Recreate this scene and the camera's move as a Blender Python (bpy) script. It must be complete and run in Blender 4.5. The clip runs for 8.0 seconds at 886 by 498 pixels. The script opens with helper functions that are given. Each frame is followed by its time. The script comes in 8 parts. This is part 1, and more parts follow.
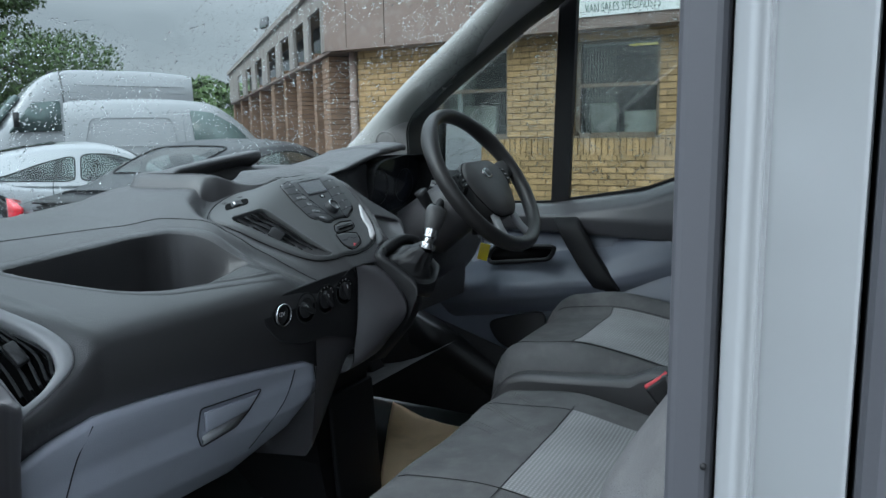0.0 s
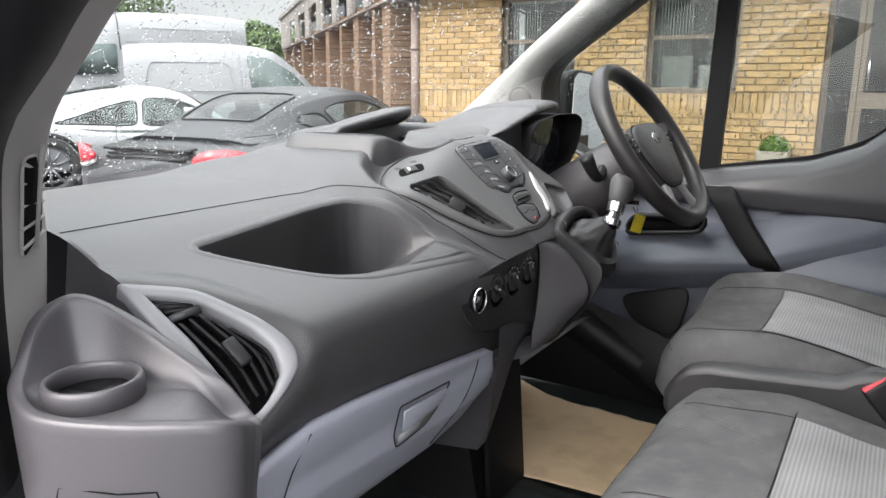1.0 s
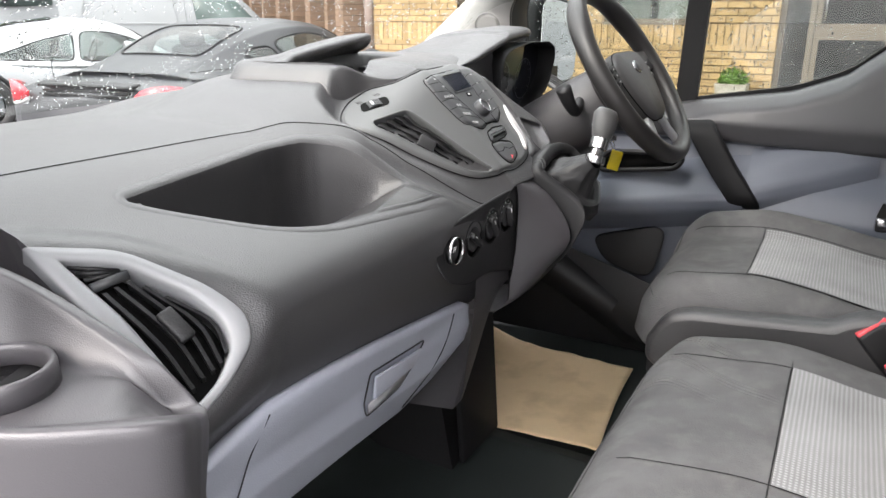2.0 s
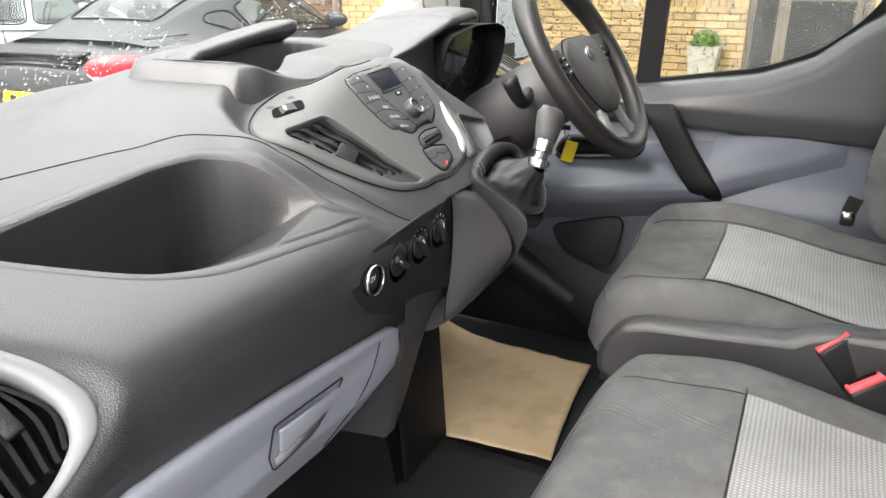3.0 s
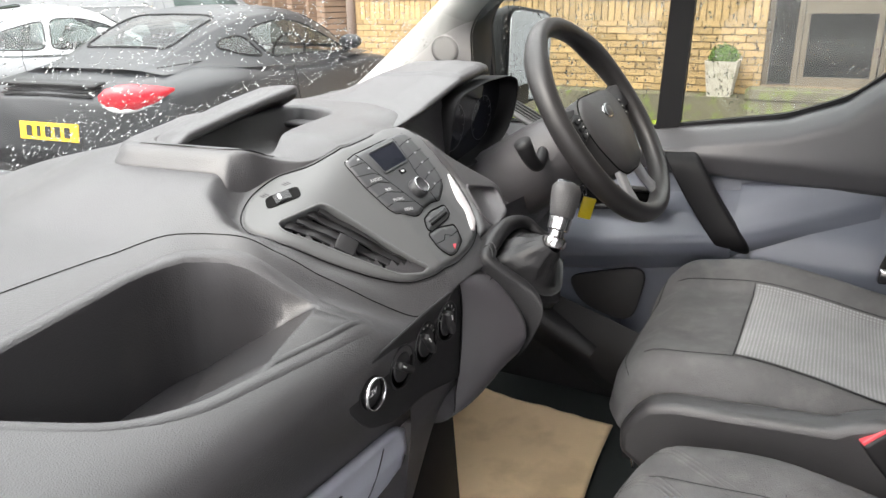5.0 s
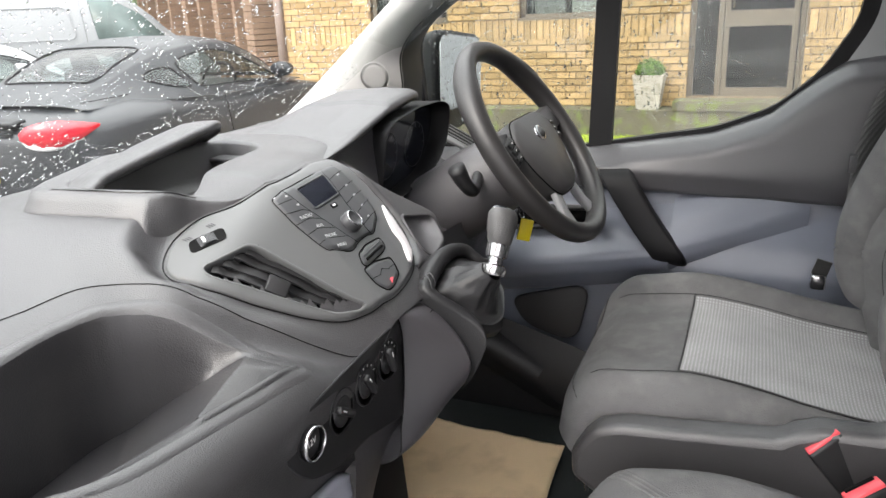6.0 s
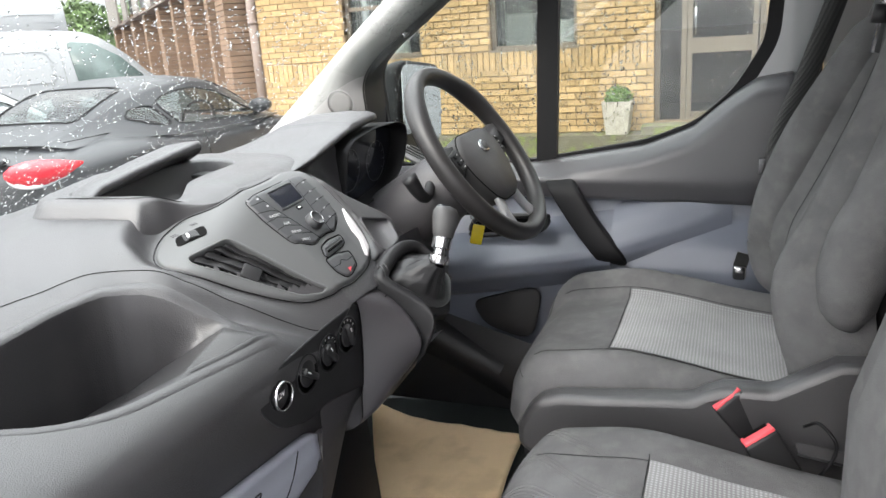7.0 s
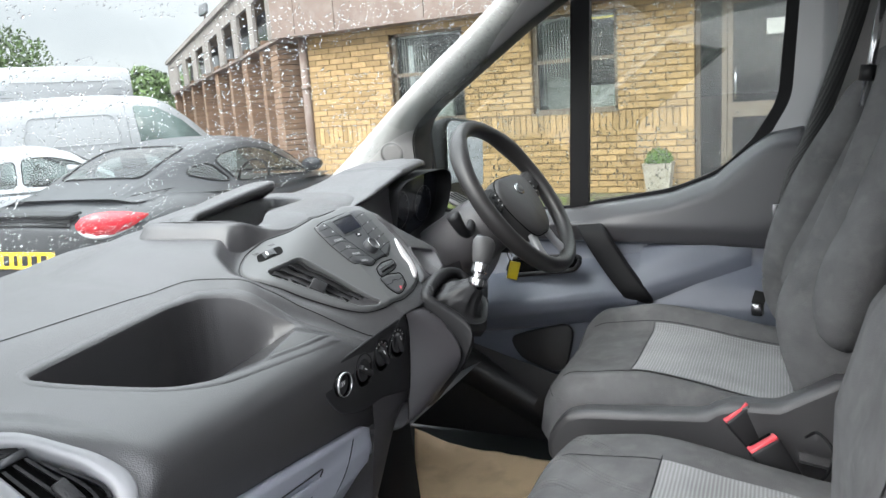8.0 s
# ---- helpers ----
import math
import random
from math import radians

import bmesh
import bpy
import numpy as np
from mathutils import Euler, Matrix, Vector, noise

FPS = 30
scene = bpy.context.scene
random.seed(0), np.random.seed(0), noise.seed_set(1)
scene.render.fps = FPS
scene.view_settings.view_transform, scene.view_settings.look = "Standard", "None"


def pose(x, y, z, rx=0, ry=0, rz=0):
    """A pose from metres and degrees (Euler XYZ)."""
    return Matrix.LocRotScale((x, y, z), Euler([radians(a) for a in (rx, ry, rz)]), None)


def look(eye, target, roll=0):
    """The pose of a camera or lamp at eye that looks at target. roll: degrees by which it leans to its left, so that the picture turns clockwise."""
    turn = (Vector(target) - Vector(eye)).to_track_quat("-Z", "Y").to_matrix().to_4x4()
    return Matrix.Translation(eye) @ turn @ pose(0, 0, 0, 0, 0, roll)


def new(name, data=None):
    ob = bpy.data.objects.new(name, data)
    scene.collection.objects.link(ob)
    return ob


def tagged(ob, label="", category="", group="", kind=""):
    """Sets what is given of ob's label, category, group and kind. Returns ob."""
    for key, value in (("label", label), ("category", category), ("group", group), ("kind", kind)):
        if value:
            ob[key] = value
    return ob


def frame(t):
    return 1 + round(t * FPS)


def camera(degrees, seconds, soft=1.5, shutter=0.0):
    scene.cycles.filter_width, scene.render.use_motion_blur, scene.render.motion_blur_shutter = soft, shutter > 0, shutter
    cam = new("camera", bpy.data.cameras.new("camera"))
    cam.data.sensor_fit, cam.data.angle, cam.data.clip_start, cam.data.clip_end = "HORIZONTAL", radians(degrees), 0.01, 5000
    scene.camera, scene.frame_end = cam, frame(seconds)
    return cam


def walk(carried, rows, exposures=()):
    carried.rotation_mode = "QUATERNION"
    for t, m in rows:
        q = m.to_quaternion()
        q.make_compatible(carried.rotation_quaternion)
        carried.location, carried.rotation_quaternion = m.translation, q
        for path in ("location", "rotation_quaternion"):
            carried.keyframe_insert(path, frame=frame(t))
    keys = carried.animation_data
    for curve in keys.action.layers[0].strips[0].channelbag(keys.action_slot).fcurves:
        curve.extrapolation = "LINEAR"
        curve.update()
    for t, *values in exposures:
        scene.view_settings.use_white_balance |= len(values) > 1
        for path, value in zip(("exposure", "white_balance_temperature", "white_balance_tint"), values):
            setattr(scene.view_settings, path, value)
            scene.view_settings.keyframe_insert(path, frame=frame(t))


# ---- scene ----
# camera and walk
cam = camera(62.5, 8.0)
PATH = [
    (0, (0.298, -1.003, 1.407), (-0.653, 0.73, 1.101), -0.9),
    (0.5, (0.124, -0.994, 1.41), (-0.875, 0.702, 1.054), -0.0),
    (1, (0.024, -0.996, 1.422), (-1.01, 0.66, 0.986), 0.3),
    (1.5, (-0.007, -0.953, 1.406), (-1.021, 0.692, 0.889), 0.1),
    (2, (-0.046, -0.914, 1.407), (-0.957, 0.762, 0.806), 0.2),
    (3.5, (-0.042, -0.738, 1.465), (-0.878, 0.928, 0.741), 0.0),
    (4, (-0.056, -0.725, 1.469), (-0.957, 0.907, 0.745), -0.8),
    (5.3, (-0.076, -0.679, 1.519), (-0.941, 1.002, 0.868), -1.5),
    (5.5, (-0.076, -0.669, 1.518), (-0.912, 1.031, 0.878), -1.8),
    (6, (-0.079, -0.668, 1.518), (-0.835, 1.076, 0.894), -2.6),
    (6.5, (-0.065, -0.706, 1.518), (-0.777, 1.066, 0.926), -3.5),
    (7, (0.024, -0.797, 1.509), (-0.697, 0.988, 0.966), -4.0),
    (7.5, (0.106, -0.884, 1.5), (-0.665, 0.9, 1.029), -3.9),
    (8, (0.09, -0.952, 1.491), (-0.743, 0.828, 1.12), -3.8),
]
EXPOSE = [(0.0, -0.65, 5600, 2), (0.25, -0.4, 5850, 6), (0.5, 0.2, 6350, 12), (0.8, 0.4, 6600, 13), (1.2, 0.45, 6650, 14), (3.5, 1.0, 6950, 12), (5.5, 0.73, 6800, 14), (7.0, 0.76, 6600, 12), (7.5, 0.77, 6450, 11), (8.0, 0.57, 6350, 10)]
walk(cam, [(t, look(eye, target, roll)) for t, eye, target, roll in PATH], EXPOSE)

# world and light: overcast, wet afternoon
world = bpy.data.worlds.new("overcast_sky")
scene.world = world
world.use_nodes = True
wn, wl = world.node_tree.nodes, world.node_tree.links
wn.clear()
w_out, w_bg = wn.new("ShaderNodeOutputWorld"), wn.new("ShaderNodeBackground")
sky = wn.new("ShaderNodeTexSky")
sky.sky_type, sky.sun_disc = "NISHITA", False
sky.sun_elevation, sky.sun_rotation = radians(42), radians(198)
sky.air_density, sky.dust_density = 1.0, 4.0
w_co, w_noise, w_ramp, w_mix, w_mul = (wn.new("ShaderNode" + k) for k in ("TexCoord", "TexNoise", "ValToRGB", "Mix", "Mapping"))
w_mul.inputs["Scale"].default_value = (1.0, 1.0, 3.0)
w_noise.inputs["Scale"].default_value, w_noise.inputs["Detail"].default_value = 2.2, 6.0
w_ramp.color_ramp.elements[0].position, w_ramp.color_ramp.elements[1].position = 0.38, 0.62
w_ramp.color_ramp.elements[0].color, w_ramp.color_ramp.elements[1].color = (7.8, 8.1, 8.5, 1), (11.0, 11.2, 11.4, 1)
w_mix.data_type = "RGBA"
w_mix.inputs[0].default_value = 0.85
wl.new(w_co.outputs["Generated"], w_mul.inputs["Vector"])
wl.new(w_mul.outputs["Vector"], w_noise.inputs["Vector"])
wl.new(w_noise.outputs["Fac"], w_ramp.inputs["Fac"])
wl.new(sky.outputs["Color"], w_mix.inputs[6])
wl.new(w_ramp.outputs["Color"], w_mix.inputs[7])
# overcast: the zenith about twice as bright as the horizon
w_sep, w_up, w_lift = wn.new("ShaderNodeSeparateXYZ"), wn.new("ShaderNodeMapRange"), wn.new("ShaderNodeMix")
w_up.inputs["From Min"].default_value, w_up.inputs["From Max"].default_value = 0.15, 0.95
w_up.inputs["To Min"].default_value, w_up.inputs["To Max"].default_value = 0.46, 2.6
w_lift.data_type, w_lift.blend_type = "RGBA", "MULTIPLY"
w_lift.inputs[0].default_value = 1.0
wl.new(w_co.outputs["Generated"], w_sep.inputs["Vector"])
wl.new(w_sep.outputs["Z"], w_up.inputs["Value"])
wl.new(w_mix.outputs[2], w_lift.inputs[6])
wl.new(w_up.outputs["Result"], w_lift.inputs[7])
w_side, w_glow = wn.new("ShaderNodeMapRange"), wn.new("ShaderNodeMix")
w_side.inputs["From Min"].default_value, w_side.inputs["From Max"].default_value = 0.25, -0.9
w_side.inputs["To Min"].default_value, w_side.inputs["To Max"].default_value = 1.7, 3.0
w_glow.data_type, w_glow.blend_type = "RGBA", "MULTIPLY"
w_glow.inputs[0].default_value = 1.0
wl.new(w_sep.outputs["Y"], w_side.inputs["Value"])
wl.new(w_lift.outputs[2], w_glow.inputs[6])
wl.new(w_side.outputs["Result"], w_glow.inputs[7])
wl.new(w_glow.outputs[2], w_bg.inputs["Color"])
w_bg.inputs["Strength"].default_value = 0.155
wl.new(w_bg.outputs["Background"], w_out.inputs["Surface"])
sun = new("sun", bpy.data.lights.new("sun", "SUN"))
sun.data.energy, sun.data.angle, sun.data.color = 1.3, radians(25), (1.0, 0.97, 0.93)
sun.matrix_world = look((-3, -9, 8.5), (0, 0, 0))

# ---- materials ----
def shader(name, base, rough=0.5, metal=0.0, var=0.12, scale=6.0, grain=0.0, grain_scale=400.0, spec=0.5, coat=0.0, per=None, per_var=0.0, kind="noise", stretch=(1, 1, 1), dirt=None, dirt_amt=0.0):
    """A procedural surface: base colour with large stains and a fine grain relief."""
    m = bpy.data.materials.new(name)
    m.use_nodes = True
    n, l = m.node_tree.nodes, m.node_tree.links
    b = n["Principled BSDF"]
    b.inputs["Metallic"].default_value = metal
    b.inputs["Specular IOR Level"].default_value = spec
    b.inputs["Coat Weight"].default_value = coat
    b.inputs["Coat Roughness"].default_value = 0.05
    co = n.new("ShaderNodeTexCoord")
    mp = n.new("ShaderNodeMapping")
    mp.inputs["Scale"].default_value = stretch
    l.new(co.outputs["Object"], mp.inputs["Vector"])
    big = n.new("ShaderNodeTexNoise")
    big.inputs["Scale"].default_value, big.inputs["Detail"].default_value = scale, 5.0
    l.new(mp.outputs["Vector"], big.inputs["Vector"])
    mul = n.new("ShaderNodeMapRange")
    mul.inputs["From Min"].default_value, mul.inputs["From Max"].default_value = 0.25, 0.75
    mul.inputs["To Min"].default_value, mul.inputs["To Max"].default_value = 1 - var, 1 + var
    l.new(big.outputs["Fac"], mul.inputs["Value"])
    hsv = n.new("ShaderNodeHueSaturation")
    hsv.inputs["Color"].default_value = (*base, 1)
    val = mul.outputs["Result"]
    if per:
        src = n.new("ShaderNodeObjectInfo") if per == "object" else n.new("ShaderNodeNewGeometry")
        pr = n.new("ShaderNodeMapRange")
        pr.inputs["To Min"].default_value, pr.inputs["To Max"].default_value = 1 - per_var, 1 + per_var
        l.new(src.outputs["Random" if per == "object" else "Random Per Island"], pr.inputs["Value"])
        mm = n.new("ShaderNodeMath")
        mm.operation = "MULTIPLY"
        l.new(val, mm.inputs[0])
        l.new(pr.outputs["Result"], mm.inputs[1])
        val = mm.outputs["Value"]
    l.new(val, hsv.inputs["Value"])
    colour = hsv.outputs["Color"]
    if dirt:
        dn, dr, dm = n.new("ShaderNodeTexNoise"), n.new("ShaderNodeValToRGB"), n.new("ShaderNodeMix")
        dn.inputs["Scale"].default_value, dn.inputs["Detail"].default_value = scale * 2.3, 8.0
        dr.color_ramp.elements[0].position, dr.color_ramp.elements[1].position = 0.5, 0.68
        dr.color_ramp.elements[1].color = (dirt_amt, dirt_amt, dirt_amt, 1)
        dm.data_type = "RGBA"
        dm.inputs[7].default_value = (*dirt, 1)
        l.new(mp.outputs["Vector"], dn.inputs["Vector"])
        l.new(dn.outputs["Fac"], dr.inputs["Fac"])
        l.new(dr.outputs["Color"], dm.inputs[0])
        l.new(colour, dm.inputs[6])
        colour = dm.outputs[2]
    l.new(colour, b.inputs["Base Color"])
    rr = n.new("ShaderNodeMapRange")
    rr.inputs["To Min"].default_value, rr.inputs["To Max"].default_value = max(rough - 0.08, 0.02), min(rough + 0.08, 1)
    l.new(big.outputs["Fac"], rr.inputs["Value"])
    l.new(rr.outputs["Result"], b.inputs["Roughness"])
    if grain:
        if kind == "leather":
            g = n.new("ShaderNodeTexVoronoi")
            g.feature = "SMOOTH_F1"
            out = g.outputs["Distance"]
        else:
            g = n.new("ShaderNodeTexNoise")
            g.inputs["Detail"].default_value = 3.0
            out = g.outputs["Fac"]
        g.inputs["Scale"].default_value = grain_scale
        l.new(mp.outputs["Vector"], g.inputs["Vector"])
        bump = n.new("ShaderNodeBump")
        bump.inputs["Strength"].default_value, bump.inputs["Distance"].default_value = grain, 0.001
        l.new(out, bump.inputs["Height"])
        l.new(bump.outputs["Normal"], b.inputs["Normal"])
    return m


def weave(name, base, light, sx, sy, contrast=0.5, rough=0.95):
    """Woven seat cloth: two crossing waves give a check, with relief."""
    m = bpy.data.materials.new(name)
    m.use_nodes = True
    n, l = m.node_tree.nodes, m.node_tree.links
    b = n["Principled BSDF"]
    b.inputs["Roughness"].default_value = rough
    b.inputs["Specular IOR Level"].default_value = 0.15
    b.inputs["Sheen Weight"].default_value = 0.25
    b.inputs["Sheen Roughness"].default_value = 0.5
    co = n.new("ShaderNodeTexCoord")
    waves = []
    for axis, sc in (("X", sx), ("Y", sy)):
        w = n.new("ShaderNodeTexWave")
        w.bands_direction = axis
        w.inputs["Scale"].default_value, w.inputs["Distortion"].default_value = sc, 0.6
        w.inputs["Detail"].default_value = 1.0
        l.new(co.outputs["Object"], w.inputs["Vector"])
        waves.append(w)
    mul = n.new("ShaderNodeMath")
    mul.operation = "MULTIPLY"
    l.new(waves[0].outputs["Fac"], mul.inputs[0])
    l.new(waves[1].outputs["Fac"], mul.inputs[1])
    fade = n.new("ShaderNodeTexNoise")
    fade.inputs["Scale"].default_value, fade.inputs["Detail"].default_value = 9.0, 6.0
    l.new(co.outputs["Object"], fade.inputs["Vector"])
    ramp = n.new("ShaderNodeMix")
    ramp.data_type = "RGBA"
    ramp.inputs[6].default_value, ramp.inputs[7].default_value = (*base, 1), (*light, 1)
    cm = n.new("ShaderNodeMath")
    cm.operation = "MULTIPLY_ADD"
    cm.inputs[1].default_value = contrast
    fm = n.new("ShaderNodeMath")
    fm.operation = "MULTIPLY"
    fm.inputs[1].default_value = 0.6
    l.new(fade.outputs["Fac"], fm.inputs[0])
    l.new(mul.outputs["Value"], cm.inputs[0])
    l.new(fm.outputs["Value"], cm.inputs[2])
    l.new(cm.outputs["Value"], ramp.inputs[0])
    l.new(ramp.outputs[2], b.inputs["Base Color"])
    bump = n.new("ShaderNodeBump")
    bump.inputs["Strength"].default_value, bump.inputs["Distance"].default_value = 0.5, 0.001
    l.new(mul.outputs["Value"], bump.inputs["Height"])
    l.new(bump.outputs["Normal"], b.inputs["Normal"])
    return m


def pane_glass(name, tint=(0.93, 0.96, 0.95), gloss=1.0):
    m = bpy.data.materials.new(name)
    m.use_nodes = True
    n, l = m.node_tree.nodes, m.node_tree.links
    n.clear()
    out, mix, tr, gl, lw, pw, ma = (n.new("ShaderNode" + k) for k in ("OutputMaterial", "MixShader", "BsdfTransparent", "BsdfGlossy", "LayerWeight", "Math", "Math"))
    tr.inputs["Color"].default_value = (*tint, 1)
    gl.inputs["Roughness"].default_value = 0.01
    lw.inputs["Blend"].default_value = 0.5
    pw.operation, ma.operation = "POWER", "MULTIPLY_ADD"
    pw.inputs[1].default_value = 5.0
    ma.inputs[1].default_value, ma.inputs[2].default_value = 0.9 * gloss, 0.045 * gloss
    l.new(lw.outputs["Facing"], pw.inputs[0])
    l.new(pw.outputs["Value"], ma.inputs[0])
    l.new(ma.outputs["Value"], mix.inputs["Fac"])
    l.new(tr.outputs["BSDF"], mix.inputs[1])
    l.new(gl.outputs["BSDF"], mix.inputs[2])
    l.new(mix.outputs["Shader"], out.inputs["Surface"])
    return m


def glow(name, colour, strength):
    m = bpy.data.materials.new(name)
    m.use_nodes = True
    b = m.node_tree.nodes["Principled BSDF"]
    b.inputs["Base Color"].default_value = (*colour, 1)
    b.inputs["Emission Color"].default_value = (*colour, 1)
    b.inputs["Emission Strength"].default_value = strength
    return m


M_PAD = shader("dash_plastic", (0.036, 0.035, 0.037), 0.42, var=0.06, scale=5, grain=0.42, grain_scale=850, spec=0.85, kind="leather")
M_PADLOW = shader("dash_plastic_dark", (0.046, 0.044, 0.047), 0.46, var=0.06, scale=5, grain=0.5, grain_scale=750, spec=0.6, kind="leather")
M_BLACK = shader("black_plastic", (0.016, 0.016, 0.017), 0.45, spec=0.3, var=0.1, scale=8, grain=0.12, grain_scale=900)
# near-black for joints, and painted shade inside openings and slots
M_VOID = shader("shade_black", (0.004, 0.004, 0.004), 0.8, var=0.1, spec=0.1)
M_GREY = shader("blue_grey_plastic", (0.33, 0.345, 0.395), 0.46, var=0.07, scale=7, grain=0.18, grain_scale=800, kind="leather", dirt=(0.28, 0.28, 0.29), dirt_amt=0.15)
M_SILVER = shader("satin_grey_trim", (0.090, 0.092, 0.093), 0.48, var=0.04, scale=6, grain=0.05, grain_scale=1500)
M_RADIO = shader("radio_keys", (0.040, 0.041, 0.044), 0.42, var=0.05, scale=20)
M_POD = shader("charcoal_shelf", (0.054, 0.051, 0.056), 0.44, var=0.06, scale=5, grain=0.2, grain_scale=1200, spec=0.75, kind="leather")
M_DOOR = shader("door_plastic", (0.130, 0.143, 0.175), 0.36, var=0.07, scale=6, grain=0.16, grain_scale=800, kind="leather")
# satin grey trim made paler: light on the side vent frame, put into colour
M_FRAME = shader("satin_trim_lightened", (0.24, 0.242, 0.25), 0.34, var=0.05, scale=6, grain=0.05, grain_scale=1500)
M_DTRIM = shader("door_upper_plastic", (0.075, 0.074, 0.079), 0.42, var=0.06, scale=5, grain=0.2, grain_scale=1200, spec=0.6, kind="leather")
M_SLAT = shader("vent_slat_plastic", (0.024, 0.024, 0.025), 0.45, var=0.06, scale=8, spec=0.3)
M_KEY = shader("panel_keys", (0.055, 0.057, 0.060), 0.46, var=0.04, scale=20)
M_SCREEN = shader("display_glass", (0.012, 0.014, 0.02), 0.08, var=0.1)
M_TRIM = shader("pillar_trim", (0.34, 0.333, 0.322), 0.62, var=0.05, scale=6, grain=0.2, grain_scale=900)
M_SPEAKER = shader("speaker_cloth", (0.235, 0.230, 0.223), 0.8, var=0.05, scale=8, grain=0.4, grain_scale=700)
M_WHITE = shader("white_marks", (0.75, 0.75, 0.74), 0.5, var=0.02)
M_PRINT = shader("key_print", (0.34, 0.345, 0.35), 0.5, var=0.03)
# dash plastic darkened: the open tray's shade is put into its colour
M_BIN = shader("dash_plastic_shaded", (0.016, 0.0155, 0.017), 0.42, var=0.08, scale=6, grain=0.3, grain_scale=750, spec=0.7, kind="leather", dirt=(0.05, 0.048, 0.046), dirt_amt=0.25)
M_CHROME = shader("chrome", (0.50, 0.50, 0.51), 0.18, metal=1.0, var=0.04)
M_LEATHER = shader("black_leather", (0.013, 0.013, 0.014), 0.46, spec=0.35, var=0.1, scale=12, grain=0.35, grain_scale=600, kind="leather")
M_WHEEL = shader("wheel_grip", (0.020, 0.019, 0.019), 0.42, var=0.1, scale=10, grain=0.25, grain_scale=700, kind="leather")
M_KNOB = shader("knob_leather", (0.062, 0.061, 0.062), 0.5, var=0.08, scale=12, grain=0.5, grain_scale=700, kind="leather")
M_HUB = shader("airbag_pad", (0.050, 0.049, 0.050), 0.5, var=0.05, scale=10, grain=0.2, grain_scale=900, kind="leather")
M_RUBBER = shader("black_rubber", (0.008, 0.008, 0.009), 0.6, var=0.1, spec=0.25)
M_CLOTH = shader("dark_seat_cloth", (0.118, 0.117, 0.119), 0.95, var=0.20, scale=16, grain=1.0, grain_scale=480, spec=0.12, dirt=(0.17, 0.168, 0.165), dirt_amt=0.35)
M_CHECK = weave("check_seat_cloth", (0.10, 0.10, 0.102), (0.42, 0.42, 0.424), 60, 66, 0.55)
M_BELT = weave("belt_webbing", (0.012, 0.012, 0.012), (0.03, 0.03, 0.03), 300, 60, 0.5)
M_RED = shader("red_plastic", (0.72, 0.08, 0.10), 0.35, var=0.06)
M_YELLOW = shader("yellow_tag", (0.80, 0.62, 0.01), 0.45, var=0.06, scale=30)
M_CARD = shader("brown_card", (0.82, 0.615, 0.38), 0.85, var=0.07, scale=5, grain=0.15, grain_scale=200, dirt=(0.36, 0.24, 0.13), dirt_amt=0.3)
M_MAT = shader("floor_rubber", (0.020, 0.025, 0.024), 0.5, var=0.2, scale=7, grain=0.2, grain_scale=300)
M_VAN = shader("white_body_paint", (0.28, 0.288, 0.296), 0.22, var=0.03, scale=2, coat=0.6)
M_LINING = shader("roof_lining", (0.55, 0.54, 0.53), 0.9, var=0.05, grain=0.2)
M_PANE = pane_glass("clear_pane", (0.66, 0.69, 0.675))
M_CARGLASS = pane_glass("car_window_glass", (0.62, 0.69, 0.67), 1.0)
M_ROOMPANE = pane_glass("office_pane", (0.80, 0.83, 0.82))
M_BUFF = shader("buff_brick", (0.39, 0.266, 0.128), 0.85, var=0.12, scale=9, grain=0.6, grain_scale=90, per="object", per_var=0.22, dirt=(0.30, 0.19, 0.09), dirt_amt=0.45)
M_BUFFI = shader("buff_brick_wall", (0.39, 0.266, 0.128), 0.85, var=0.12, scale=9, grain=0.6, grain_scale=90, per="island", per_var=0.22, dirt=(0.30, 0.19, 0.09), dirt_amt=0.45)
M_BROWNI = shader("brown_brick_wall", (0.22, 0.138, 0.088), 0.85, var=0.15, scale=6, grain=0.5, grain_scale=90, per="island", per_var=0.12)
M_MORTAR = shader("dark_mortar", (0.20, 0.14, 0.085), 0.95, var=0.15, scale=30, grain=0.5, grain_scale=200)
M_FASCIA = shader("brown_cladding", (0.205, 0.150, 0.125), 0.55, var=0.10, scale=2.5, dirt=(0.30, 0.26, 0.24), dirt_amt=0.4)
M_FASCIA2 = shader("weathered_cladding", (0.26, 0.235, 0.215), 0.6, var=0.25, scale=3.0, stretch=(1, 1, 0.2), dirt=(0.12, 0.09, 0.07), dirt_amt=0.6)
M_BRONZE = shader("bronze_frame", (0.17, 0.14, 0.105), 0.45, metal=0.3, var=0.08, scale=10)
M_CONC = shader("weathered_concrete", (0.13, 0.115, 0.08), 0.9, var=0.15, scale=4, grain=0.5, grain_scale=120, dirt=(0.17, 0.22, 0.04), dirt_amt=0.75)
M_PLANTER = shader("stone_planter", (0.42, 0.38, 0.32), 0.9, var=0.15, scale=8, grain=0.5, grain_scale=150, dirt=(0.22, 0.19, 0.14), dirt_amt=0.5)
M_ASPHALT = shader("wet_asphalt", (0.055, 0.056, 0.060), 0.42, var=0.3, scale=0.9, grain=0.8, grain_scale=160, dirt=(0.10, 0.10, 0.10), dirt_amt=0.4)
M_MOSS = shader("moss_and_weed", (0.22, 0.27, 0.025), 0.95, var=0.35, scale=25, grain=0.8, grain_scale=200)
M_LEAF = shader("leaf", (0.085, 0.135, 0.04), 0.6, var=0.3, scale=3, per="island", per_var=0.45)
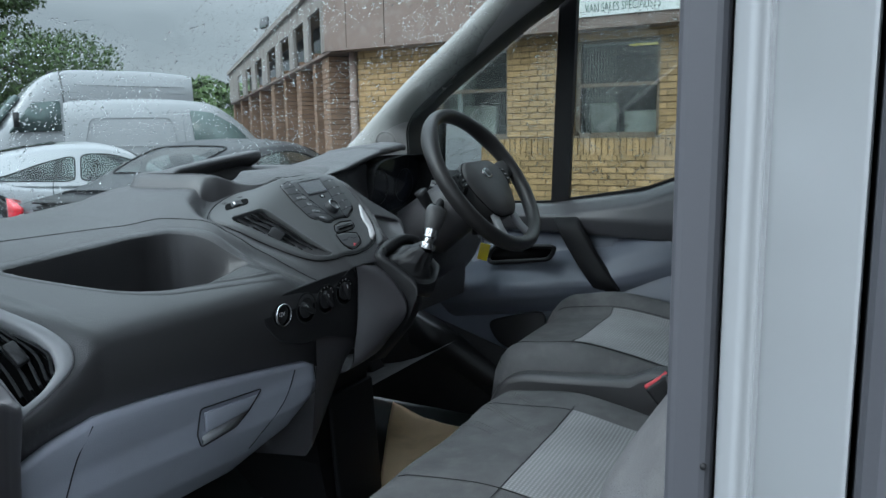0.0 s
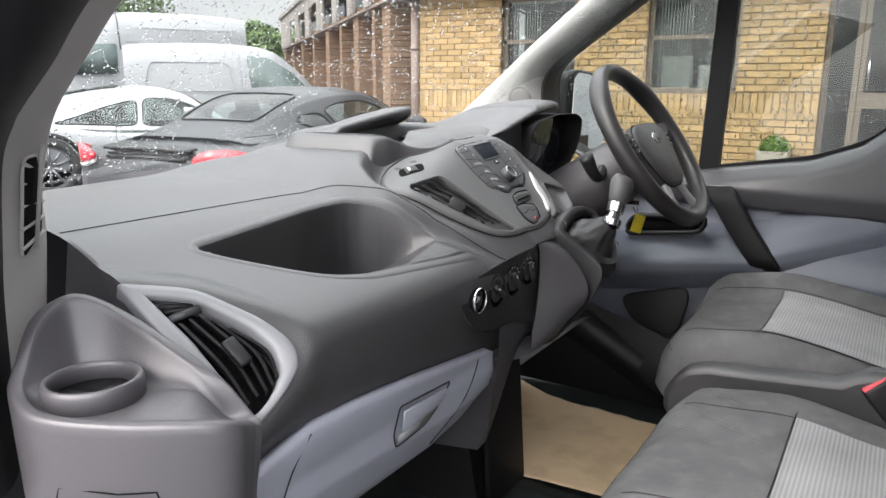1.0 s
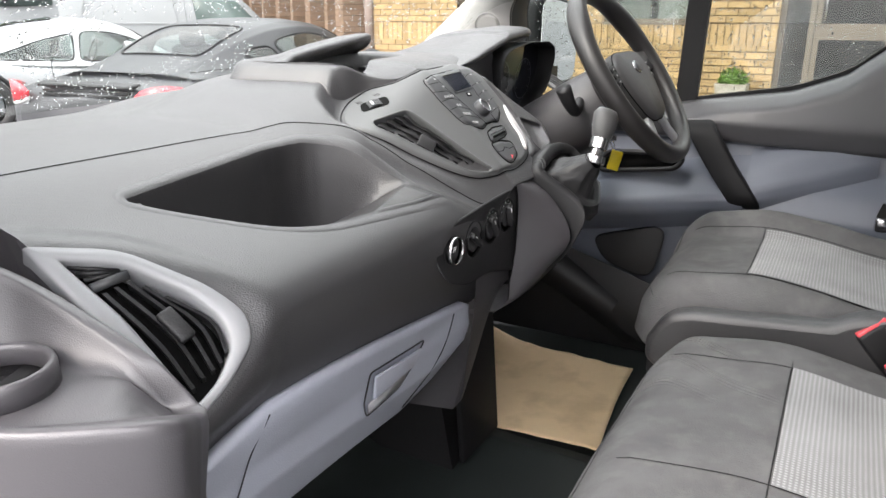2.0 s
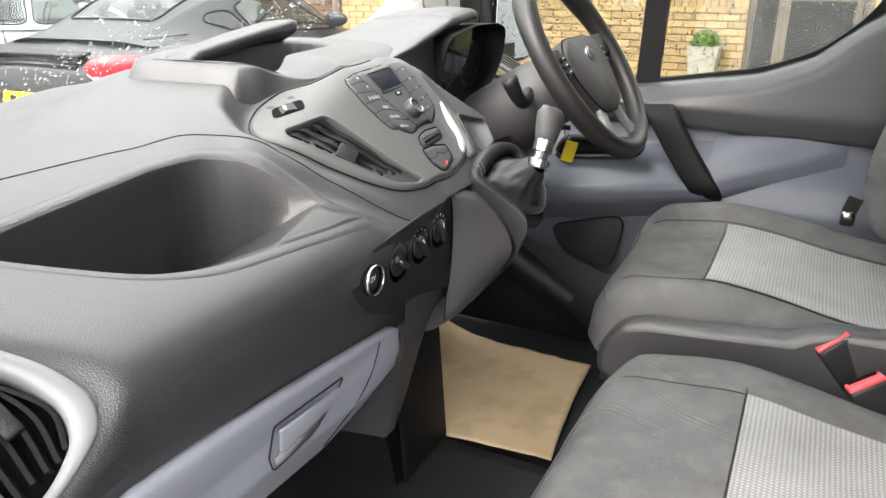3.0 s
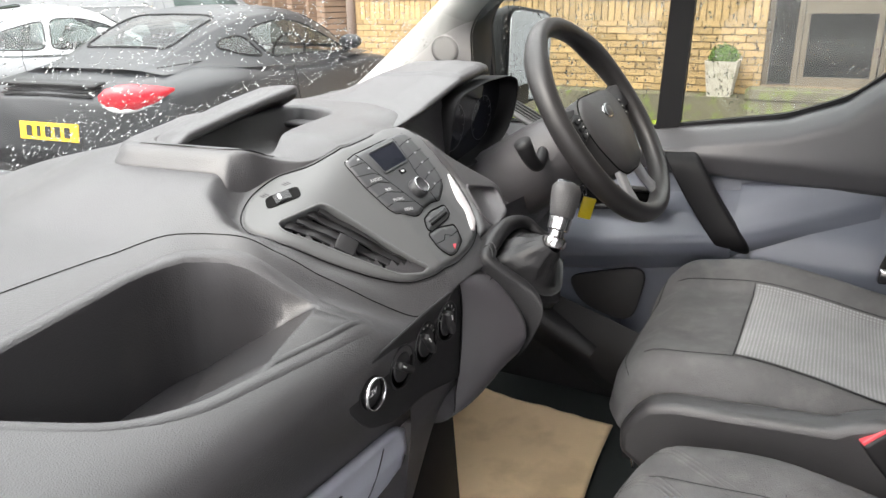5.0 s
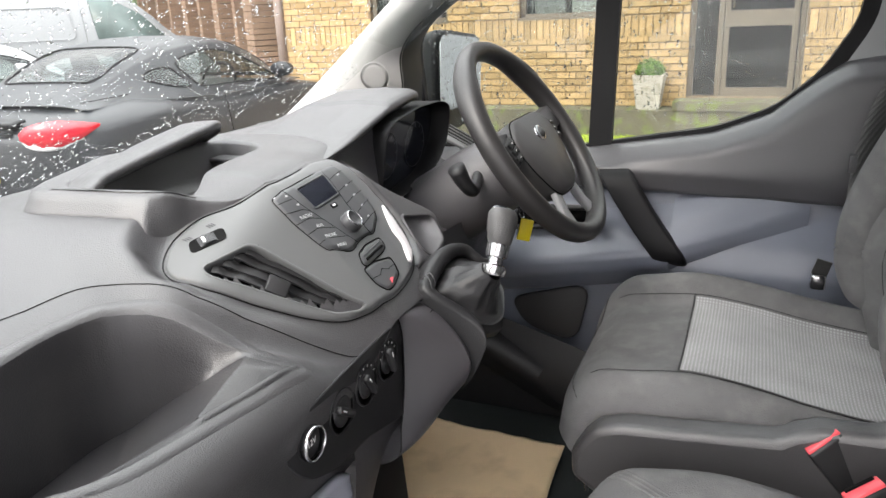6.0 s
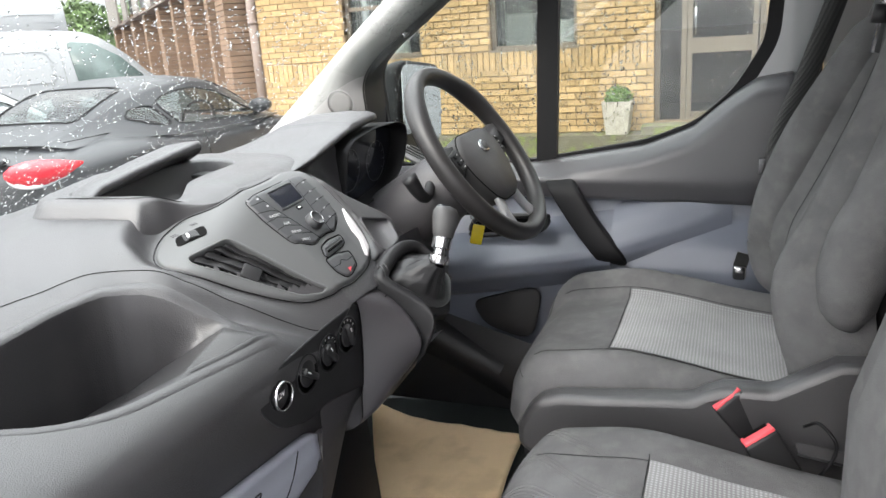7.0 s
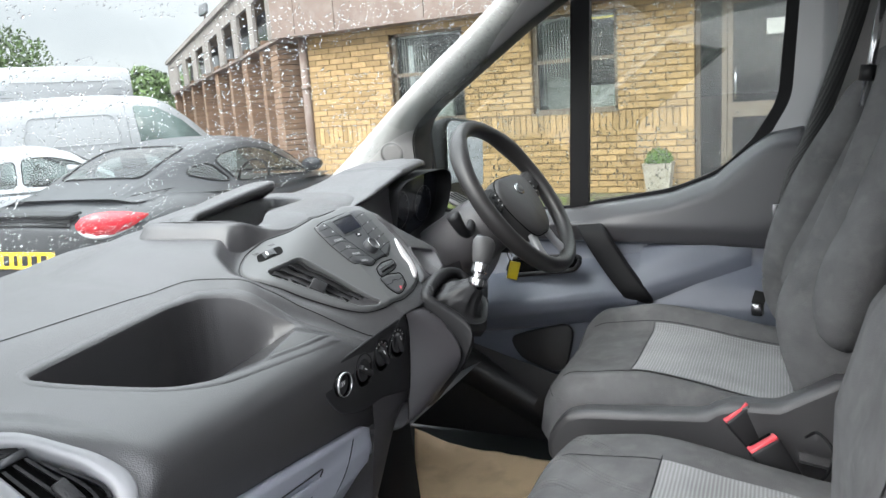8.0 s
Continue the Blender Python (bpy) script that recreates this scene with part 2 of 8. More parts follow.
M_BUSH = shader("bush_leaf", (0.10, 0.19, 0.03), 0.6, var=0.3, scale=30, per="island", per_var=0.4)
M_BARK = shader("bark", (0.09, 0.07, 0.05), 0.9, var=0.3, scale=8, grain=0.8, grain_scale=60)
M_CARWHITE = shader("pale_silver_paint", (0.27, 0.278, 0.286), 0.30, metal=0.2, var=0.03, scale=2, coat=0.8)
M_CARDARK = shader("dark_grey_paint", (0.019, 0.0205, 0.023), 0.36, metal=0.0, var=0.06, scale=2, coat=0.08, spec=0.30)
M_TAIL = shader("red_lens", (0.62, 0.012, 0.025), 0.12, var=0.05, coat=0.6)
M_LENS = shader("clear_lens", (0.62, 0.60, 0.60), 0.12, var=0.05, coat=0.6)
M_PLATE = shader("yellow_plate", (0.80, 0.52, 0.02), 0.35, var=0.03)
M_TYRE = shader("tyre", (0.02, 0.02, 0.02), 0.8, var=0.2)
M_ALLOY = shader("dark_alloy", (0.16, 0.16, 0.17), 0.35, metal=0.8, var=0.1)
M_SIGN = shader("sign_board", (0.80, 0.82, 0.80), 0.4, var=0.03)
M_SIGNTEXT = shader("sign_letters", (0.02, 0.07, 0.05), 0.5, var=0.05)
M_BLIND = shader("blind_slat", (0.62, 0.62, 0.58), 0.7, var=0.06)
# dark grey that puts the office's dimness into its surfaces
M_ROOM = shader("office_dim_grey", (0.10, 0.10, 0.10), 0.9, var=0.1)
M_LAMP = glow("office_tube", (1.0, 0.82, 0.25), 1.6)
M_VGLASS = shader("van_glass", (0.075, 0.10, 0.095), 0.06, var=0.5, scale=2.5, spec=0.28)
M_FLANGE = shader("grey_rubber_flange", (0.055, 0.056, 0.064), 0.6, var=0.05, scale=4, grain=0.1)
M_MIRROR = shader("mirror", (0.9, 0.9, 0.9), 0.02, metal=1.0, var=0.0)


def water():
    m = bpy.data.materials.new("rain_water")
    m.use_nodes = True
    b = m.node_tree.nodes["Principled BSDF"]
    b.inputs["Base Color"].default_value = (1, 1, 1, 1)
    b.inputs["Transmission Weight"].default_value = 1.0
    b.inputs["Roughness"].default_value = 0.02
    b.inputs["IOR"].default_value = 1.33
    return m


M_WATER = water()


# ---- mesh helpers ----
def link(name, bm, material, parent=None, label="", smooth=True, kind=""):
    me = bpy.data.meshes.new(name)
    bmesh.ops.recalc_face_normals(bm, faces=bm.faces)
    bm.to_mesh(me)
    bm.free()
    me.materials.append(material)
    if smooth:
        for p in me.polygons:
            p.use_smooth = True
    ob = new(name, me)
    if parent:
        ob.parent = parent
    if label or kind:
        tagged(ob, label, kind=kind)
    return ob


def part(name, bm, material, parent, label="", smooth=True):
    return link(name, bm, material, parent, label, smooth)


def thing(name, label, category, at=(0, 0, 0), group="", kind=""):
    ob = new(name)
    ob.empty_display_size = 0.1
    ob.location = at
    bpy.context.view_layer.update()
    return tagged(ob, label, category, group, kind)


def keep_sharp(ob, degrees=35):
    """Rounds nothing over edges sharper than this."""
    me = ob.data
    bm = bmesh.new()
    bm.from_mesh(me)
    for e in bm.edges:
        e.smooth = not (e.is_boundary or (len(e.link_faces) == 2 and e.calc_face_angle(0) > radians(degrees)))
    bm.to_mesh(me)
    bm.free()
    return ob


def soften(ob, width=0.003, segments=2, angle=35):
    mod = ob.modifiers.new("soft_edges", "BEVEL")
    mod.width, mod.segments, mod.limit_method, mod.angle_limit = width, segments, "ANGLE", radians(angle)
    return ob


def thick(ob, t, offset=-1):
    mod = ob.modifiers.new("thickness", "SOLIDIFY")
    mod.thickness, mod.offset = t, offset
    return ob


def smoothed(ob, levels=1):
    mod = ob.modifiers.new("round", "SUBSURF")
    mod.levels = mod.render_levels = levels
    return ob


def box(size, at=(0, 0, 0), turn=None, bm=None):
    bm = bm or bmesh.new()
    m = Matrix.Translation(at) @ (turn or Matrix()) @ Matrix.Diagonal((*size, 1))
    bmesh.ops.create_cube(bm, size=1.0, matrix=m)
    return bm


def rod(a, b, r, r2=None, seg=16, bm=None, caps=True):
    bm = bm or bmesh.new()
    a, b = Vector(a), Vector(b)
    m = Matrix.Translation((a + b) / 2) @ (b - a).to_track_quat("Z", "Y").to_matrix().to_4x4()
    bmesh.ops.create_cone(bm, cap_ends=caps, segments=seg, radius1=r, radius2=r if r2 is None else r2, depth=(b - a).length, matrix=m)
    return bm


def spun(profile, m=None, seg=32, bm=None, closed=False):
    """A turned body: (radius, height) points round the local z axis."""
    bm = bm or bmesh.new()
    m = m or Matrix()
    rings = []
    for r, h in profile:
        rings.append([bm.verts.new(m @ Vector((r * math.cos(2 * math.pi * i / seg), r * math.sin(2 * math.pi * i / seg), h))) for i in range(seg)])
    pairs = list(zip(rings, rings[1:])) + ([(rings[-1], rings[0])] if closed else [])
    for p, q in pairs:
        for i in range(seg):
            bm.faces.new((p[i], p[(i + 1) % seg], q[(i + 1) % seg], q[i]))
    if not closed:
        for ring in (rings[0], rings[-1]):
            if ring[0].co != ring[seg // 2].co:
                bm.faces.new(ring)
    return bm


def spline(points, n):
    """n + 1 points along a smooth line through the given ones."""
    p = [Vector(q) for q in points]
    p = [2 * p[0] - p[1]] + p + [2 * p[-1] - p[-2]]
    out = []
    spans = len(p) - 3
    for k in range(n + 1):
        u = k / n * spans
        i = min(int(u), spans - 1)
        t = u - i
        a, b, c, d = p[i : i + 4]
        out.append(0.5 * ((2 * b) + (c - a) * t + (2 * a - 5 * b + 4 * c - d) * t * t + (3 * b - a - 3 * c + d) * t**3))
    return out


def tube(points, r, seg=10, bm=None, n=None, closed=False, squash=1.0):
    """A round bar along points; r: one radius or a list."""
    bm = bm or bmesh.new()
    pts = [Vector(p) for p in (spline(points, n) if n else points)]
    rings = []
    up = Vector((0.01, 0.02, 1))
    for i, p in enumerate(pts):
        if closed:
            d = pts[(i + 1) % len(pts)] - pts[i - 1]
        else:
            d = pts[min(i + 1, len(pts) - 1)] - pts[max(i - 1, 0)]
        d.normalize()
        s = d.cross(up).normalized()
        w = s.cross(d)
        rad = lerp([(q / (len(r) - 1), e) for q, e in enumerate(r)], i / max(len(pts) - 1, 1)) if isinstance(r, (list, tuple)) else r
        rings.append([bm.verts.new(p + rad * (math.cos(2 * math.pi * k / seg) * s + squash * math.sin(2 * math.pi * k / seg) * w)) for k in range(seg)])
    for p, q in list(zip(rings, rings[1:])) + ([(rings[-1], rings[0])] if closed else []):
        for k in range(seg):
            bm.faces.new((p[k], p[(k + 1) % seg], q[(k + 1) % seg], q[k]))
    if not closed:
        bm.faces.new(rings[0])
        bm.faces.new(rings[-1])
    return bm


def sheet(fn, nu, nv, bm=None, skip=None):
    """A grid of points fn(u, v), u and v from 0 to 1."""
    bm = bm or bmesh.new()
    rows = [[bm.verts.new(fn(i / nu, j / nv)) for j in range(nv + 1)] for i in range(nu + 1)]
    for i in range(nu):
        for j in range(nv):
            if not skip or not skip((i + 0.5) / nu, (j + 0.5) / nv):
                bm.faces.new((rows[i][j], rows[i + 1][j], rows[i + 1][j + 1], rows[i][j + 1]))
    return bm


def loft(loops, bm=None, caps=True, closed=True):
    """Skins rings of equal length."""
    bm = bm or bmesh.new()
    rings = [[bm.verts.new(p) for p in loop] for loop in loops]
    n = len(rings[0])
    for p, q in zip(rings, rings[1:]):
        for k in range(n if closed else n - 1):
            bm.faces.new((p[k], p[(k + 1) % n], q[(k + 1) % n], q[k]))
    if caps and closed:
        bm.faces.new(rings[0])
        bm.faces.new(rings[-1])
    return bm


def slab(outline, depth, bm=None):
    """A plate: an outline of points pushed along the vector depth."""
    bm = bm or bmesh.new()
    a = [bm.verts.new(p) for p in outline]
    b = [bm.verts.new(Vector(p) + Vector(depth)) for p in outline]
    n = len(a)
    bm.faces.new(a)
    bm.faces.new(b)
    for k in range(n):
        bm.faces.new((a[k], a[(k + 1) % n], b[(k + 1) % n], b[k]))
    return bm


def rounded(points, r, seg=5):
    """The outline with its corners rounded (2D or 3D points)."""
    out = []
    n = len(points)
    for i in range(n):
        p, a, b = Vector(points[i]), Vector(points[i - 1]), Vector(points[(i + 1) % n])
        ra = min(r[i] if isinstance(r, (list, tuple)) else r, (a - p).length * 0.48, (b - p).length * 0.48)
        s, e = p + (a - p).normalized() * ra, p + (b - p).normalized() * ra
        for k in range(seg + 1):
            t = k / seg
            out.append((1 - t) ** 2 * s + 2 * t * (1 - t) * p + t * t * e)
    return out


def inside(poly, x, y):
    """Signed distance to a convex or plain polygon: minus within."""
    d, inn = 1e9, False
    n = len(poly)
    for i in range(n):
        (ax, ay), (bx, by) = poly[i][:2], poly[(i + 1) % n][:2]
        ex, ey = bx - ax, by - ay
        t = max(0, min(1, ((x - ax) * ex + (y - ay) * ey) / (ex * ex + ey * ey + 1e-12)))
        d = min(d, math.hypot(x - ax - t * ex, y - ay - t * ey))
        if (ay > y) != (by > y) and x < (bx - ax) * (y - ay) / (by - ay) + ax:
            inn = not inn
    return -d if inn else d


def nearest(poly, x, y):
    """The closest point of a polygon's edge."""
    best = None
    n = len(poly)
    for i in range(n):
        (ax, ay), (bx, by) = poly[i][:2], poly[(i + 1) % n][:2]
        ex, ey = bx - ax, by - ay
        t = max(0, min(1, ((x - ax) * ex + (y - ay) * ey) / (ex * ex + ey * ey + 1e-12)))
        q = (ax + t * ex, ay + t * ey)
        d = math.hypot(x - q[0], y - q[1])
        if best is None or d < best[0]:
            best = (d, q)
    return best[1]


def grow(poly, d):
    """An outline moved outwards by d (inwards: minus)."""
    n = len(poly)
    turn = 1 if sum(poly[i][0] * poly[(i + 1) % n][1] - poly[(i + 1) % n][0] * poly[i][1] for i in range(n)) > 0 else -1
    out = []
    for i in range(n):
        a, b = Vector(poly[i - 1][:2]), Vector(poly[(i + 1) % n][:2])
        e = (b - a).normalized()
        out.append((poly[i][0] + turn * d * e.y, poly[i][1] - turn * d * e.x))
    return out


def filled(poly, step, height, hole=None):
    """A fine grid over a polygon, its rim snapped to the outline; height(x, y, inward) gives the place."""
    bm = bmesh.new()
    x0, x1 = min(p[0] for p in poly) - step, max(p[0] for p in poly) + step
    y0, y1 = min(p[1] for p in poly) - step, max(p[1] for p in poly) + step
    nx, ny = int((x1 - x0) / step) + 1, int((y1 - y0) / step) + 1
    sd = {}
    for i in range(nx + 1):
        for j in range(ny + 1):
            sd[i, j] = inside(poly, x0 + i * step, y0 + j * step)
    vs = {}
    def vert(i, j):
        if (i, j) not in vs:
            x, y = x0 + i * step, y0 + j * step
            d = sd[i, j]
            if d > -0.35 * step:
                x, y = nearest(poly, x, y)
                d = 0.0
            elif hole and inside(hole, x, y) < 0.35 * step:
                x, y = nearest(hole, x, y)
            vs[i, j] = bm.verts.new(height(x, y, -d))
        return vs[i, j]
    for i in range(nx):
        for j in range(ny):
            if sum(sd[q] for q in ((i, j), (i + 1, j), (i, j + 1), (i + 1, j + 1))) < 0.6 * step and not (hole and inside(hole, x0 + (i + 0.5) * step, y0 + (j + 0.5) * step) < 0.15 * step):
                try:
                    f = bm.faces.new((vert(i, j), vert(i + 1, j), vert(i + 1, j + 1), vert(i, j + 1)))
                except ValueError:
                    pass
    bmesh.ops.remove_doubles(bm, verts=bm.verts, dist=1e-5)
    return bm


def smoothstep(a, b, x):
    t = max(0.0, min(1.0, (x - a) / (b - a)))
    return t * t * (3 - 2 * t)


def lerp(table, x):
    """Straight-line reading of a table of (x, value)."""
    if x <= table[0][0]:
        return table[0][1]
    for (a, p), (b, q) in zip(table, table[1:]):
        if x <= b:
            return p + (q - p) * (x - a) / (b - a)
    return table[-1][1]

# ---- van cab: shell ----
GROUND = 0.10


def wall_part(name, bm, mat, label, category="wall", smooth=False):
    ob = link(name, bm, mat, smooth=smooth)
    return tagged(ob, label, category, kind="structure")


# floor of the cab, bulkhead, roof, far door skin
wall_part("floor", box((2.1, 1.66, 0.06), (-0.05, 0.06, 0.585)), M_MAT, "black rubber cab floor of the van", "floor")
wall_part("wall_bulkhead", box((0.05, 1.9, 1.4), (0.62, 0.03, 1.3)), M_LINING, "light grey bulkhead behind the van seats")
wall_part("ceiling", sheet(lambda u, v: Vector((-0.42 + 1.04 * u, -0.72 + 1.5 * v, 1.93 - 0.10 * (1 - u) ** 2 - 0.06 * abs(2 * v - 1) ** 3)), 12, 12), M_LINING, "grey fabric roof lining of the van cab", "ceiling", True)
roof_skin = wall_part("wall_roof", sheet(lambda u, v: Vector((-0.44 + 1.1 * u, -0.82 + 1.7 * v, 1.97 - 0.10 * (1 - u) ** 2 - 0.06 * abs(2 * v - 1) ** 3)), 12, 12), M_VAN, "white painted roof skin of the van", "roof", True)
thick(roof_skin, 0.01)
wall_part("wall_front", box((0.04, 1.66, 0.68), (-1.12, 0.04, 0.90)), M_BLACK, "black firewall under the windscreen")
wall_part("wall_side_near_low", box((1.2, 0.06, 0.14), (-0.2, -0.83, 0.50)), M_VAN, "white door sill of the van")
wall_part("wall_bonnet", sheet(lambda u, v: Vector((-1.08 - 0.75 * u, -0.72 + 1.54 * v, 1.24 - 0.24 * u - 0.28 * u**4 - 0.10 * abs(2 * v - 1) ** 4)), 12, 12), M_VAN, "white bonnet of the van beyond the windscreen", "bonnet", True)

# driver's door: skin with the window cut out, glass, seals
WIN = [(-0.775, 1.215), (-0.42, 1.225), (-0.15, 1.268), (-0.045, 1.308), (0.03, 1.375), (0.085, 1.47), (0.10, 1.70), (0.09, 1.79), (-0.10, 1.850), (-0.28, 1.80), (-0.395, 1.742), (-0.50, 1.685), (-0.63, 1.595), (-0.72, 1.53), (-0.782, 1.478), (-0.800, 1.44), (-0.790, 1.33)]


def ring_sheet(outer, inner, y, depth):
    """A flat ring between two outlines with as many points, given depth."""
    bm = bmesh.new()
    loops = []
    for yy in (y, y + depth):
        loops.append(([bm.verts.new((x, yy, z)) for x, z in outer], [bm.verts.new((x, yy, z)) for x, z in inner]))
    n = len(outer)
    for k in range(n):
        j = (k + 1) % n
        for o, i in loops:
            bm.faces.new((o[k], o[j], i[j], i[k]))
        bm.faces.new((loops[0][0][k], loops[0][0][j], loops[1][0][j], loops[1][0][k]))
        bm.faces.new((loops[0][1][k], loops[0][1][j], loops[1][1][j], loops[1][1][k]))
    return bm


def swell(poly, d):
    c = Vector((sum(p[0] for p in poly) / len(poly), sum(p[1] for p in poly) / len(poly)))
    return [(p[0] + (Vector(p) - c).normalized().x * d, p[1] + (Vector(p) - c).normalized().y * d) for p in poly]


win = [tuple(p) for p in rounded([Vector(p) for p in WIN], 0.03, 3)]
far_door = thing("van_door", "white van door with dark plastic trim and wet window", "van door", (-0.3, 0.9, 0.6))


def into(parent, name, bm, mat, label="", smooth=True):
    """A part whose mesh is given in world places."""
    bm.transform(Matrix.Translation(-parent.location))
    return part(name, bm, mat, parent, label, smooth)


into(far_door, "window_seal", ring_sheet(swell(win, 0.03), win, 0.905, 0.02), M_RUBBER, "black rubber window seal", False)
into(far_door, "window_frame", ring_sheet(swell(win, 0.11), swell(win, 0.028), 0.90, 0.05), M_VAN, "white painted door frame", False)
into(far_door, "outer_skin", box((1.15, 0.03, 0.62), (-0.36, 0.96, 0.90)), M_VAN, "white painted door skin", False)
into(far_door, "divider_bar", slab([(-0.405, 0.90, 1.21), (-0.357, 0.90, 1.21), (-0.335, 0.90, 1.82), (-0.383, 0.90, 1.82)], (0, 0.022, 0)), M_RUBBER, "black window divider bar", False)
gl = into(far_door, "window_pane", slab([(x, 0.914, z) for x, z in swell(win, 0.01)], (0, 0.004, 0)), M_PANE, "wet side window", False)
gl.visible_shadow = False

# door inner trim: a shaped card from the window sill down to the floor
SILL = [(-0.85, 1.205), (-0.42, 1.215), (-0.15, 1.255), (-0.05, 1.293), (0.03, 1.36), (0.075, 1.392), (0.135, 1.402)]


def door_card(u, v):
    x = -0.80 + 0.94 * u
    top = lerp(SILL, x)
    # depth of the card below the sill: shoulder, hollow under it, pocket bulge
    rows = [(0.0, 0.905, top), (0.06, 0.875, top - 0.004), (0.14, 0.835, top - 0.03), (0.24, 0.825, 1.20 - 0.02 * u), (0.34, 0.845, 1.165 - 0.03 * u), (0.42, 0.868, 1.145), (0.52, 0.862, 1.10), (0.60, 0.82, 1.045), (0.70, 0.80, 0.99), (0.85, 0.83, 0.80), (1.0, 0.86, 0.60)]
    y = lerp([(r[0], r[1]) for r in rows], v)
    z = lerp([(r[0], r[2]) for r in rows], v)
    return Vector((x, y, z))


thick(into(far_door, "upper_trim", sheet(lambda u, v: door_card(u, v * 0.36), 60, 20), M_DTRIM, "charcoal grained upper trim"), 0.008, 0)
thick(into(far_door, "lower_trim", sheet(lambda u, v: door_card(u, 0.36 + v * 0.64), 60, 30), M_DOOR, "blue-grey plastic door panel"), 0.008, 0)


def pocket_rail(x0, x1, z0, z1, d0, d1):
    """The bulging armrest edge of the door panel."""
    def f(u, v):
        x = x0 + (x1 - x0) * u
        z = z0 + (z1 - z0) * u
        d = d0 + (d1 - d0) * u
        prof = [(0, 0.864, 0.085), (0.3, 0.864 - d * 0.55, 0.045), (0.5, 0.864 - d, 0.0), (0.62, 0.864 - d * 0.98, -0.03), (0.8, 0.864 - d * 0.6, -0.075), (1.0, 0.85, -0.11)]
        return Vector((x, lerp([(p[0], p[1]) for p in prof], v), z + lerp([(p[0], p[2]) for p in prof], v)))
    return sheet(f, 24, 24)


into(far_door, "armrest_front", pocket_rail(-0.66, -0.215, 0.985, 1.035, 0.15, 0.085), M_DOOR, "blue-grey moulded door pocket")
into(far_door, "armrest_rear", pocket_rail(-0.215, 0.035, 1.045, 1.120, 0.085, 0.015), M_DOOR, "blue-grey moulded armrest")
strap = into(far_door, "pull_handle", loft([[Vector((x - 0.032, y, z)), Vector((x + 0.032, y, z + 0.004)), Vector((x + 0.032, y + 0.03, z + 0.004)), Vector((x - 0.032, y + 0.03, z))] for x, y, z in spline([(-0.340, 0.835, 1.195), (-0.322, 0.795, 1.172), (-0.270, 0.778, 1.095), (-0.218, 0.772, 1.025), (-0.212, 0.81, 0.99)], 16)]), M_RUBBER, "black grab handle")
soften(strap, 0.01, 3)
into(far_door, "handle_bezel", tube([Vector(p) for p in rounded([(-0.55, 0.79, 1.06), (-0.36, 0.775, 1.085), (-0.345, 0.775, 1.12), (-0.53, 0.79, 1.11)], 0.03, 5)], 0.006, 8, closed=True), M_BLACK, "black door release surround")
# the recess is a flat black plate: its shade is painted
into(far_door, "handle_recess", slab([Vector(p) for p in rounded([(-0.55, 0.80, 1.06), (-0.36, 0.785, 1.085), (-0.345, 0.785, 1.12), (-0.53, 0.80, 1.11)], 0.03, 5)], (0, 0.01, 0)), M_VOID, "black plate standing in for the shade in the door release recess")
into(far_door, "lock_slot", slab([Vector(p) for p in rounded([(-0.37, 0.868, 1.208), (-0.29, 0.868, 1.218), (-0.29, 0.868, 1.206), (-0.37, 0.868, 1.196)], 0.005, 4)], (0, -0.006, 0)), M_BLACK, "black lock pull slot")
# dark material instead of door plastic paints the shade under the armrest
soften(into(far_door, "speaker_grille", slab([Vector(p) for p in rounded([(-0.552, 0.79, 0.894), (-0.50, 0.79, 0.912), (-0.37, 0.79, 0.948), (-0.40, 0.79, 0.80), (-0.52, 0.79, 0.835)], 0.05, 5)], (0, 0.012, 0)), M_SLAT, "lower door panel, darkened for the armrest's shade"), 0.004)

# far A pillar trim with its round speaker, and B pillar
PIL_W = [(-1.09, 0.715, 1.280), (-1.003, 0.72, 1.348), (-0.907, 0.72, 1.427), (-0.798, 0.72, 1.520), (-0.696, 0.72, 1.602), (-0.601, 0.71, 1.668), (-0.512, 0.70, 1.735), (-0.35, 0.66, 1.84), (-0.2, 0.60, 1.92)]
PIL_I = [(-0.775, 0.735, 1.26), (-0.767, 0.74, 1.36), (-0.767, 0.74, 1.430), (-0.731, 0.74, 1.482), (-0.648, 0.74, 1.542), (-0.495, 0.74, 1.648), (-0.41, 0.735, 1.701), (-0.25, 0.71, 1.785), (-0.05, 0.68, 1.86)]
wp, ip = spline(PIL_W, 40), spline(PIL_I, 40)
far_pillar = thing("pillar_trim", "light grey plastic windscreen pillar trim with round speaker", "pillar trim", (-0.8, 0.75, 1.26))
into(far_pillar, "trim_cover", sheet(lambda u, v: wp[round(u * 40)].lerp(ip[round(u * 40)], v) + Vector((0, 0.05 * abs(2 * v - 1) ** 2.5 - 0.04, 0)), 40, 10), M_TRIM)
ip2 = [p + Vector((-0.026, 0.165, 0.010)) for p in ip]
into(far_pillar, "door_seal", sheet(lambda u, v: ip[round(u * 40)].lerp(ip2[round(u * 40)], v) + Vector((0.006, 0, -0.004)) * math.sin(v * math.pi), 40, 6), M_RUBBER, "black rubber door seal")
sp_n = (ip[15] - wp[15]).cross(wp[16] - wp[14]).normalized()
sp_n = sp_n if sp_n.y < 0 else -sp_n
sp = Matrix.Translation((-0.80, 0.685, 1.392)) @ sp_n.to_track_quat("Z", "Y").to_matrix().to_4x4()
into(far_pillar, "speaker_rim", spun([(0.0315, 0.0), (0.0315, 0.002), (0.0300, 0.002), (0.0300, 0.0)], sp, 32, closed=True), M_TRIM)
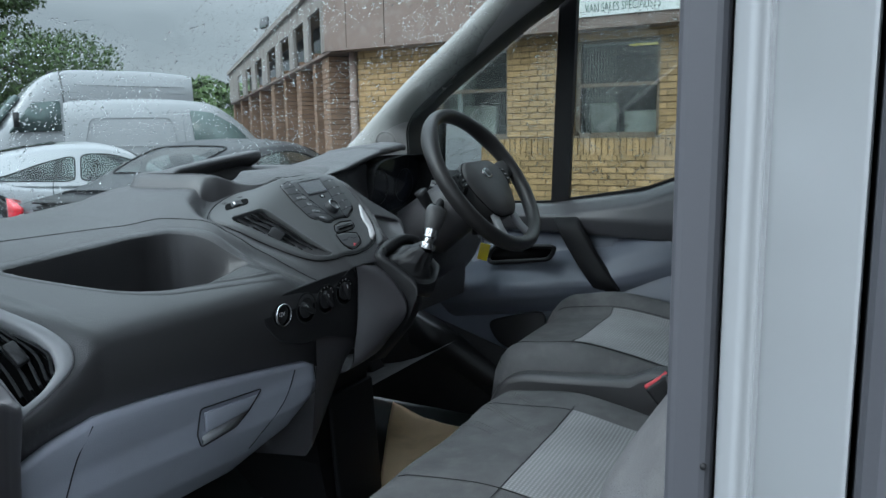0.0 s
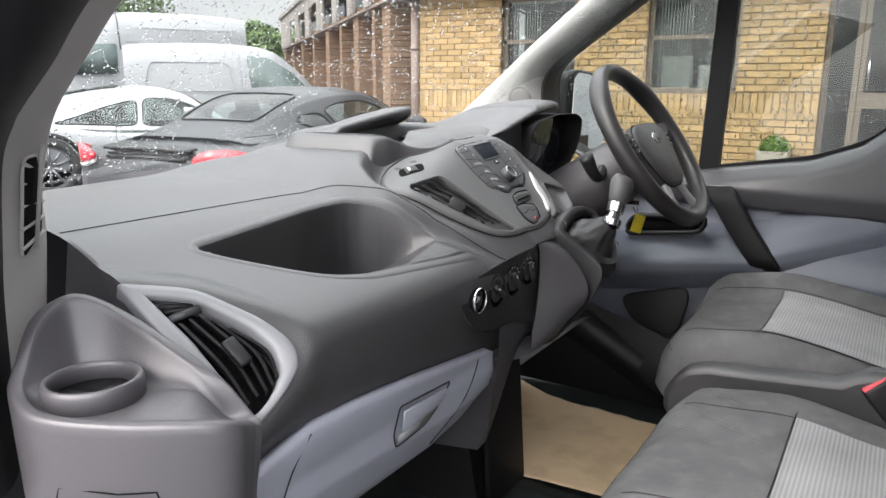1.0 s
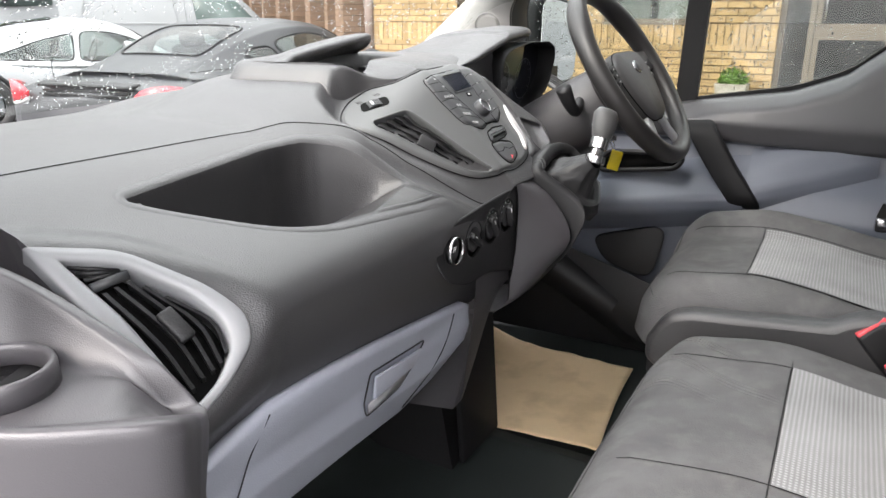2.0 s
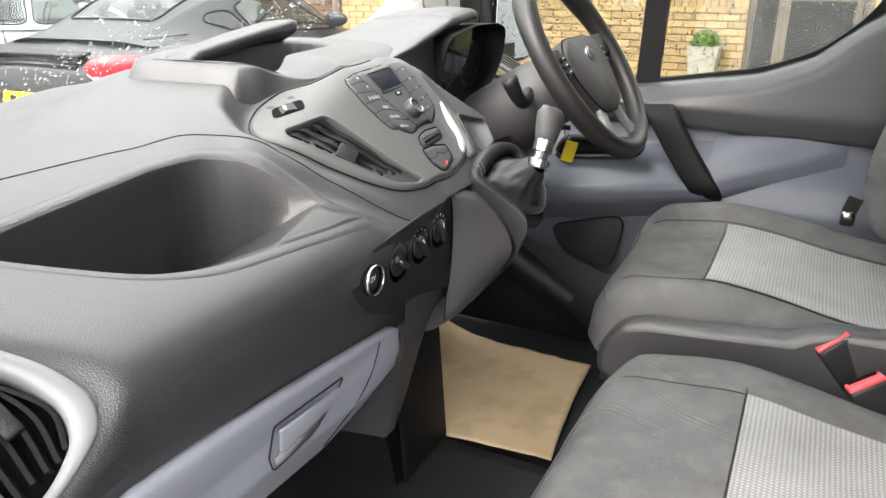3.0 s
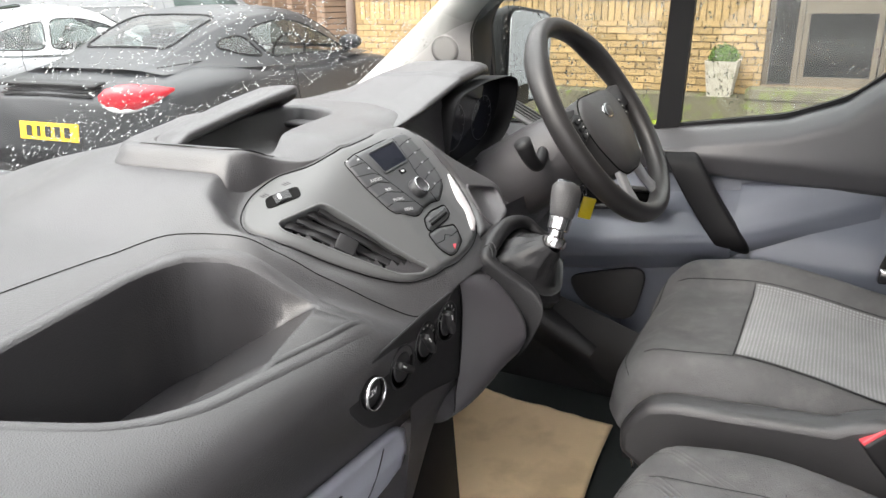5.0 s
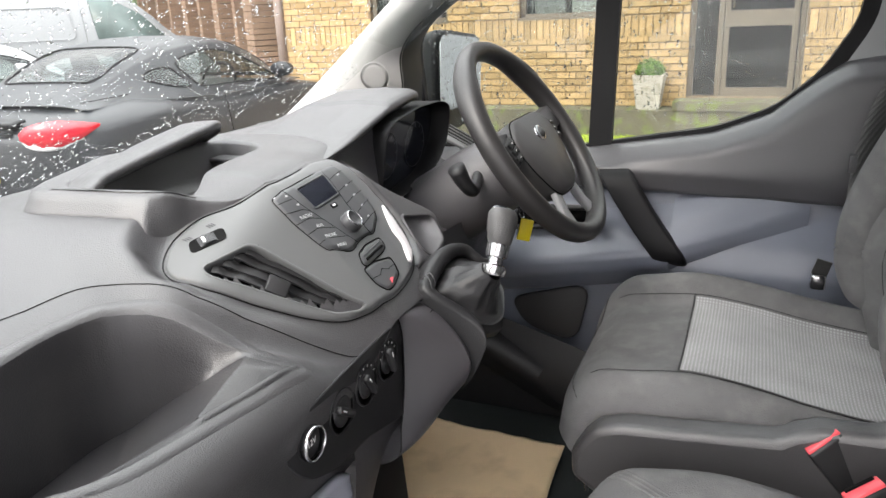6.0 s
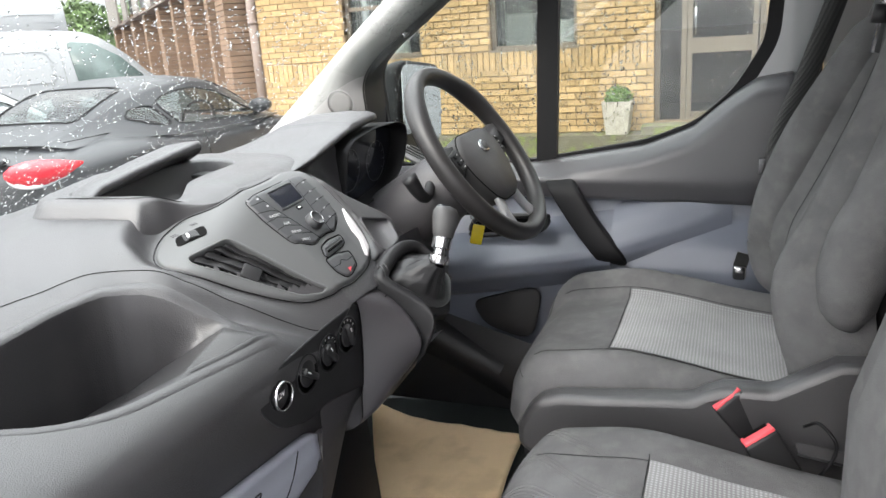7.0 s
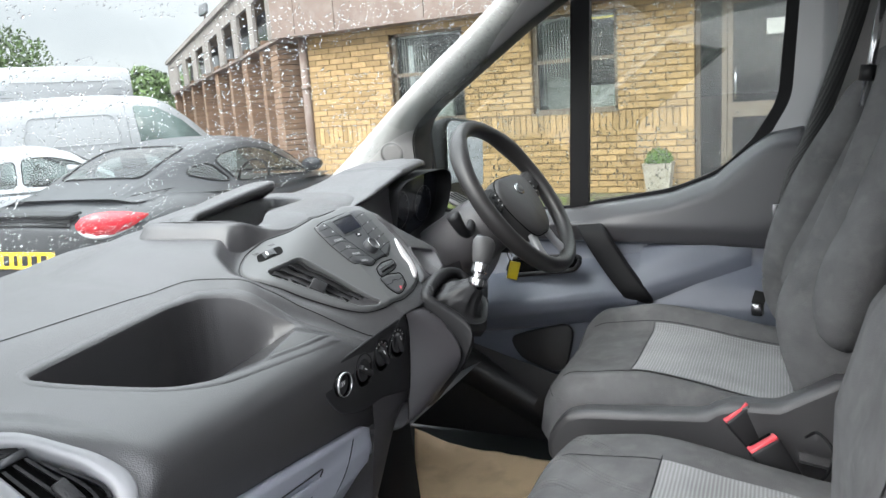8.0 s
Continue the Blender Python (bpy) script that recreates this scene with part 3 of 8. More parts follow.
into(far_pillar, "speaker_mesh", spun([(0.0300, -0.001), (0.020, 0.0005), (0.001, 0.001)], sp, 32), M_SPEAKER, "grey speaker mesh")

far_b = thing("rear_pillar", "white painted door pillar with black seal", "pillar", (0.14, 0.93, 0.6))
into(far_b, "post", box((0.055, 0.06, 1.35), (0.145, 0.95, 1.25)), M_VAN, "", False)
into(far_b, "rubber_edge", box((0.02, 0.05, 1.35), (0.185, 0.93, 1.25)), M_RUBBER, "black rubber seal", False)
into(far_b, "inner_trim", box((0.40, 0.05, 1.35), (0.40, 0.92, 1.25)), M_TRIM, "pale grey inner trim", False)

# near side: pillar trim with demister slots, seals, rear pillar
NIN = [(-0.66, -0.640, 1.10), (-0.662, -0.617, 1.265), (-0.654, -0.62, 1.31), (-0.650, -0.62, 1.334), (-0.633, -0.62, 1.376), (-0.615, -0.62, 1.402), (-0.594, -0.62, 1.422), (-0.565, -0.62, 1.447), (-0.513, -0.62, 1.487), (-0.42, -0.61, 1.56), (-0.25, -0.60, 1.70)]
NOUT = [(-0.590, -0.70, 1.10), (-0.584, -0.70, 1.235), (-0.574, -0.70, 1.298), (-0.559, -0.70, 1.362), (-0.536, -0.70, 1.393), (-0.522, -0.70, 1.405), (-0.496, -0.70, 1.423), (-0.472, -0.70, 1.440), (-0.428, -0.70, 1.475), (-0.34, -0.69, 1.54), (-0.17, -0.68, 1.68)]
nw, no = spline(NIN, 48), spline(NOUT, 48)
near_pillar = thing("pillar_trim", "light grey plastic windscreen pillar trim with demister vent", "pillar trim", (-0.6, -0.66, 1.1))
into(near_pillar, "trim_cover", sheet(lambda u, v: nw[round(u * 48)].lerp(no[round(u * 48)], v) + Vector((0.007, 0.007, 0)) * math.sin(math.pi * v), 48, 8), M_TRIM)
back = [p + Vector((-0.10, -0.03, 0.03)) for p in nw]
into(near_pillar, "trim_return", sheet(lambda u, v: nw[round(u * 48)].lerp(back[round(u * 48)], v), 48, 3), M_TRIM)
no2 = [p + Vector((0.03, -0.10, 0.0)) for p in no]
into(near_pillar, "door_seal", sheet(lambda u, v: no[round(u * 48)].lerp(no2[round(u * 48)], v) + Vector((0.03, 0.004, 0)) * math.sin(math.pi * v), 48, 8), M_RUBBER, "black rubber door seal")


def on_trim(s, t, off=0.0):
    """A place on the near trim: s along it from the foot, t across."""
    k = s * 48
    i = min(int(k), 47)
    a, b = nw[i].lerp(nw[i + 1], k - i), no[i].lerp(no[i + 1], k - i)
    return a.lerp(b, t) + Vector((0.007, 0.007, 0)) * math.sin(math.pi * t) + Vector((0.72, 0.66, 0.1)) * off


S0, S1 = 0.155, 0.335
slot_ring = [on_trim(s, t, 0.001) for s, t in ((S0, 0.80), (S0 + 0.02, 0.46), (S1 - 0.05, 0.44), (S1, 0.62), (S1 - 0.02, 0.80))]
# black plate on the trim paints the slot's shade
into(near_pillar, "demister_slot", slab(rounded(slot_ring, 0.008, 4), Vector((0.72, 0.66, 0.1)) * 0.0015), M_VOID, "black plate standing in for the shade in the demister slot", False)
for k in range(5):
    s = S0 + 0.02 + (S1 - S0 - 0.05) * k / 4
    into(near_pillar, "slot_bar", tube([on_trim(s, 0.44, 0.0035), on_trim(s, 0.82, 0.0035)], 0.0018, 6), M_TRIM)
into(near_pillar, "slot_rib", tube([on_trim(S0 + 0.005, 0.64, 0.0045), on_trim(S1 + 0.02, 0.62, 0.0045)], 0.002, 6), M_TRIM)
into(near_pillar, "slot_rim", tube(rounded(slot_ring, 0.008, 4), 0.0016, 6, closed=True), M_TRIM)

near_b = thing("rear_pillar", "white painted van door pillar with black rubber seal", "pillar", (0.3, -0.72, 0.6))
soften(into(near_b, "rubber_edge", box((0.0170, 0.014, 1.5), (0.2530, -0.728, 1.3)), M_FLANGE, "dark grey rubber flange", False), 0.004, 3)
for z in (1.075, 1.285, 1.52):
    into(near_b, "clip", rod((0.2590, -0.733, z), (0.2590, -0.7358, z), 0.0012, seg=10), M_BLACK, "black trim clip")
into(near_b, "seal_gap", box((0.006, 0.012, 1.5), (0.2640, -0.722, 1.3)), M_VOID, "dark gap beside the flange", False)
post = into(near_b, "post", slab([Vector(p) for p in rounded([(0.2645, -0.748, 0.55), (0.2715, -0.755, 0.55), (0.2755, -0.752, 0.55), (0.2790, -0.768, 0.55), (0.3035, -0.806, 0.55), (0.3060, -0.70, 0.55), (0.2645, -0.70, 0.55)], 0.003, 4)], (0, 0, 1.5)), M_VAN, "white painted post")
keep_sharp(post, 50)
soften(into(near_b, "outer_seal", box((0.060, 0.07, 1.5), (0.3350, -0.785, 1.3)), M_FLANGE, "dark grey outer seal", False), 0.008, 3)

# windscreen
def screen(u, v):
    y = -0.70 + 1.46 * u
    k = (2 * u - 1) ** 2
    return Vector((-1.10 + 0.12 * k + 0.80 * v, y, 1.275 + 0.62 * v + 0.05 * v * (1 - k)))


ws = tagged(link("window_screen", sheet(screen, 24, 24), M_PANE), "rain-spattered windscreen of the van", "windscreen", kind="structure")
ws.visible_shadow = False
wall_part("trim_header", sheet(lambda u, v: screen(v, 0.93 + 0.15 * u) + Vector((0.0, 0, -0.012)), 6, 24), M_TRIM, "grey trim over the windscreen", "trim", True)

# ---- dashboard ----
dash = thing("dashboard", "charcoal grained plastic van dashboard with trays and vents", "dashboard", (-0.7, 0.03, 0.9))


def xw(y):
    u = (y + 0.70) / 1.46
    return -1.085 + 0.12 * (2 * u - 1) ** 2


PAD_A = [(0, 1.268), (-0.82, 1.290), (-0.667, 1.279), (-0.57, 1.241), (-0.475, 1.207), (-0.437, 1.182), (-0.432, 1.150), (-0.446, 1.095), (-0.478, 1.020)]
PAD_C = [(0, 1.285), (-0.86, 1.318), (-0.70, 1.333), (-0.60, 1.325), (-0.50, 1.240), (-0.447, 1.190), (-0.432, 1.160), (-0.446, 1.095), (-0.478, 1.020)]
PAD_E = [(0, 1.295), (-0.90, 1.325), (-0.78, 1.330), (-0.72, 1.245), (-0.66, 1.19), (-0.60, 1.165), (-0.565, 1.14), (-0.555, 1.07), (-0.56, 1.0)]
STATIONS = [(-0.62, PAD_A), (-0.22, PAD_A), (-0.02, PAD_C), (0.105, PAD_C), (0.142, PAD_E), (0.70, PAD_E)]
TRAY = [tuple(p) for p in rounded([Vector((-0.600, -0.497)), Vector((-0.632, -0.215)), Vector((-0.456, -0.142)), Vector((-0.485, -0.385))], [0.012, 0.07, 0.012, 0.06], 6)]


def pad_profile(y):
    for (a, p), (b, q) in zip(STATIONS, STATIONS[1:]):
        if y <= b:
            t = smoothstep(a, b, y)
            pts = [(p[i][0] * (1 - t) + q[i][0] * t, p[i][1] * (1 - t) + q[i][1] * t) for i in range(9)]
            return [(xw(y), pts[0][1])] + pts[1:]
    return [(xw(y), PAD_E[0][1])] + PAD_E[1:]


# centre panel: a steep plane that rolls flat at its head and falls away towards the near side
def panel_z(x, y):
    if x >= -0.55:
        z = 1.3185 - 1.07 * (x + 0.556)
    else:
        d = -0.55 - x
        z = 1.3121 + (1.07 * d - 10.875 * d * d if d < 0.04 else 0.0254 + 0.2 * (d - 0.04))
    return z + 0.5 * min(y, 0.0) - 0.15 * max(y - 0.10, 0)


def panel_normal(x, y):
    e = 0.004
    return Vector(((panel_z(x - e, y) - panel_z(x + e, y)) / (2 * e), (panel_z(x, y - e) - panel_z(x, y + e)) / (2 * e), 1.0)).normalized()


def on_panel(x, y, off=0.0):
    return Vector((x, y, panel_z(x, y))) + panel_normal(x, y) * off


PANEL = [(-0.6209, -0.1359), (-0.6301, -0.1207), (-0.6339, -0.1006), (-0.6257, -0.0680), (-0.5960, -0.0381), (-0.5790, 0.0025), (-0.5832, 0.0600), (-0.5995, 0.1533), (-0.5867, 0.1570), (-0.5602, 0.1560), (-0.5332, 0.1606), (-0.5131, 0.1601), (-0.4888, 0.1504), (-0.4642, 0.1211), (-0.4547, 0.0963), (-0.4505, 0.0700), (-0.4476, 0.0312), (-0.4508, -0.0082), (-0.4665, -0.0429), (-0.4791, -0.0600), (-0.4995, -0.0811), (-0.5342, -0.1113), (-0.5701, -0.1369), (-0.6036, -0.1433)]
VENT = [(-0.5823, -0.1200), (-0.5687, -0.0908), (-0.5619, -0.0727), (-0.5515, -0.0658), (-0.5183, -0.0479), (-0.4926, -0.0348), (-0.4699, -0.0220), (-0.4607, -0.0144), (-0.4625, -0.0240), (-0.4779, -0.0487), (-0.4999, -0.0678), (-0.5408, -0.1007), (-0.5642, -0.1192), (-0.5758, -0.1237)]
pan_ring = rounded([Vector(p) for p in PANEL], 0.012, 3)
vent_poly = [tuple(p) for p in rounded([Vector(p) for p in VENT], 0.006, 4)]


HOOD = [(-0.812, -0.128), (-0.742, -0.118), (-0.675, -0.112), (-0.642, -0.098), (-0.630, -0.066), (-0.599, -0.036), (-0.582, 0.003), (-0.586, 0.060), (-0.602, 0.155), (-0.62, 0.200), (-0.70, 0.25), (-0.84, 0.25), (-0.89, 0.05)]
hood_poly = [tuple(p) for p in rounded([Vector(p) for p in HOOD], [0.05] + [0.015] * 12, 4)]


def plate_top(x, y):
    d = max(0.0, inside(PANEL, x, y))
    flow = smoothstep(-0.10, -0.02, y)
    pz = min(1.349, panel_z(x, y) + 0.004) * flow + 1.349 * (1 - flow)
    return pz + (1.350 - pz) * smoothstep(0.0, 0.075, d)


# outline of the side vent at the near end
LV_N = Vector((0.6509, -0.3187, 0.689)).normalized()
LVR = [(-0.566, -0.6123, 1.2444), (-0.5282, -0.5582, 1.2337), (-0.4738, -0.5193, 1.2003), (-0.4474, -0.5098, 1.1797), (-0.4333, -0.5181, 1.1625), (-0.4276, -0.5476, 1.1435), (-0.4271, -0.5926, 1.1223), (-0.501, -0.6038, 1.1878)]
LVI = [(-0.5448, -0.5966, 1.2316), (-0.5174, -0.5616, 1.2219), (-0.4784, -0.5369, 1.1965), (-0.4544, -0.5291, 1.1775), (-0.4401, -0.5351, 1.1612), (-0.4332, -0.5575, 1.1443), (-0.434, -0.5794, 1.1339), (-0.4967, -0.5845, 1.1918)]
lvo, lvi = rounded([Vector(p) for p in LVR], [0.006, 0.02, 0.02, 0.014, 0.014, 0.02, 0.006, 0.02], 5), rounded([Vector(p) for p in LVI], [0.004, 0.012, 0.012, 0.010, 0.010, 0.012, 0.004, 0.012], 5)
lv_mid = sum(lvi, Vector()) / len(lvi)
lv_e1 = LV_N.cross(Vector((0, 0, 1))).normalized()
lv_e2 = LV_N.cross(lv_e1).normalized()
hole_vent = [((q - lv_mid).dot(lv_e1), (q - lv_mid).dot(lv_e2)) for q in lvo]

N_S = 220


def pad_row(y):
    """One line over the pad, front to rear; it runs flush into the centre panel and the top plinth."""
    pts = spline([(x, y, z) for x, z in pad_profile(y)], N_S)
    if y < -0.44:
        for p in pts:
            q = p - lv_mid
            d = q.dot(LV_N)
            if abs(d) < 0.05:
                sv = inside(hole_vent, q.dot(lv_e1), q.dot(lv_e2))
                if sv < 0.035:
                    p -= LV_N * (d + 0.001) * smoothstep(0.035, 0.0, sv)
    for p in pts:
        if p.z < 1.13 or p.y < -0.36:
            continue
        sd = inside(PANEL, p.x, p.y)
        reach = 0.09
        if sd < reach:
            p.z += (panel_z(p.x, p.y) + 0.003 - p.z) * smoothstep(reach, 0.0, sd)
        sh = inside(hood_poly, p.x, p.y)
        if sh < 0.16 and sd > 0.0:
            w = smoothstep(0.16, 0.0, sh) * smoothstep(0.0, 0.035, sd)
            p.z += max(0.0, plate_top(p.x, p.y) - 0.0235 - p.z) * w
    return pts


pad_lines = {}


def pad_top(x, y):
    """Height of the upper pad over a place of the plan."""
    k = round(y, 4)
    if k not in pad_lines:
        pad_lines[k] = [p for p in pad_row(k) if p.z > 1.165]
    row = pad_lines[k]
    for p, q in zip(row, row[1:]):
        if p.x <= x <= q.x:
            return p.z + (q.z - p.z) * (x - p.x) / (q.x - p.x + 1e-9)
    return row[-1].z


def plane_z(a, b, c):
    a, b, c = Vector(a), Vector(b), Vector(c)
    n = (b - a).cross(c - a)
    return lambda x, y: a.z - (n.x * (x - a.x) + n.y * (y - a.y)) / n.z


tray_front = plane_z((-0.460, -0.145, 1.196), (-0.485, -0.385, 1.182), (-0.612, -0.215, 1.148))
tray_floor = plane_z((-0.612, -0.215, 1.148), (-0.500, -0.400, 1.170), (-0.595, -0.470, 1.105))


def divided(poly, step):
    out = []
    for a, b in zip(poly, list(poly[1:]) + [poly[0]]):
        n = max(1, int(math.hypot(b[0] - a[0], b[1] - a[1]) / step))
        out += [(a[0] + (b[0] - a[0]) * k / n, a[1] + (b[1] - a[1]) * k / n) for k in range(n)]
    return out


TRIM = divided(TRAY, 0.006)


def tray_low(x, y):
    """The tray's inside: a soft roll over its rear lip, a creased floor."""
    top = pad_top(x, y)
    a, b = Vector((-0.485, -0.385)), Vector((-0.456, -0.142))
    e = (b - a).normalized()
    d = abs((x - a.x) * e.y - (y - a.y) * e.x)
    roll = top - (top - tray_front(x, y)) * smoothstep(-0.004, 0.050, d)
    return min(max(roll, tray_floor(x, y)), top - 0.001)


def tray_loop(d, drop):
    out = []
    for (x, y), (a, b) in zip(grow(TRIM, d), in_ring):
        k = min(1.0, max(0.0, pad_top(a, b) - tray_low(a, b)) / 0.03)
        out.append(Vector((x, y, pad_top(x, y) + 0.0004 - drop * k)))
    return out


in_ring = grow(TRIM, -0.009)
in_low = [Vector((x, y, tray_low(x, y))) for x, y in in_ring]
in_top = [Vector((p[0], p[1], max(q.z + 0.0005, pad_top(q.x, q.y) - 0.03))) for p, q in zip(grow(TRIM, -0.0035), in_low)]
# tray walls and floor take the shaded copy of the pad plastic
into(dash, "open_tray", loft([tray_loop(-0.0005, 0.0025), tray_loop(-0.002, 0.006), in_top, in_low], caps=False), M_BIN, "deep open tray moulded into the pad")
rim_loops = [[p - Vector((0, 0, 0.0025)) for p in tray_loop(0.012, 0.0)], tray_loop(0.010, 0.0), tray_loop(0.004, 0.0), tray_loop(0.0015, 0.0007), tray_loop(-0.0005, 0.0025)]
into(dash, "tray_rim", loft(rim_loops, caps=False), M_PAD, "rounded rim of the open tray")
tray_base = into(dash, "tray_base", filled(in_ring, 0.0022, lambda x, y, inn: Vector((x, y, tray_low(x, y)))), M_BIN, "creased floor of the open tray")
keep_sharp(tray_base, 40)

end = pad_row(-0.605)
into(dash, "end_cap", slab([p.copy() for p in end[60:]] + [Vector((-0.60, -0.605, 1.06)), Vector((-0.70, -0.605, 1.06))], (0, 0.004, 0)), M_POD, "", False)
# the seam along the top
SEAM = [(-0.667, -0.600), (-0.667, -0.45), (-0.667, -0.33), (-0.664, -0.265), (-0.650, -0.225), (-0.620, -0.193), (-0.560, -0.158), (-0.490, -0.112), (-0.452, -0.078), (-0.440, -0.058)]
seam = [Vector((p.x, p.y, pad_top(p.x, p.y) + 0.0002)) for p in spline([(x, y, 0) for x, y in SEAM], 90)]
into(dash, "seam_line", tube(seam, 0.0006, 5), M_VOID)

# lower front: glovebox and knee bolsters
GB = [(0.0, -0.465, 1.075), (0.12, -0.462, 1.03), (0.4, -0.470, 0.985), (0.65, -0.500, 0.93), (0.85, -0.545, 0.885), (1.0, -0.60, 0.855)]


GB_TOP = [(-0.640, 1.020), (-0.599, 1.055), (-0.55, 1.080), (-0.495, 1.094), (-0.424, 1.090), (-0.319, 1.077), (-0.186, 1.056), (-0.100, 1.043), (-0.078, 1.034), (-0.066, 1.018), (-0.060, 0.99)]


def glove(u, v):
    y = -0.640 + 0.580 * u
    top = lerp(GB_TOP, y)
    low = lerp([(-0.640, 0.845), (-0.20, 0.850), (-0.110, 0.872), (-0.075, 0.905), (-0.060, 0.96)], y)
    x = lerp([(g[0], g[1]) for g in GB], v)
    z = low + (lerp([(g[0], g[2]) for g in GB], v) - 0.855) / 0.22 * (top - low)
    x += 0.022 * smoothstep(1.02, 1.09, z) + 0.004 - 0.012 * smoothstep(0.97, 1.0, u)
    return Vector((x, y, z))


def glove_at(y, z, off=0.0):
    """A place on the lid by its y and height."""
    u = (y + 0.640) / 0.580
    a, b = 0.0, 1.0
    for _ in range(24):
        m = (a + b) / 2
        if glove(u, m).z > z:
            a = m
        else:
            b = m
    return on_glove(u, a, off)


gb = into(dash, "glovebox", sheet(glove, 60, 40), M_GREY, "blue-grey glovebox lid")
thick(gb, 0.010, -1)


def on_glove(u, v, off=0.0):
    p = glove(u, v)
    n = (glove(u + 0.01, v) - p).cross(glove(u, v + 0.01) - p).normalized()
    if n.x < 0:
        n = -n
    return p + n * off


def child_part(parent, name, bm, mat, label="", smooth=True):
    """A part one level deeper, its mesh given in world places."""
    base = parent.parent.location if parent.parent else parent.location
    bm.transform(Matrix.Translation(-base))
    return part(name, bm, mat, parent, label, smooth)


RECESS = [(-0.331, 1.045), (-0.207, 1.034), (-0.232, 1.008), (-0.258, 0.990), (-0.322, 0.984), (-0.331, 1.005)]
recess = rounded([glove_at(y, z, 0.0012) for y, z in RECESS], 0.006, 4)
child_part(gb, "recess_edge", tube([p + Vector((0.0006, 0, 0)) for p in recess], 0.0010, 6, closed=True), M_SLAT, "shadow line of the recess")
# paler plate across the lower part of the handle recess
child_part(gb, "handle_recess", slab([glove_at(y, z, 0.0015) for y, z in ((-0.322, 1.000), (-0.222, 1.022), (-0.258, 0.992), (-0.320, 0.987))], (0.002, 0, 0)), M_FRAME, "pale plate in the handle recess")
soften(child_part(gb, "handle", slab([glove_at(y, z, 0.004) for y, z in ((-0.327, 1.040), (-0.222, 1.030), (-0.240, 1.012), (-0.320, 1.006))], (0.005, 0, 0.001)), M_GREY, "blue-grey glovebox pull"), 0.003)
child_part(gb, "lid_seam", tube([glove_at(y, z, 0.0006) for y, z in ((-0.130, 1.040), (-0.140, 1.015), (-0.155, 0.990), (-0.180, 0.965), (-0.205, 0.930))], 0.0008, 5, n=14), M_SLAT)
child_part(gb, "lid_seam", tube([glove_at(y, z, 0.0006) for y, z in ((-0.500, 1.085), (-0.515, 1.05), (-0.525, 1.0), (-0.530, 0.93))], 0.0008, 5, n=14), M_SLAT)

into(dash, "underside", sheet(lambda u, v: Vector((-0.58 - 0.35 * v, -0.64 + 1.30 * u, 0.87 - 0.10 * math.sin(v * 2))), 8, 6), M_BLACK, "black underside")

# centre lower body with the heater controls
def centre(u, v):
    y = -0.085 + 0.112 * u
    low = lerp([(-0.085, 0.86), (-0.05, 0.90), (0.0, 0.965), (0.03, 1.00)], y)
    prof = [(0.0, -0.470, 1.190), (0.10, -0.452, 1.170), (0.25, -0.445, 1.130), (0.60, -0.447, 1.04), (0.80, -0.465, low + 0.03), (0.88, -0.480, low + 0.010), (1.0, -0.62, low - 0.01)]
    return Vector((lerp([(p[0], p[1]) for p in prof], v), y, lerp([(p[0], p[2]) for p in prof], v)))


into(dash, "centre_lower", sheet(centre, 30, 50), M_PADLOW, "dark lower centre moulding")
# the console cheek that swells out from the controls to the gear lever
CH_L = spline([(-0.462, 0.012, 1.200), (-0.436, 0.016, 1.184), (-0.432, 0.014, 1.12), (-0.436, 0.006, 1.05), (-0.450, 0.000, 1.00), (-0.56, 0.00, 0.97)], 40)
CH_R = spline([(-0.462, 0.085, 1.190), (-0.432, 0.082, 1.177), (-0.404, 0.082, 1.154), (-0.378, 0.082, 1.117), (-0.376, 0.080, 1.090), (-0.400, 0.072, 1.055), (-0.440, 0.055, 1.012), (-0.56, 0.06, 0.985)], 40)
CH_B = [p + Vector((-0.080, 0.085, 0.0)) for p in CH_R]


def cheek(u, v):
    k = round(v * 40)
    if u <= 0.6:
        t = u / 0.6
        return CH_L[k].lerp(CH_R[k], t) + Vector((0.004, -0.006, 0)) * math.sin(math.pi * t)
    t = (u - 0.6) / 0.4
    return CH_R[k].lerp(CH_B[k], t) + Vector((0.012, 0.014, 0)) * math.sin(math.pi * t) * 0.8


into(dash, "console_cheek", sheet(cheek, 50, 40), M_POD, "charcoal console cheek under the radio")
into(dash, "cheek_seam", tube([(-0.4335, 0.018, 1.150), (-0.4235, 0.050, 1.166), (-0.4205, 0.080, 1.171)], 0.0008, 5, n=10), M_VOID)
into(dash, "cheek_joint", tube([p + Vector((0.0008, 0, 0)) for p in CH_L[4:30]], 0.0009, 5), M_VOID)

CTRL_X = -0.4365


def control_plate():
    pts = [(-0.224, 1.152), (-0.218, 1.165), (-0.172, 1.176), (-0.069, 1.183), (0.016, 1.185), (0.016, 1.060), (-0.078, 1.085), (-0.132, 1.084), (-0.184, 1.102), (-0.208, 1.126)]
    return rounded([Vector((CTRL_X, y, z)) for y, z in pts], 0.018, 5)


plate = into(dash, "control_plate", slab(control_plate(), (0.004, 0, 0)), M_BLACK, "dark heater control panel")
soften(plate, 0.003)
turn_x = Matrix.Rotation(radians(90), 4, "Y")


def dial(y, z, r, mat_rim, name, label):
    m = Matrix.Translation((CTRL_X + 0.006, y, z)) @ turn_x
    d = child_part(plate, name, spun([(r * 1.14, -0.004), (r * 1.12, -0.0012), (r * 1.02, -0.0012), (r, -0.003), (r * 0.97, 0.001), (r * 0.88, 0.0022), (0.001, 0.0022)], m, 32), M_BLACK, label)
    return d, m


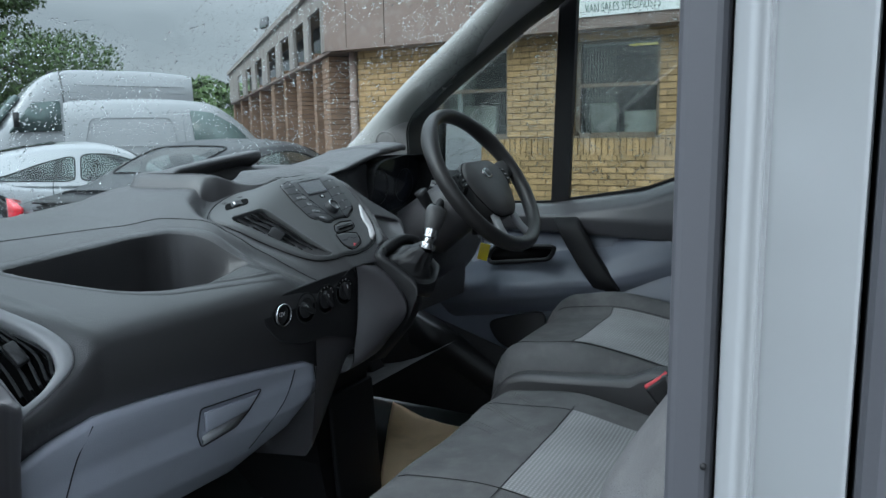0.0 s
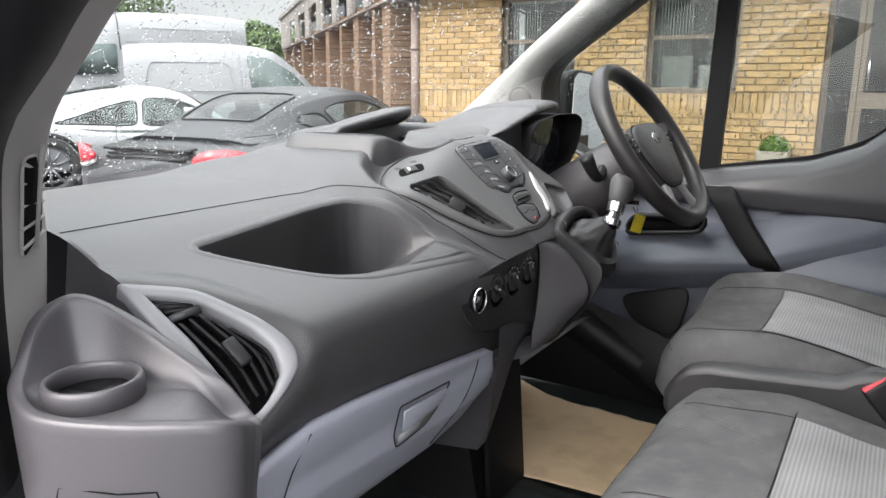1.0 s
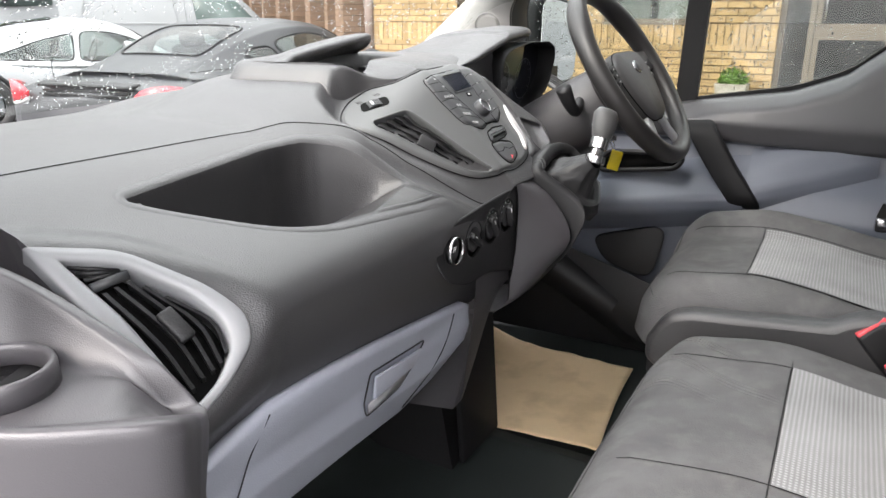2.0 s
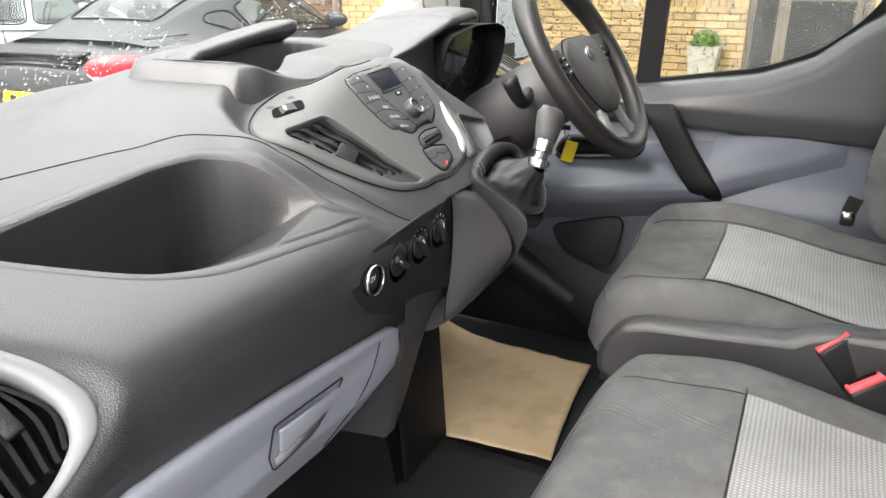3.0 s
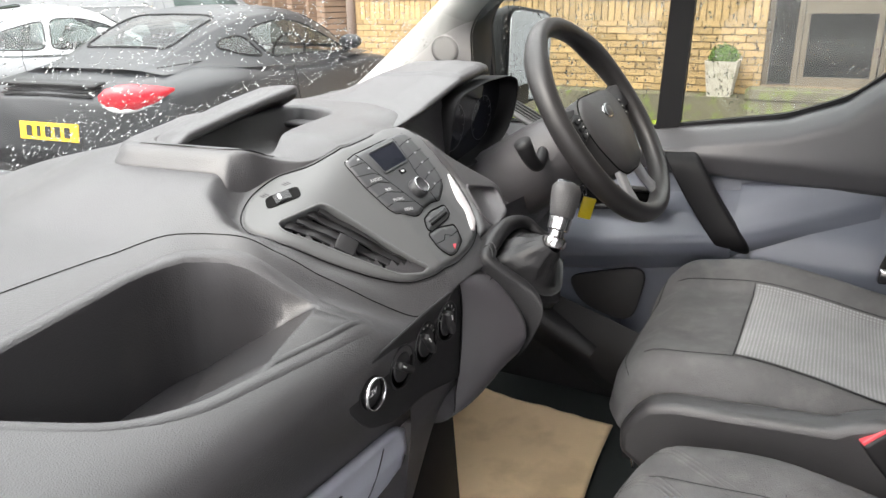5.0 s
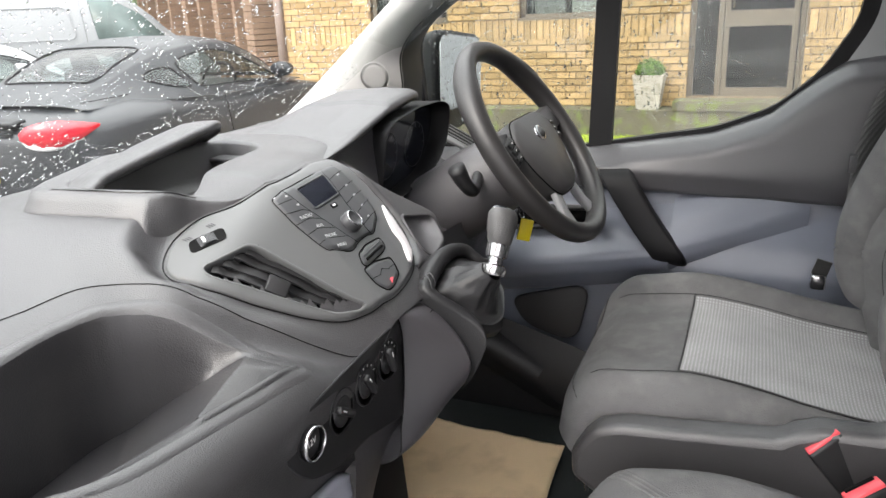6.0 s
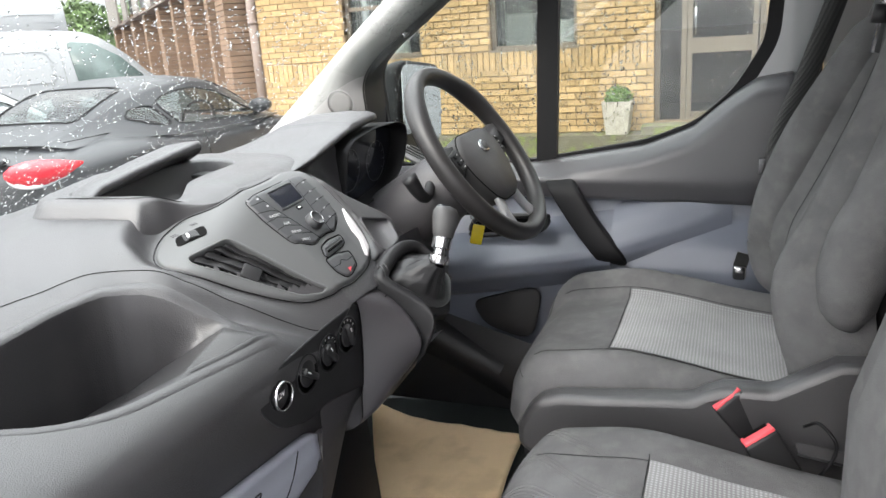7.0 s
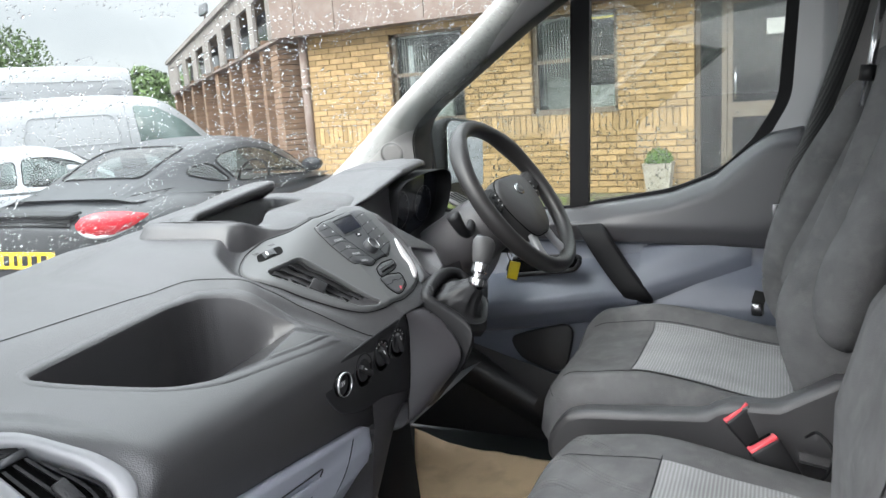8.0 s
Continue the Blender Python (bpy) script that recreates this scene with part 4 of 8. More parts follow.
sock, m = dial(-0.185, 1.146, 0.0155, M_CHROME, "power_socket", "chrome-ringed power socket lid")
child_part(plate, "socket_ring", spun([(0.0172, 0.001), (0.0172, 0.0075), (0.0160, 0.0085), (0.0152, 0.0075), (0.0152, 0.002)], m, 32, closed=True), M_CHROME, "chrome ring")
for (y, z), turn in zip(((-0.123, 1.143), (-0.071, 1.147), (-0.021, 1.151)), (55, 35, 20)):
    m = Matrix.Translation((CTRL_X + 0.004, y, z)) @ turn_x
    child_part(plate, "dial_well", spun([(0.0245, 0.0), (0.0240, 0.0016), (0.0225, 0.0016), (0.0218, -0.0010), (0.0001, -0.0010)], m, 40), M_BLACK, "round dial well")
    child_part(plate, "heater_dial", spun([(0.0165, -0.001), (0.0160, 0.001), (0.0145, 0.0018), (0.001, 0.0018)], m, 36), M_SLAT, "dark round heater dial")
    gm_ = Matrix.Translation((CTRL_X + 0.0085, y, z)) @ Matrix.Rotation(radians(turn), 4, "X")
    soften(child_part(plate, "dial_grip", box((0.008, 0.0085, 0.032), (0, 0, 0), gm_), M_SLAT, "raised grip bar"), 0.0025, 2)
    child_part(plate, "pointer", box((0.0006, 0.0016, 0.007), (0, 0, 0), gm_ @ Matrix.Translation((0.0042, 0, 0.009))), M_WHITE, "white pointer", False)
    for k in range(6):
        a = radians(25 + 26 * k)
        child_part(plate, "dial_mark", box((0.0006, 0.0026, 0.0016), (0, 0, 0), Matrix.Translation((CTRL_X + 0.0040, y + 0.0192 * math.cos(a), z + 0.0192 * math.sin(a))) @ Matrix.Rotation(a, 4, "X")), M_WHITE, "white dial mark", False)


def text(body, size, m, mat, parent, name="lettering", extrude=0.0002):
    cu = bpy.data.curves.new(name, "FONT")
    cu.body, cu.size, cu.align_x, cu.align_y, cu.extrude = body, size, "CENTER", "CENTER", extrude
    tmp = bpy.data.objects.new(name, cu)
    scene.collection.objects.link(tmp)
    bpy.context.view_layer.update()
    me = bpy.data.meshes.new_from_object(tmp.evaluated_get(bpy.context.evaluated_depsgraph_get()))
    bpy.data.objects.remove(tmp)
    me.name = name
    me.transform(m)
    me.materials.clear()
    me.materials.append(mat)
    ob = new(name, me)
    if parent:
        ob.parent = parent
    return ob


face_back = Matrix(((0, 0, 1, 0), (1, 0, 0, 0), (0, 1, 0, 0), (0, 0, 0, 1)))
text("12V", 0.009, Matrix.Translation(-dash.location) @ Matrix.Translation((CTRL_X + 0.0085, -0.185, 1.146)) @ face_back, M_WHITE, plate)

def panel_mesh():
    def h(x, y, inn):
        return on_panel(x, y, 0.0055 - 0.0055 * (1 - smoothstep(0.0, 0.003, inn)))
    return filled([tuple(p) for p in pan_ring], 0.0024, h, hole=grow(vent_poly, 0.001))


panel = into(dash, "centre_panel", panel_mesh(), M_SILVER, "satin grey centre panel")
child_part(panel, "panel_gap", tube([on_panel(x, y, 0.0030) for x, y in grow([tuple(p) for p in pan_ring], 0.0008)], 0.0007, 6, closed=True), M_VOID, "dark gap round the panel")
bezel = [[on_panel(x, y, off) for x, y in grow(vent_poly, d)] for d, off in ((0.0022, 0.0056), (0.0015, 0.0062), (0.0007, 0.0061), (0.0, 0.0050), (-0.0005, 0.002), (-0.0008, -0.022))]
child_part(panel, "vent_bezel", loft(bezel, caps=False), M_SILVER, "raised edge of the centre vent")
# black sheet behind the slats paints the shade of the duct
child_part(panel, "shade_black", slab([on_panel(x, y, -0.022) for x, y in grow(vent_poly, 0.004)], (0, 0, -0.004)), M_VOID, "black sheet standing in for the shade in the vent", False)
pan_n = Vector((1.07, -0.5, 1.0)).normalized()
SLATS = [((-0.575, -0.119), (-0.492, -0.062)), ((-0.570, -0.106), (-0.480, -0.046)), ((-0.566, -0.092), (-0.470, -0.031)), ((-0.560, -0.080), (-0.466, -0.021))]
for a, b in SLATS:
    run = (on_panel(*b) - on_panel(*a)).normalized()
    back_dir = pan_n.cross(run).normalized()
    back_dir = back_dir if back_dir.z > 0 else -back_dir
    loops = []
    for t in range(29):
        q = t / 28
        dip = 0.0030 * smoothstep(0.05, 0.13, q) * smoothstep(0.30, 0.20, q) + 0.0022 * smoothstep(0.58, 0.62, q) * smoothstep(0.78, 0.74, q)
        p = on_panel(a[0] + (b[0] - a[0]) * q, a[1] + (b[1] - a[1]) * q, 0.0025 - dip - 0.002 * q)
        loops.append([p, p + back_dir * 0.0120 - pan_n * 0.0058, p + back_dir * 0.0120 - pan_n * 0.0085, p - pan_n * 0.0030])
    keep_sharp(child_part(panel, "vent_slat", loft(loops), M_SLAT, "dark grey vent slat"))
tabp = on_panel(-0.5265, -0.0790, 0.0030)
tab_e = Vector((0.085, 0.058, -0.065)).normalized()
tab_m = Matrix((tab_e, pan_n.cross(tab_e).normalized(), pan_n)).transposed().to_4x4()
soften(child_part(panel, "vent_tab", box((0.024, 0.020, 0.006), (0, 0, 0), Matrix.Translation(tabp) @ tab_m), M_SLAT, "dark grey vent tab"), 0.0015)
tw_n = panel_normal(-0.5975, -0.0915)
tw_e = (on_panel(-0.5875, -0.0759) - on_panel(-0.6086, -0.1039)).normalized()
tw_s = tw_n.cross(tw_e).normalized()
tw_e = tw_s.cross(tw_n).normalized()
tw_c = on_panel(-0.5978, -0.0908, 0.0052)
tw_m = Matrix((tw_e, tw_s, tw_n)).transposed().to_4x4()
child_part(panel, "wheel_slot", slab([tw_c + tw_m.to_3x3() @ Vector((p.x, p.y, 0.0003)) for p in rounded([Vector(q) for q in ((-0.0215, -0.0090), (0.0190, -0.0100), (0.0215, 0.0085), (-0.0175, 0.0095))], 0.007, 5)], tw_n * 0.0008), M_VOID, "dark slot of the thumbwheel", False)
wheel_bm = bmesh.new()
for i in range(40):
    a0, a1 = -1.15 + 2.3 * i / 40, -1.15 + 2.3 * (i + 0.55) / 40
    loft([[tw_c + tw_m.to_3x3() @ Vector((0.0185 * math.sin(a), w, 0.020 * math.cos(a) - 0.0160)) for w in (-0.0068, -0.0045, 0.0045, 0.0068)] for a in (a0, a1)], bm=wheel_bm, caps=False, closed=False)
thick(child_part(panel, "thumbwheel", wheel_bm, M_RADIO, "ridged vent thumbwheel", False), 0.004, -1)
loft([[tw_c + tw_m.to_3x3() @ Vector((0.0180 * math.sin(a), w, 0.0192 * math.cos(a) - 0.0160)) for w in (-0.0066, 0.0066)] for a in [-1.2 + 2.4 * k / 16 for k in range(17)]], bm=(drum_bm := bmesh.new()), caps=False, closed=False)
child_part(panel, "wheel_drum", drum_bm, M_SLAT, "dark wheel drum")
child_part(panel, "wheel_mark", box((0.003, 0.008, 0.0012), (0, 0, 0), Matrix.Translation(tw_c + tw_n * 0.0038 - tw_e * 0.003) @ tw_m), M_WHITE, "white mark", False)
for mx, my in ((-0.6059, -0.0732), (-0.6183, -0.0967)):
    for w in range(3):
        child_part(panel, "panel_mark", box((0.0009, 0.006, 0.0004), (0, 0, 0), Matrix.Translation(on_panel(mx, my, 0.0058) + tw_e * 0.0028 * (w - 1)) @ tw_m @ Matrix.Rotation(0.5, 4, "Z")), M_SLAT, "grey air mark", False)

# radio: key field with fine gaps between flush keys, display, volume knob
FIELD = [(-0.5688, -0.0161), (-0.5662, -0.0011), (-0.5699, 0.0592), (-0.5748, 0.1243), (-0.5669, 0.1260), (-0.5411, 0.1262), (-0.5201, 0.1229), (-0.5106, 0.1127), (-0.4990, 0.0823), (-0.5011, 0.0668), (-0.4998, 0.0419), (-0.4963, 0.0280), (-0.4973, 0.0157), (-0.5079, -0.0064), (-0.5170, -0.0105), (-0.5432, -0.0174), (-0.5618, -0.0180)]
field_ring = [tuple(p) for p in rounded([Vector(q) for q in FIELD], 0.006, 3)]
pan_face = Vector((1.07, 0, 1)).normalized()


def raised(poly, top, step=0.0022, soft=0.0015):
    """A low plate on the panel: its rim rolls down to the surface."""
    return filled([tuple(q) for q in poly], step, lambda x, y, inn: on_panel(x, y, top - 0.004 * (1 - smoothstep(0.0, soft, inn))))


def groove(points, r=0.00042, off=0.0080):
    """A fine dark joint over the panel."""
    pts = []
    for a, b in zip(points, points[1:]):
        pts += [on_panel(a[0] + (b[0] - a[0]) * k / 6, a[1] + (b[1] - a[1]) * k / 6, off) for k in range(6)]
    return tube(pts + [on_panel(*points[-1], off)], r, 5)


child_part(panel, "radio_field", raised(field_ring, 0.0080), M_KEY, "grey radio key field")
child_part(panel, "field_edge", tube([on_panel(x, y, 0.0058) for x, y in field_ring], 0.0006, 6, closed=True), M_VOID, "dark gap round the key field")
KEY_GAPS = [((-0.5651, -0.0009), (-0.5480, 0.0040), (-0.5075, 0.0344), (-0.5000, 0.0400)), ((-0.5612, -0.0165), (-0.5545, 0.0020)), ((-0.5525, -0.0189), (-0.5400, 0.0100)), ((-0.5402, -0.0165), (-0.5305, 0.0172)), ((-0.5286, -0.0138), (-0.5190, 0.0258)), ((-0.5170, -0.0110), (-0.5082, 0.0338)), ((-0.5690, 0.0870), (-0.5307, 0.0766), (-0.5000, 0.0733)), ((-0.5575, 0.0846), (-0.5646, 0.1251)), ((-0.5448, 0.0805), (-0.5512, 0.1259)), ((-0.5326, 0.0775), (-0.5400, 0.1262)), ((-0.5200, 0.0755), (-0.5296, 0.1242)), ((-0.5098, 0.0745), (-0.5168, 0.1190))]
for gap in KEY_GAPS:
    child_part(panel, "key_gap", groove(gap), M_VOID)
DISP = [(-0.5596, 0.0165), (-0.5631, 0.0806), (-0.5442, 0.0766), (-0.5414, 0.0199)]
disp_n = (on_panel(*DISP[1]) - on_panel(*DISP[0])).cross(on_panel(*DISP[3]) - on_panel(*DISP[0])).normalized()
disp_n = disp_n if disp_n.z > 0 else -disp_n
child_part(panel, "display", slab(rounded([on_panel(x, y, 0.0078) for x, y in DISP], 0.002, 3), disp_n * 0.0012), M_SCREEN, "dark radio display", False)
child_part(panel, "display_rim", tube(rounded([on_panel(x, y, 0.0086) for x, y in grow(DISP, 0.0015)], 0.003, 3), 0.0011, 6, closed=True), M_KEY, "grey display rim")
child_part(panel, "socket_mark", box((0.006, 0.012, 0.0010), (0, 0, 0), Matrix.Translation(on_panel(-0.5358, 0.0531, 0.0082)) @ Matrix.Rotation(radians(47), 4, "Y")), M_VOID, "small dark socket", False)
child_part(panel, "socket_tongue", box((0.0025, 0.006, 0.0012), (0, 0, 0), Matrix.Translation(on_panel(-0.5362, 0.0531, 0.0085)) @ Matrix.Rotation(radians(47), 4, "Y")), M_WHITE, "pale socket tongue", False)
kn = on_panel(-0.5165, 0.0530, 0.0075)
km = Matrix.Translation(kn) @ pan_face.to_track_quat("Z", "Y").to_matrix().to_4x4()
knob_bm = loft([[km @ Vector((r * (1 + g * (k % 2)) * math.cos(2 * math.pi * k / 72), r * (1 + g * (k % 2)) * math.sin(2 * math.pi * k / 72), h)) for k in range(72)] for r, h, g in ((0.0132, 0.0, 0), (0.0130, 0.002, 0.0), (0.0126, 0.003, 0.045), (0.0120, 0.0095, 0.045), (0.0112, 0.0112, 0.0), (0.0090, 0.0118, 0.0), (0.0086, 0.0106, 0.0), (0.002, 0.0112, 0.0))])
child_part(panel, "volume_knob", knob_bm, M_RADIO, "ridged volume knob")
child_part(panel, "knob_ring", spun([(0.0112, 0.0111), (0.0112, 0.0121), (0.0102, 0.0124), (0.0092, 0.0118)], km, 36, closed=True), M_CHROME, "fine bright knob ring")
for x, y, word in ((-0.5634, -0.0075, "bar"), (-0.5520, -0.0048, "bar"), (-0.5382, -0.0010, "RADIO"), (-0.5264, 0.0045, "AUX"), (-0.5155, 0.0085, "PHONE"), (-0.5046, 0.0130, "MENU")):
    en = panel_normal(x, y)
    ex = Vector((0.25, 1, 0))
    ex = (ex - en * ex.dot(en)).normalized()
    mm = Matrix((ex, en.cross(ex), en)).transposed().to_4x4()
    c = on_panel(x, y, 0.0082)
    if word == "bar":
        for q in (-0.004, 0.004):
            child_part(panel, "key_mark", box((0.0028, 0.0022, 0.0004), (q, 0, 0), Matrix.Translation(c) @ mm @ Matrix.Translation((q, 0, 0))), M_PRINT, "pale key mark", False)
    else:
        text(word, 0.0058, Matrix.Translation(-dash.location) @ Matrix.Translation(c) @ mm, M_PRINT, panel)
for x, y in ((-0.5600, 0.1080), (-0.5480, 0.1050), (-0.5370, 0.1035), (-0.5255, 0.1010), (-0.5145, 0.0960)):
    en = panel_normal(x, y)
    mm = Matrix((en.cross(Vector((-0.25, 1, 0))).normalized(), Vector((-0.25, 1, 0)).normalized(), en)).transposed().to_4x4()
    child_part(panel, "key_mark", box((0.0020, 0.0080, 0.0004), (0, 0, 0), Matrix.Translation(on_panel(x, y, 0.0082)) @ mm), M_PRINT, "pale key mark", False)
SLOTP = [(-0.4915, 0.0279), (-0.4951, 0.0515), (-0.4943, 0.0850), (-0.4853, 0.0833), (-0.4820, 0.0703), (-0.4794, 0.0255), (-0.4825, 0.0203)]
slot_ring2 = [tuple(p) for p in rounded([Vector(q) for q in SLOTP], 0.005, 4)]
child_part(panel, "card_slot", raised(slot_ring2, 0.0072), M_KEY, "grey key slot surround")
child_part(panel, "slot_edge", tube([on_panel(x, y, 0.0058) for x, y in slot_ring2], 0.0009, 6, closed=True), M_VOID, "dark gap round the slot")
child_part(panel, "slot_mouth", tube([on_panel(-0.4843, 0.0310, 0.0068), on_panel(-0.4870, 0.0745, 0.0068)], 0.0019, 8), M_VOID, "dark slot mouth")
child_part(panel, "slot_lip", tube([on_panel(-0.4880, 0.0310, 0.0072), on_panel(-0.4907, 0.0745, 0.0072)], 0.0010, 8), M_KEY, "grey slot lip")
HAZ = [(-0.4792, 0.0150), (-0.4799, 0.0413), (-0.4754, 0.0737), (-0.4697, 0.0724), (-0.4599, 0.0662), (-0.4542, 0.0408), (-0.4542, 0.0251), (-0.4641, 0.0150)]
haz_ring = [tuple(p) for p in rounded([Vector(q) for q in HAZ], 0.005, 4)]
child_part(panel, "hazard_switch", raised(haz_ring, 0.0070), M_KEY, "grey hazard switch")
child_part(panel, "switch_edge", tube([on_panel(x, y, 0.0058) for x, y in haz_ring], 0.0009, 6, closed=True), M_VOID, "dark gap round the switch")
child_part(panel, "key_gap", groove(((-0.4690, 0.0150), (-0.4680, 0.0330), (-0.4715, 0.0420), (-0.4680, 0.0530), (-0.4690, 0.0724)), off=0.0070), M_VOID)
child_part(panel, "hazard_mark", slab([on_panel(p[0], p[1], 0.0071) for p in ((-0.4615, 0.0420), (-0.4570, 0.0395), (-0.4605, 0.0490))], pan_face * 0.0004), M_RED, "red hazard triangle", False)

# top storage hood: a plinth, a plate with a sunk tray, a shell over its front
CAV = [(-0.765, -0.108), (-0.728, -0.106), (-0.680, -0.100), (-0.648, -0.089), (-0.637, -0.066), (-0.645, -0.038), (-0.670, 0.010), (-0.682, 0.0586), (-0.690, 0.109), (-0.697, 0.148), (-0.735, 0.178), (-0.80, 0.19), (-0.815, 0.0), (-0.79, -0.09)]
cav_poly = [tuple(p) for p in rounded([Vector(p) for p in CAV], 0.02, 4)]
HC = Vector((-0.725, 0.045))


def by_angle(poly, n):
    """Where rays from the middle meet the outline."""
    out = []
    for k in range(n):
        a = 2 * math.pi * k / n
        d = Vector((math.cos(a), math.sin(a)))
        best = 0.0
        for i in range(len(poly)):
            p, q = Vector(poly[i]) - HC, Vector(poly[(i + 1) % len(poly)]) - HC
            e = q - p
            det = d.x * -e.y + d.y * e.x
            if abs(det) < 1e-9:
                continue
            r = (p.x * -e.y + p.y * e.x) / det
            t = (d.x * p.y - d.y * p.x) / det
            if r > 0 and -1e-6 <= t <= 1 + 1e-6:
                best = max(best, r)
        out.append(HC + d * best)
    return out


NH = 300
outer_ring, inner_ring = by_angle(hood_poly, NH), by_angle(cav_poly, NH)


def hood_ring(t, drop=0.0, inward=0.0):
    out = []
    for p, q in zip(outer_ring, inner_ring):
        c = p.lerp(q, t)
        if inward:
            c = c + (HC - c).normalized() * inward
        out.append(Vector((c.x, c.y, plate_top(c.x, c.y) - drop)))
    return out


def skirt(f):
    """A ring of the plinth's slanted side: f runs from its top edge (0) to the pad that it stands on (1)."""
    ring = []
    for p in outer_ring:
        gap = max(0.0, inside(PANEL, p.x, p.y))
        at_panel = smoothstep(0.03, 0.006, gap) * smoothstep(-0.085, -0.015, p.y)
        d = (p - HC).normalized()
        top = plate_top(p.x, p.y)
        c = p + d * 0.013
        deep = min(0.06, max(0.008, top - pad_top(c.x, c.y))) if p.y < 0.02 else 0.0245
        out = min(0.58 * deep, max(0.003, gap - 0.003)) * (1 - at_panel)
        c = p + d * out * min(f, 1.05)
        ring.append(Vector((c.x, c.y, top - deep * f * (1 - 0.8 * at_panel))))
    return ring


hood_loops = [skirt(2.0), skirt(1.0), skirt(0.90), skirt(0.5), skirt(0.16), hood_ring(0.0, 0.002, 0.002), hood_ring(0.0, 0.0, 0.006)] + [hood_ring(t) for t in (0.25, 0.5, 0.7, 0.85, 0.95)]
hood_loops += [hood_ring(1.0, 0.001), hood_ring(1.0, 0.005, 0.004), hood_ring(1.0, 0.040, 0.012), hood_ring(1.0, 0.056, 0.020), hood_ring(1.0, 0.060, 0.034), hood_ring(1.0, 0.060, 0.05)]
into(dash, "top_tray", loft(hood_loops), M_PAD, "charcoal top tray with hooded opening")


def lip_ring(y, shrink=0.0):
    """A closed section of the hood over the tray: low at its near end, thick and high at the far end."""
    top = lerp([(-0.125, 1.345), (-0.108, 1.351), (-0.08, 1.359), (0.0, 1.368), (0.08, 1.377), (0.155, 1.384), (0.172, 1.381)], y)
    lx = lerp([(-0.125, -0.745), (-0.108, -0.730), (-0.08, -0.740), (0.0, -0.752), (0.08, -0.760), (0.155, -0.769), (0.172, -0.776)], y)
    wide = lerp([(-0.125, 0.070), (-0.06, 0.100), (0.05, 0.125), (0.172, 0.130)], y)
    deep = lerp([(-0.125, 0.006), (-0.05, 0.016), (0.05, 0.024), (0.172, 0.030)], y)
    top -= shrink
    pts = [(-1.0, 1.322), (-0.80, 1.322 + (top - 1.322) * 0.50), (-0.50, top - 0.006), (-0.22, top - 0.001), (-0.05, top), (-0.012, top - 0.0015), (0.0, top - 0.005), (-0.004, top - 0.010), (-0.05, top - 0.0135), (-0.25, top - 0.0145 - deep * 0.4), (-0.50, top - 0.015 - deep), (-0.62, 1.318)]
    return [Vector((lx + wide * px - shrink, y, pz)) for px, pz in pts]


hood_ys = [-0.112 + 0.277 * k / 50 for k in range(51)]
into(dash, "tray_hood", loft([lip_ring(y) for y in hood_ys] + [lip_ring(0.1685, 0.0012), lip_ring(0.171, 0.004), lip_ring(0.172, 0.009)]), M_PAD, "thick curved hood over the top tray")

# instrument binnacle: brow, side cheek, cluster in its black visor
def brow(u, v):
    y = 0.158 + 0.322 * u
    edge_x = lerp([(0, -0.602), (0.9, -0.600), (0.97, -0.604), (1, -0.612)], u)
    edge_z = lerp([(0, 1.3305), (0.24, 1.341), (0.42, 1.355), (0.61, 1.369), (0.9, 1.3785), (1, 1.377)], u)
    rise = lerp([(0, 0.006), (0.3, 0.013), (0.62, 0.013), (0.63, 0.017), (1, 0.017)], u)
    xs = lerp([(0.0, -0.46), (0.25, -0.30), (0.5, -0.17), (0.75, -0.06), (0.86, -0.014), (0.92, -0.003), (0.96, 0.0), (1.0, -0.004)], v)
    zs = lerp([(0.0, 1.300), (0.25, 1.330), (0.5, edge_z + rise - 0.010), (0.75, edge_z + rise), (0.86, edge_z + rise - 0.002), (0.92, edge_z + rise * 0.6), (0.96, edge_z + 0.003), (1.0, edge_z - 0.003)], v)
    return Vector((edge_x + xs, y + 0.40 * max(0.0, -xs - 0.05) * u, zs))


bw = into(dash, "cluster_brow", sheet(brow, 60, 60), M_PAD, "charcoal hood over the instruments")
thick(bw, 0.006, -1)
into(dash, "cluster_cheek", sheet(lambda u, v: Vector((-0.606, 0.160, 1.326)).lerp(Vector((-0.545, 0.205, 1.288)), v).lerp(Vector((-0.622, 0.330, 1.350)).lerp(Vector((-0.604, 0.322, 1.238)), v), u) + Vector((-0.018, 0.004, 0)) * math.sin(math.pi * u), 20, 12), M_PADLOW, "charcoal cheek beside the instruments")
VIS = [(0.327, 1.340), (0.352, 1.354), (0.444, 1.365), (0.541, 1.364), (0.578, 1.352), (0.582, 1.325), (0.572, 1.289), (0.548, 1.262), (0.500, 1.239), (0.403, 1.226), (0.330, 1.232), (0.314, 1.250)]
vis_ring = rounded([Vector((0, y, z)) for y, z in VIS], 0.014, 4)
vis_c = Vector((0, 0.447, 1.295))


def vis_loop(s, x):
    return [Vector((x + 0.10 * (p.z - 1.295), vis_c.y + (p.y - vis_c.y) * s, vis_c.z + (p.z - vis_c.z) * s)) for p in vis_ring]


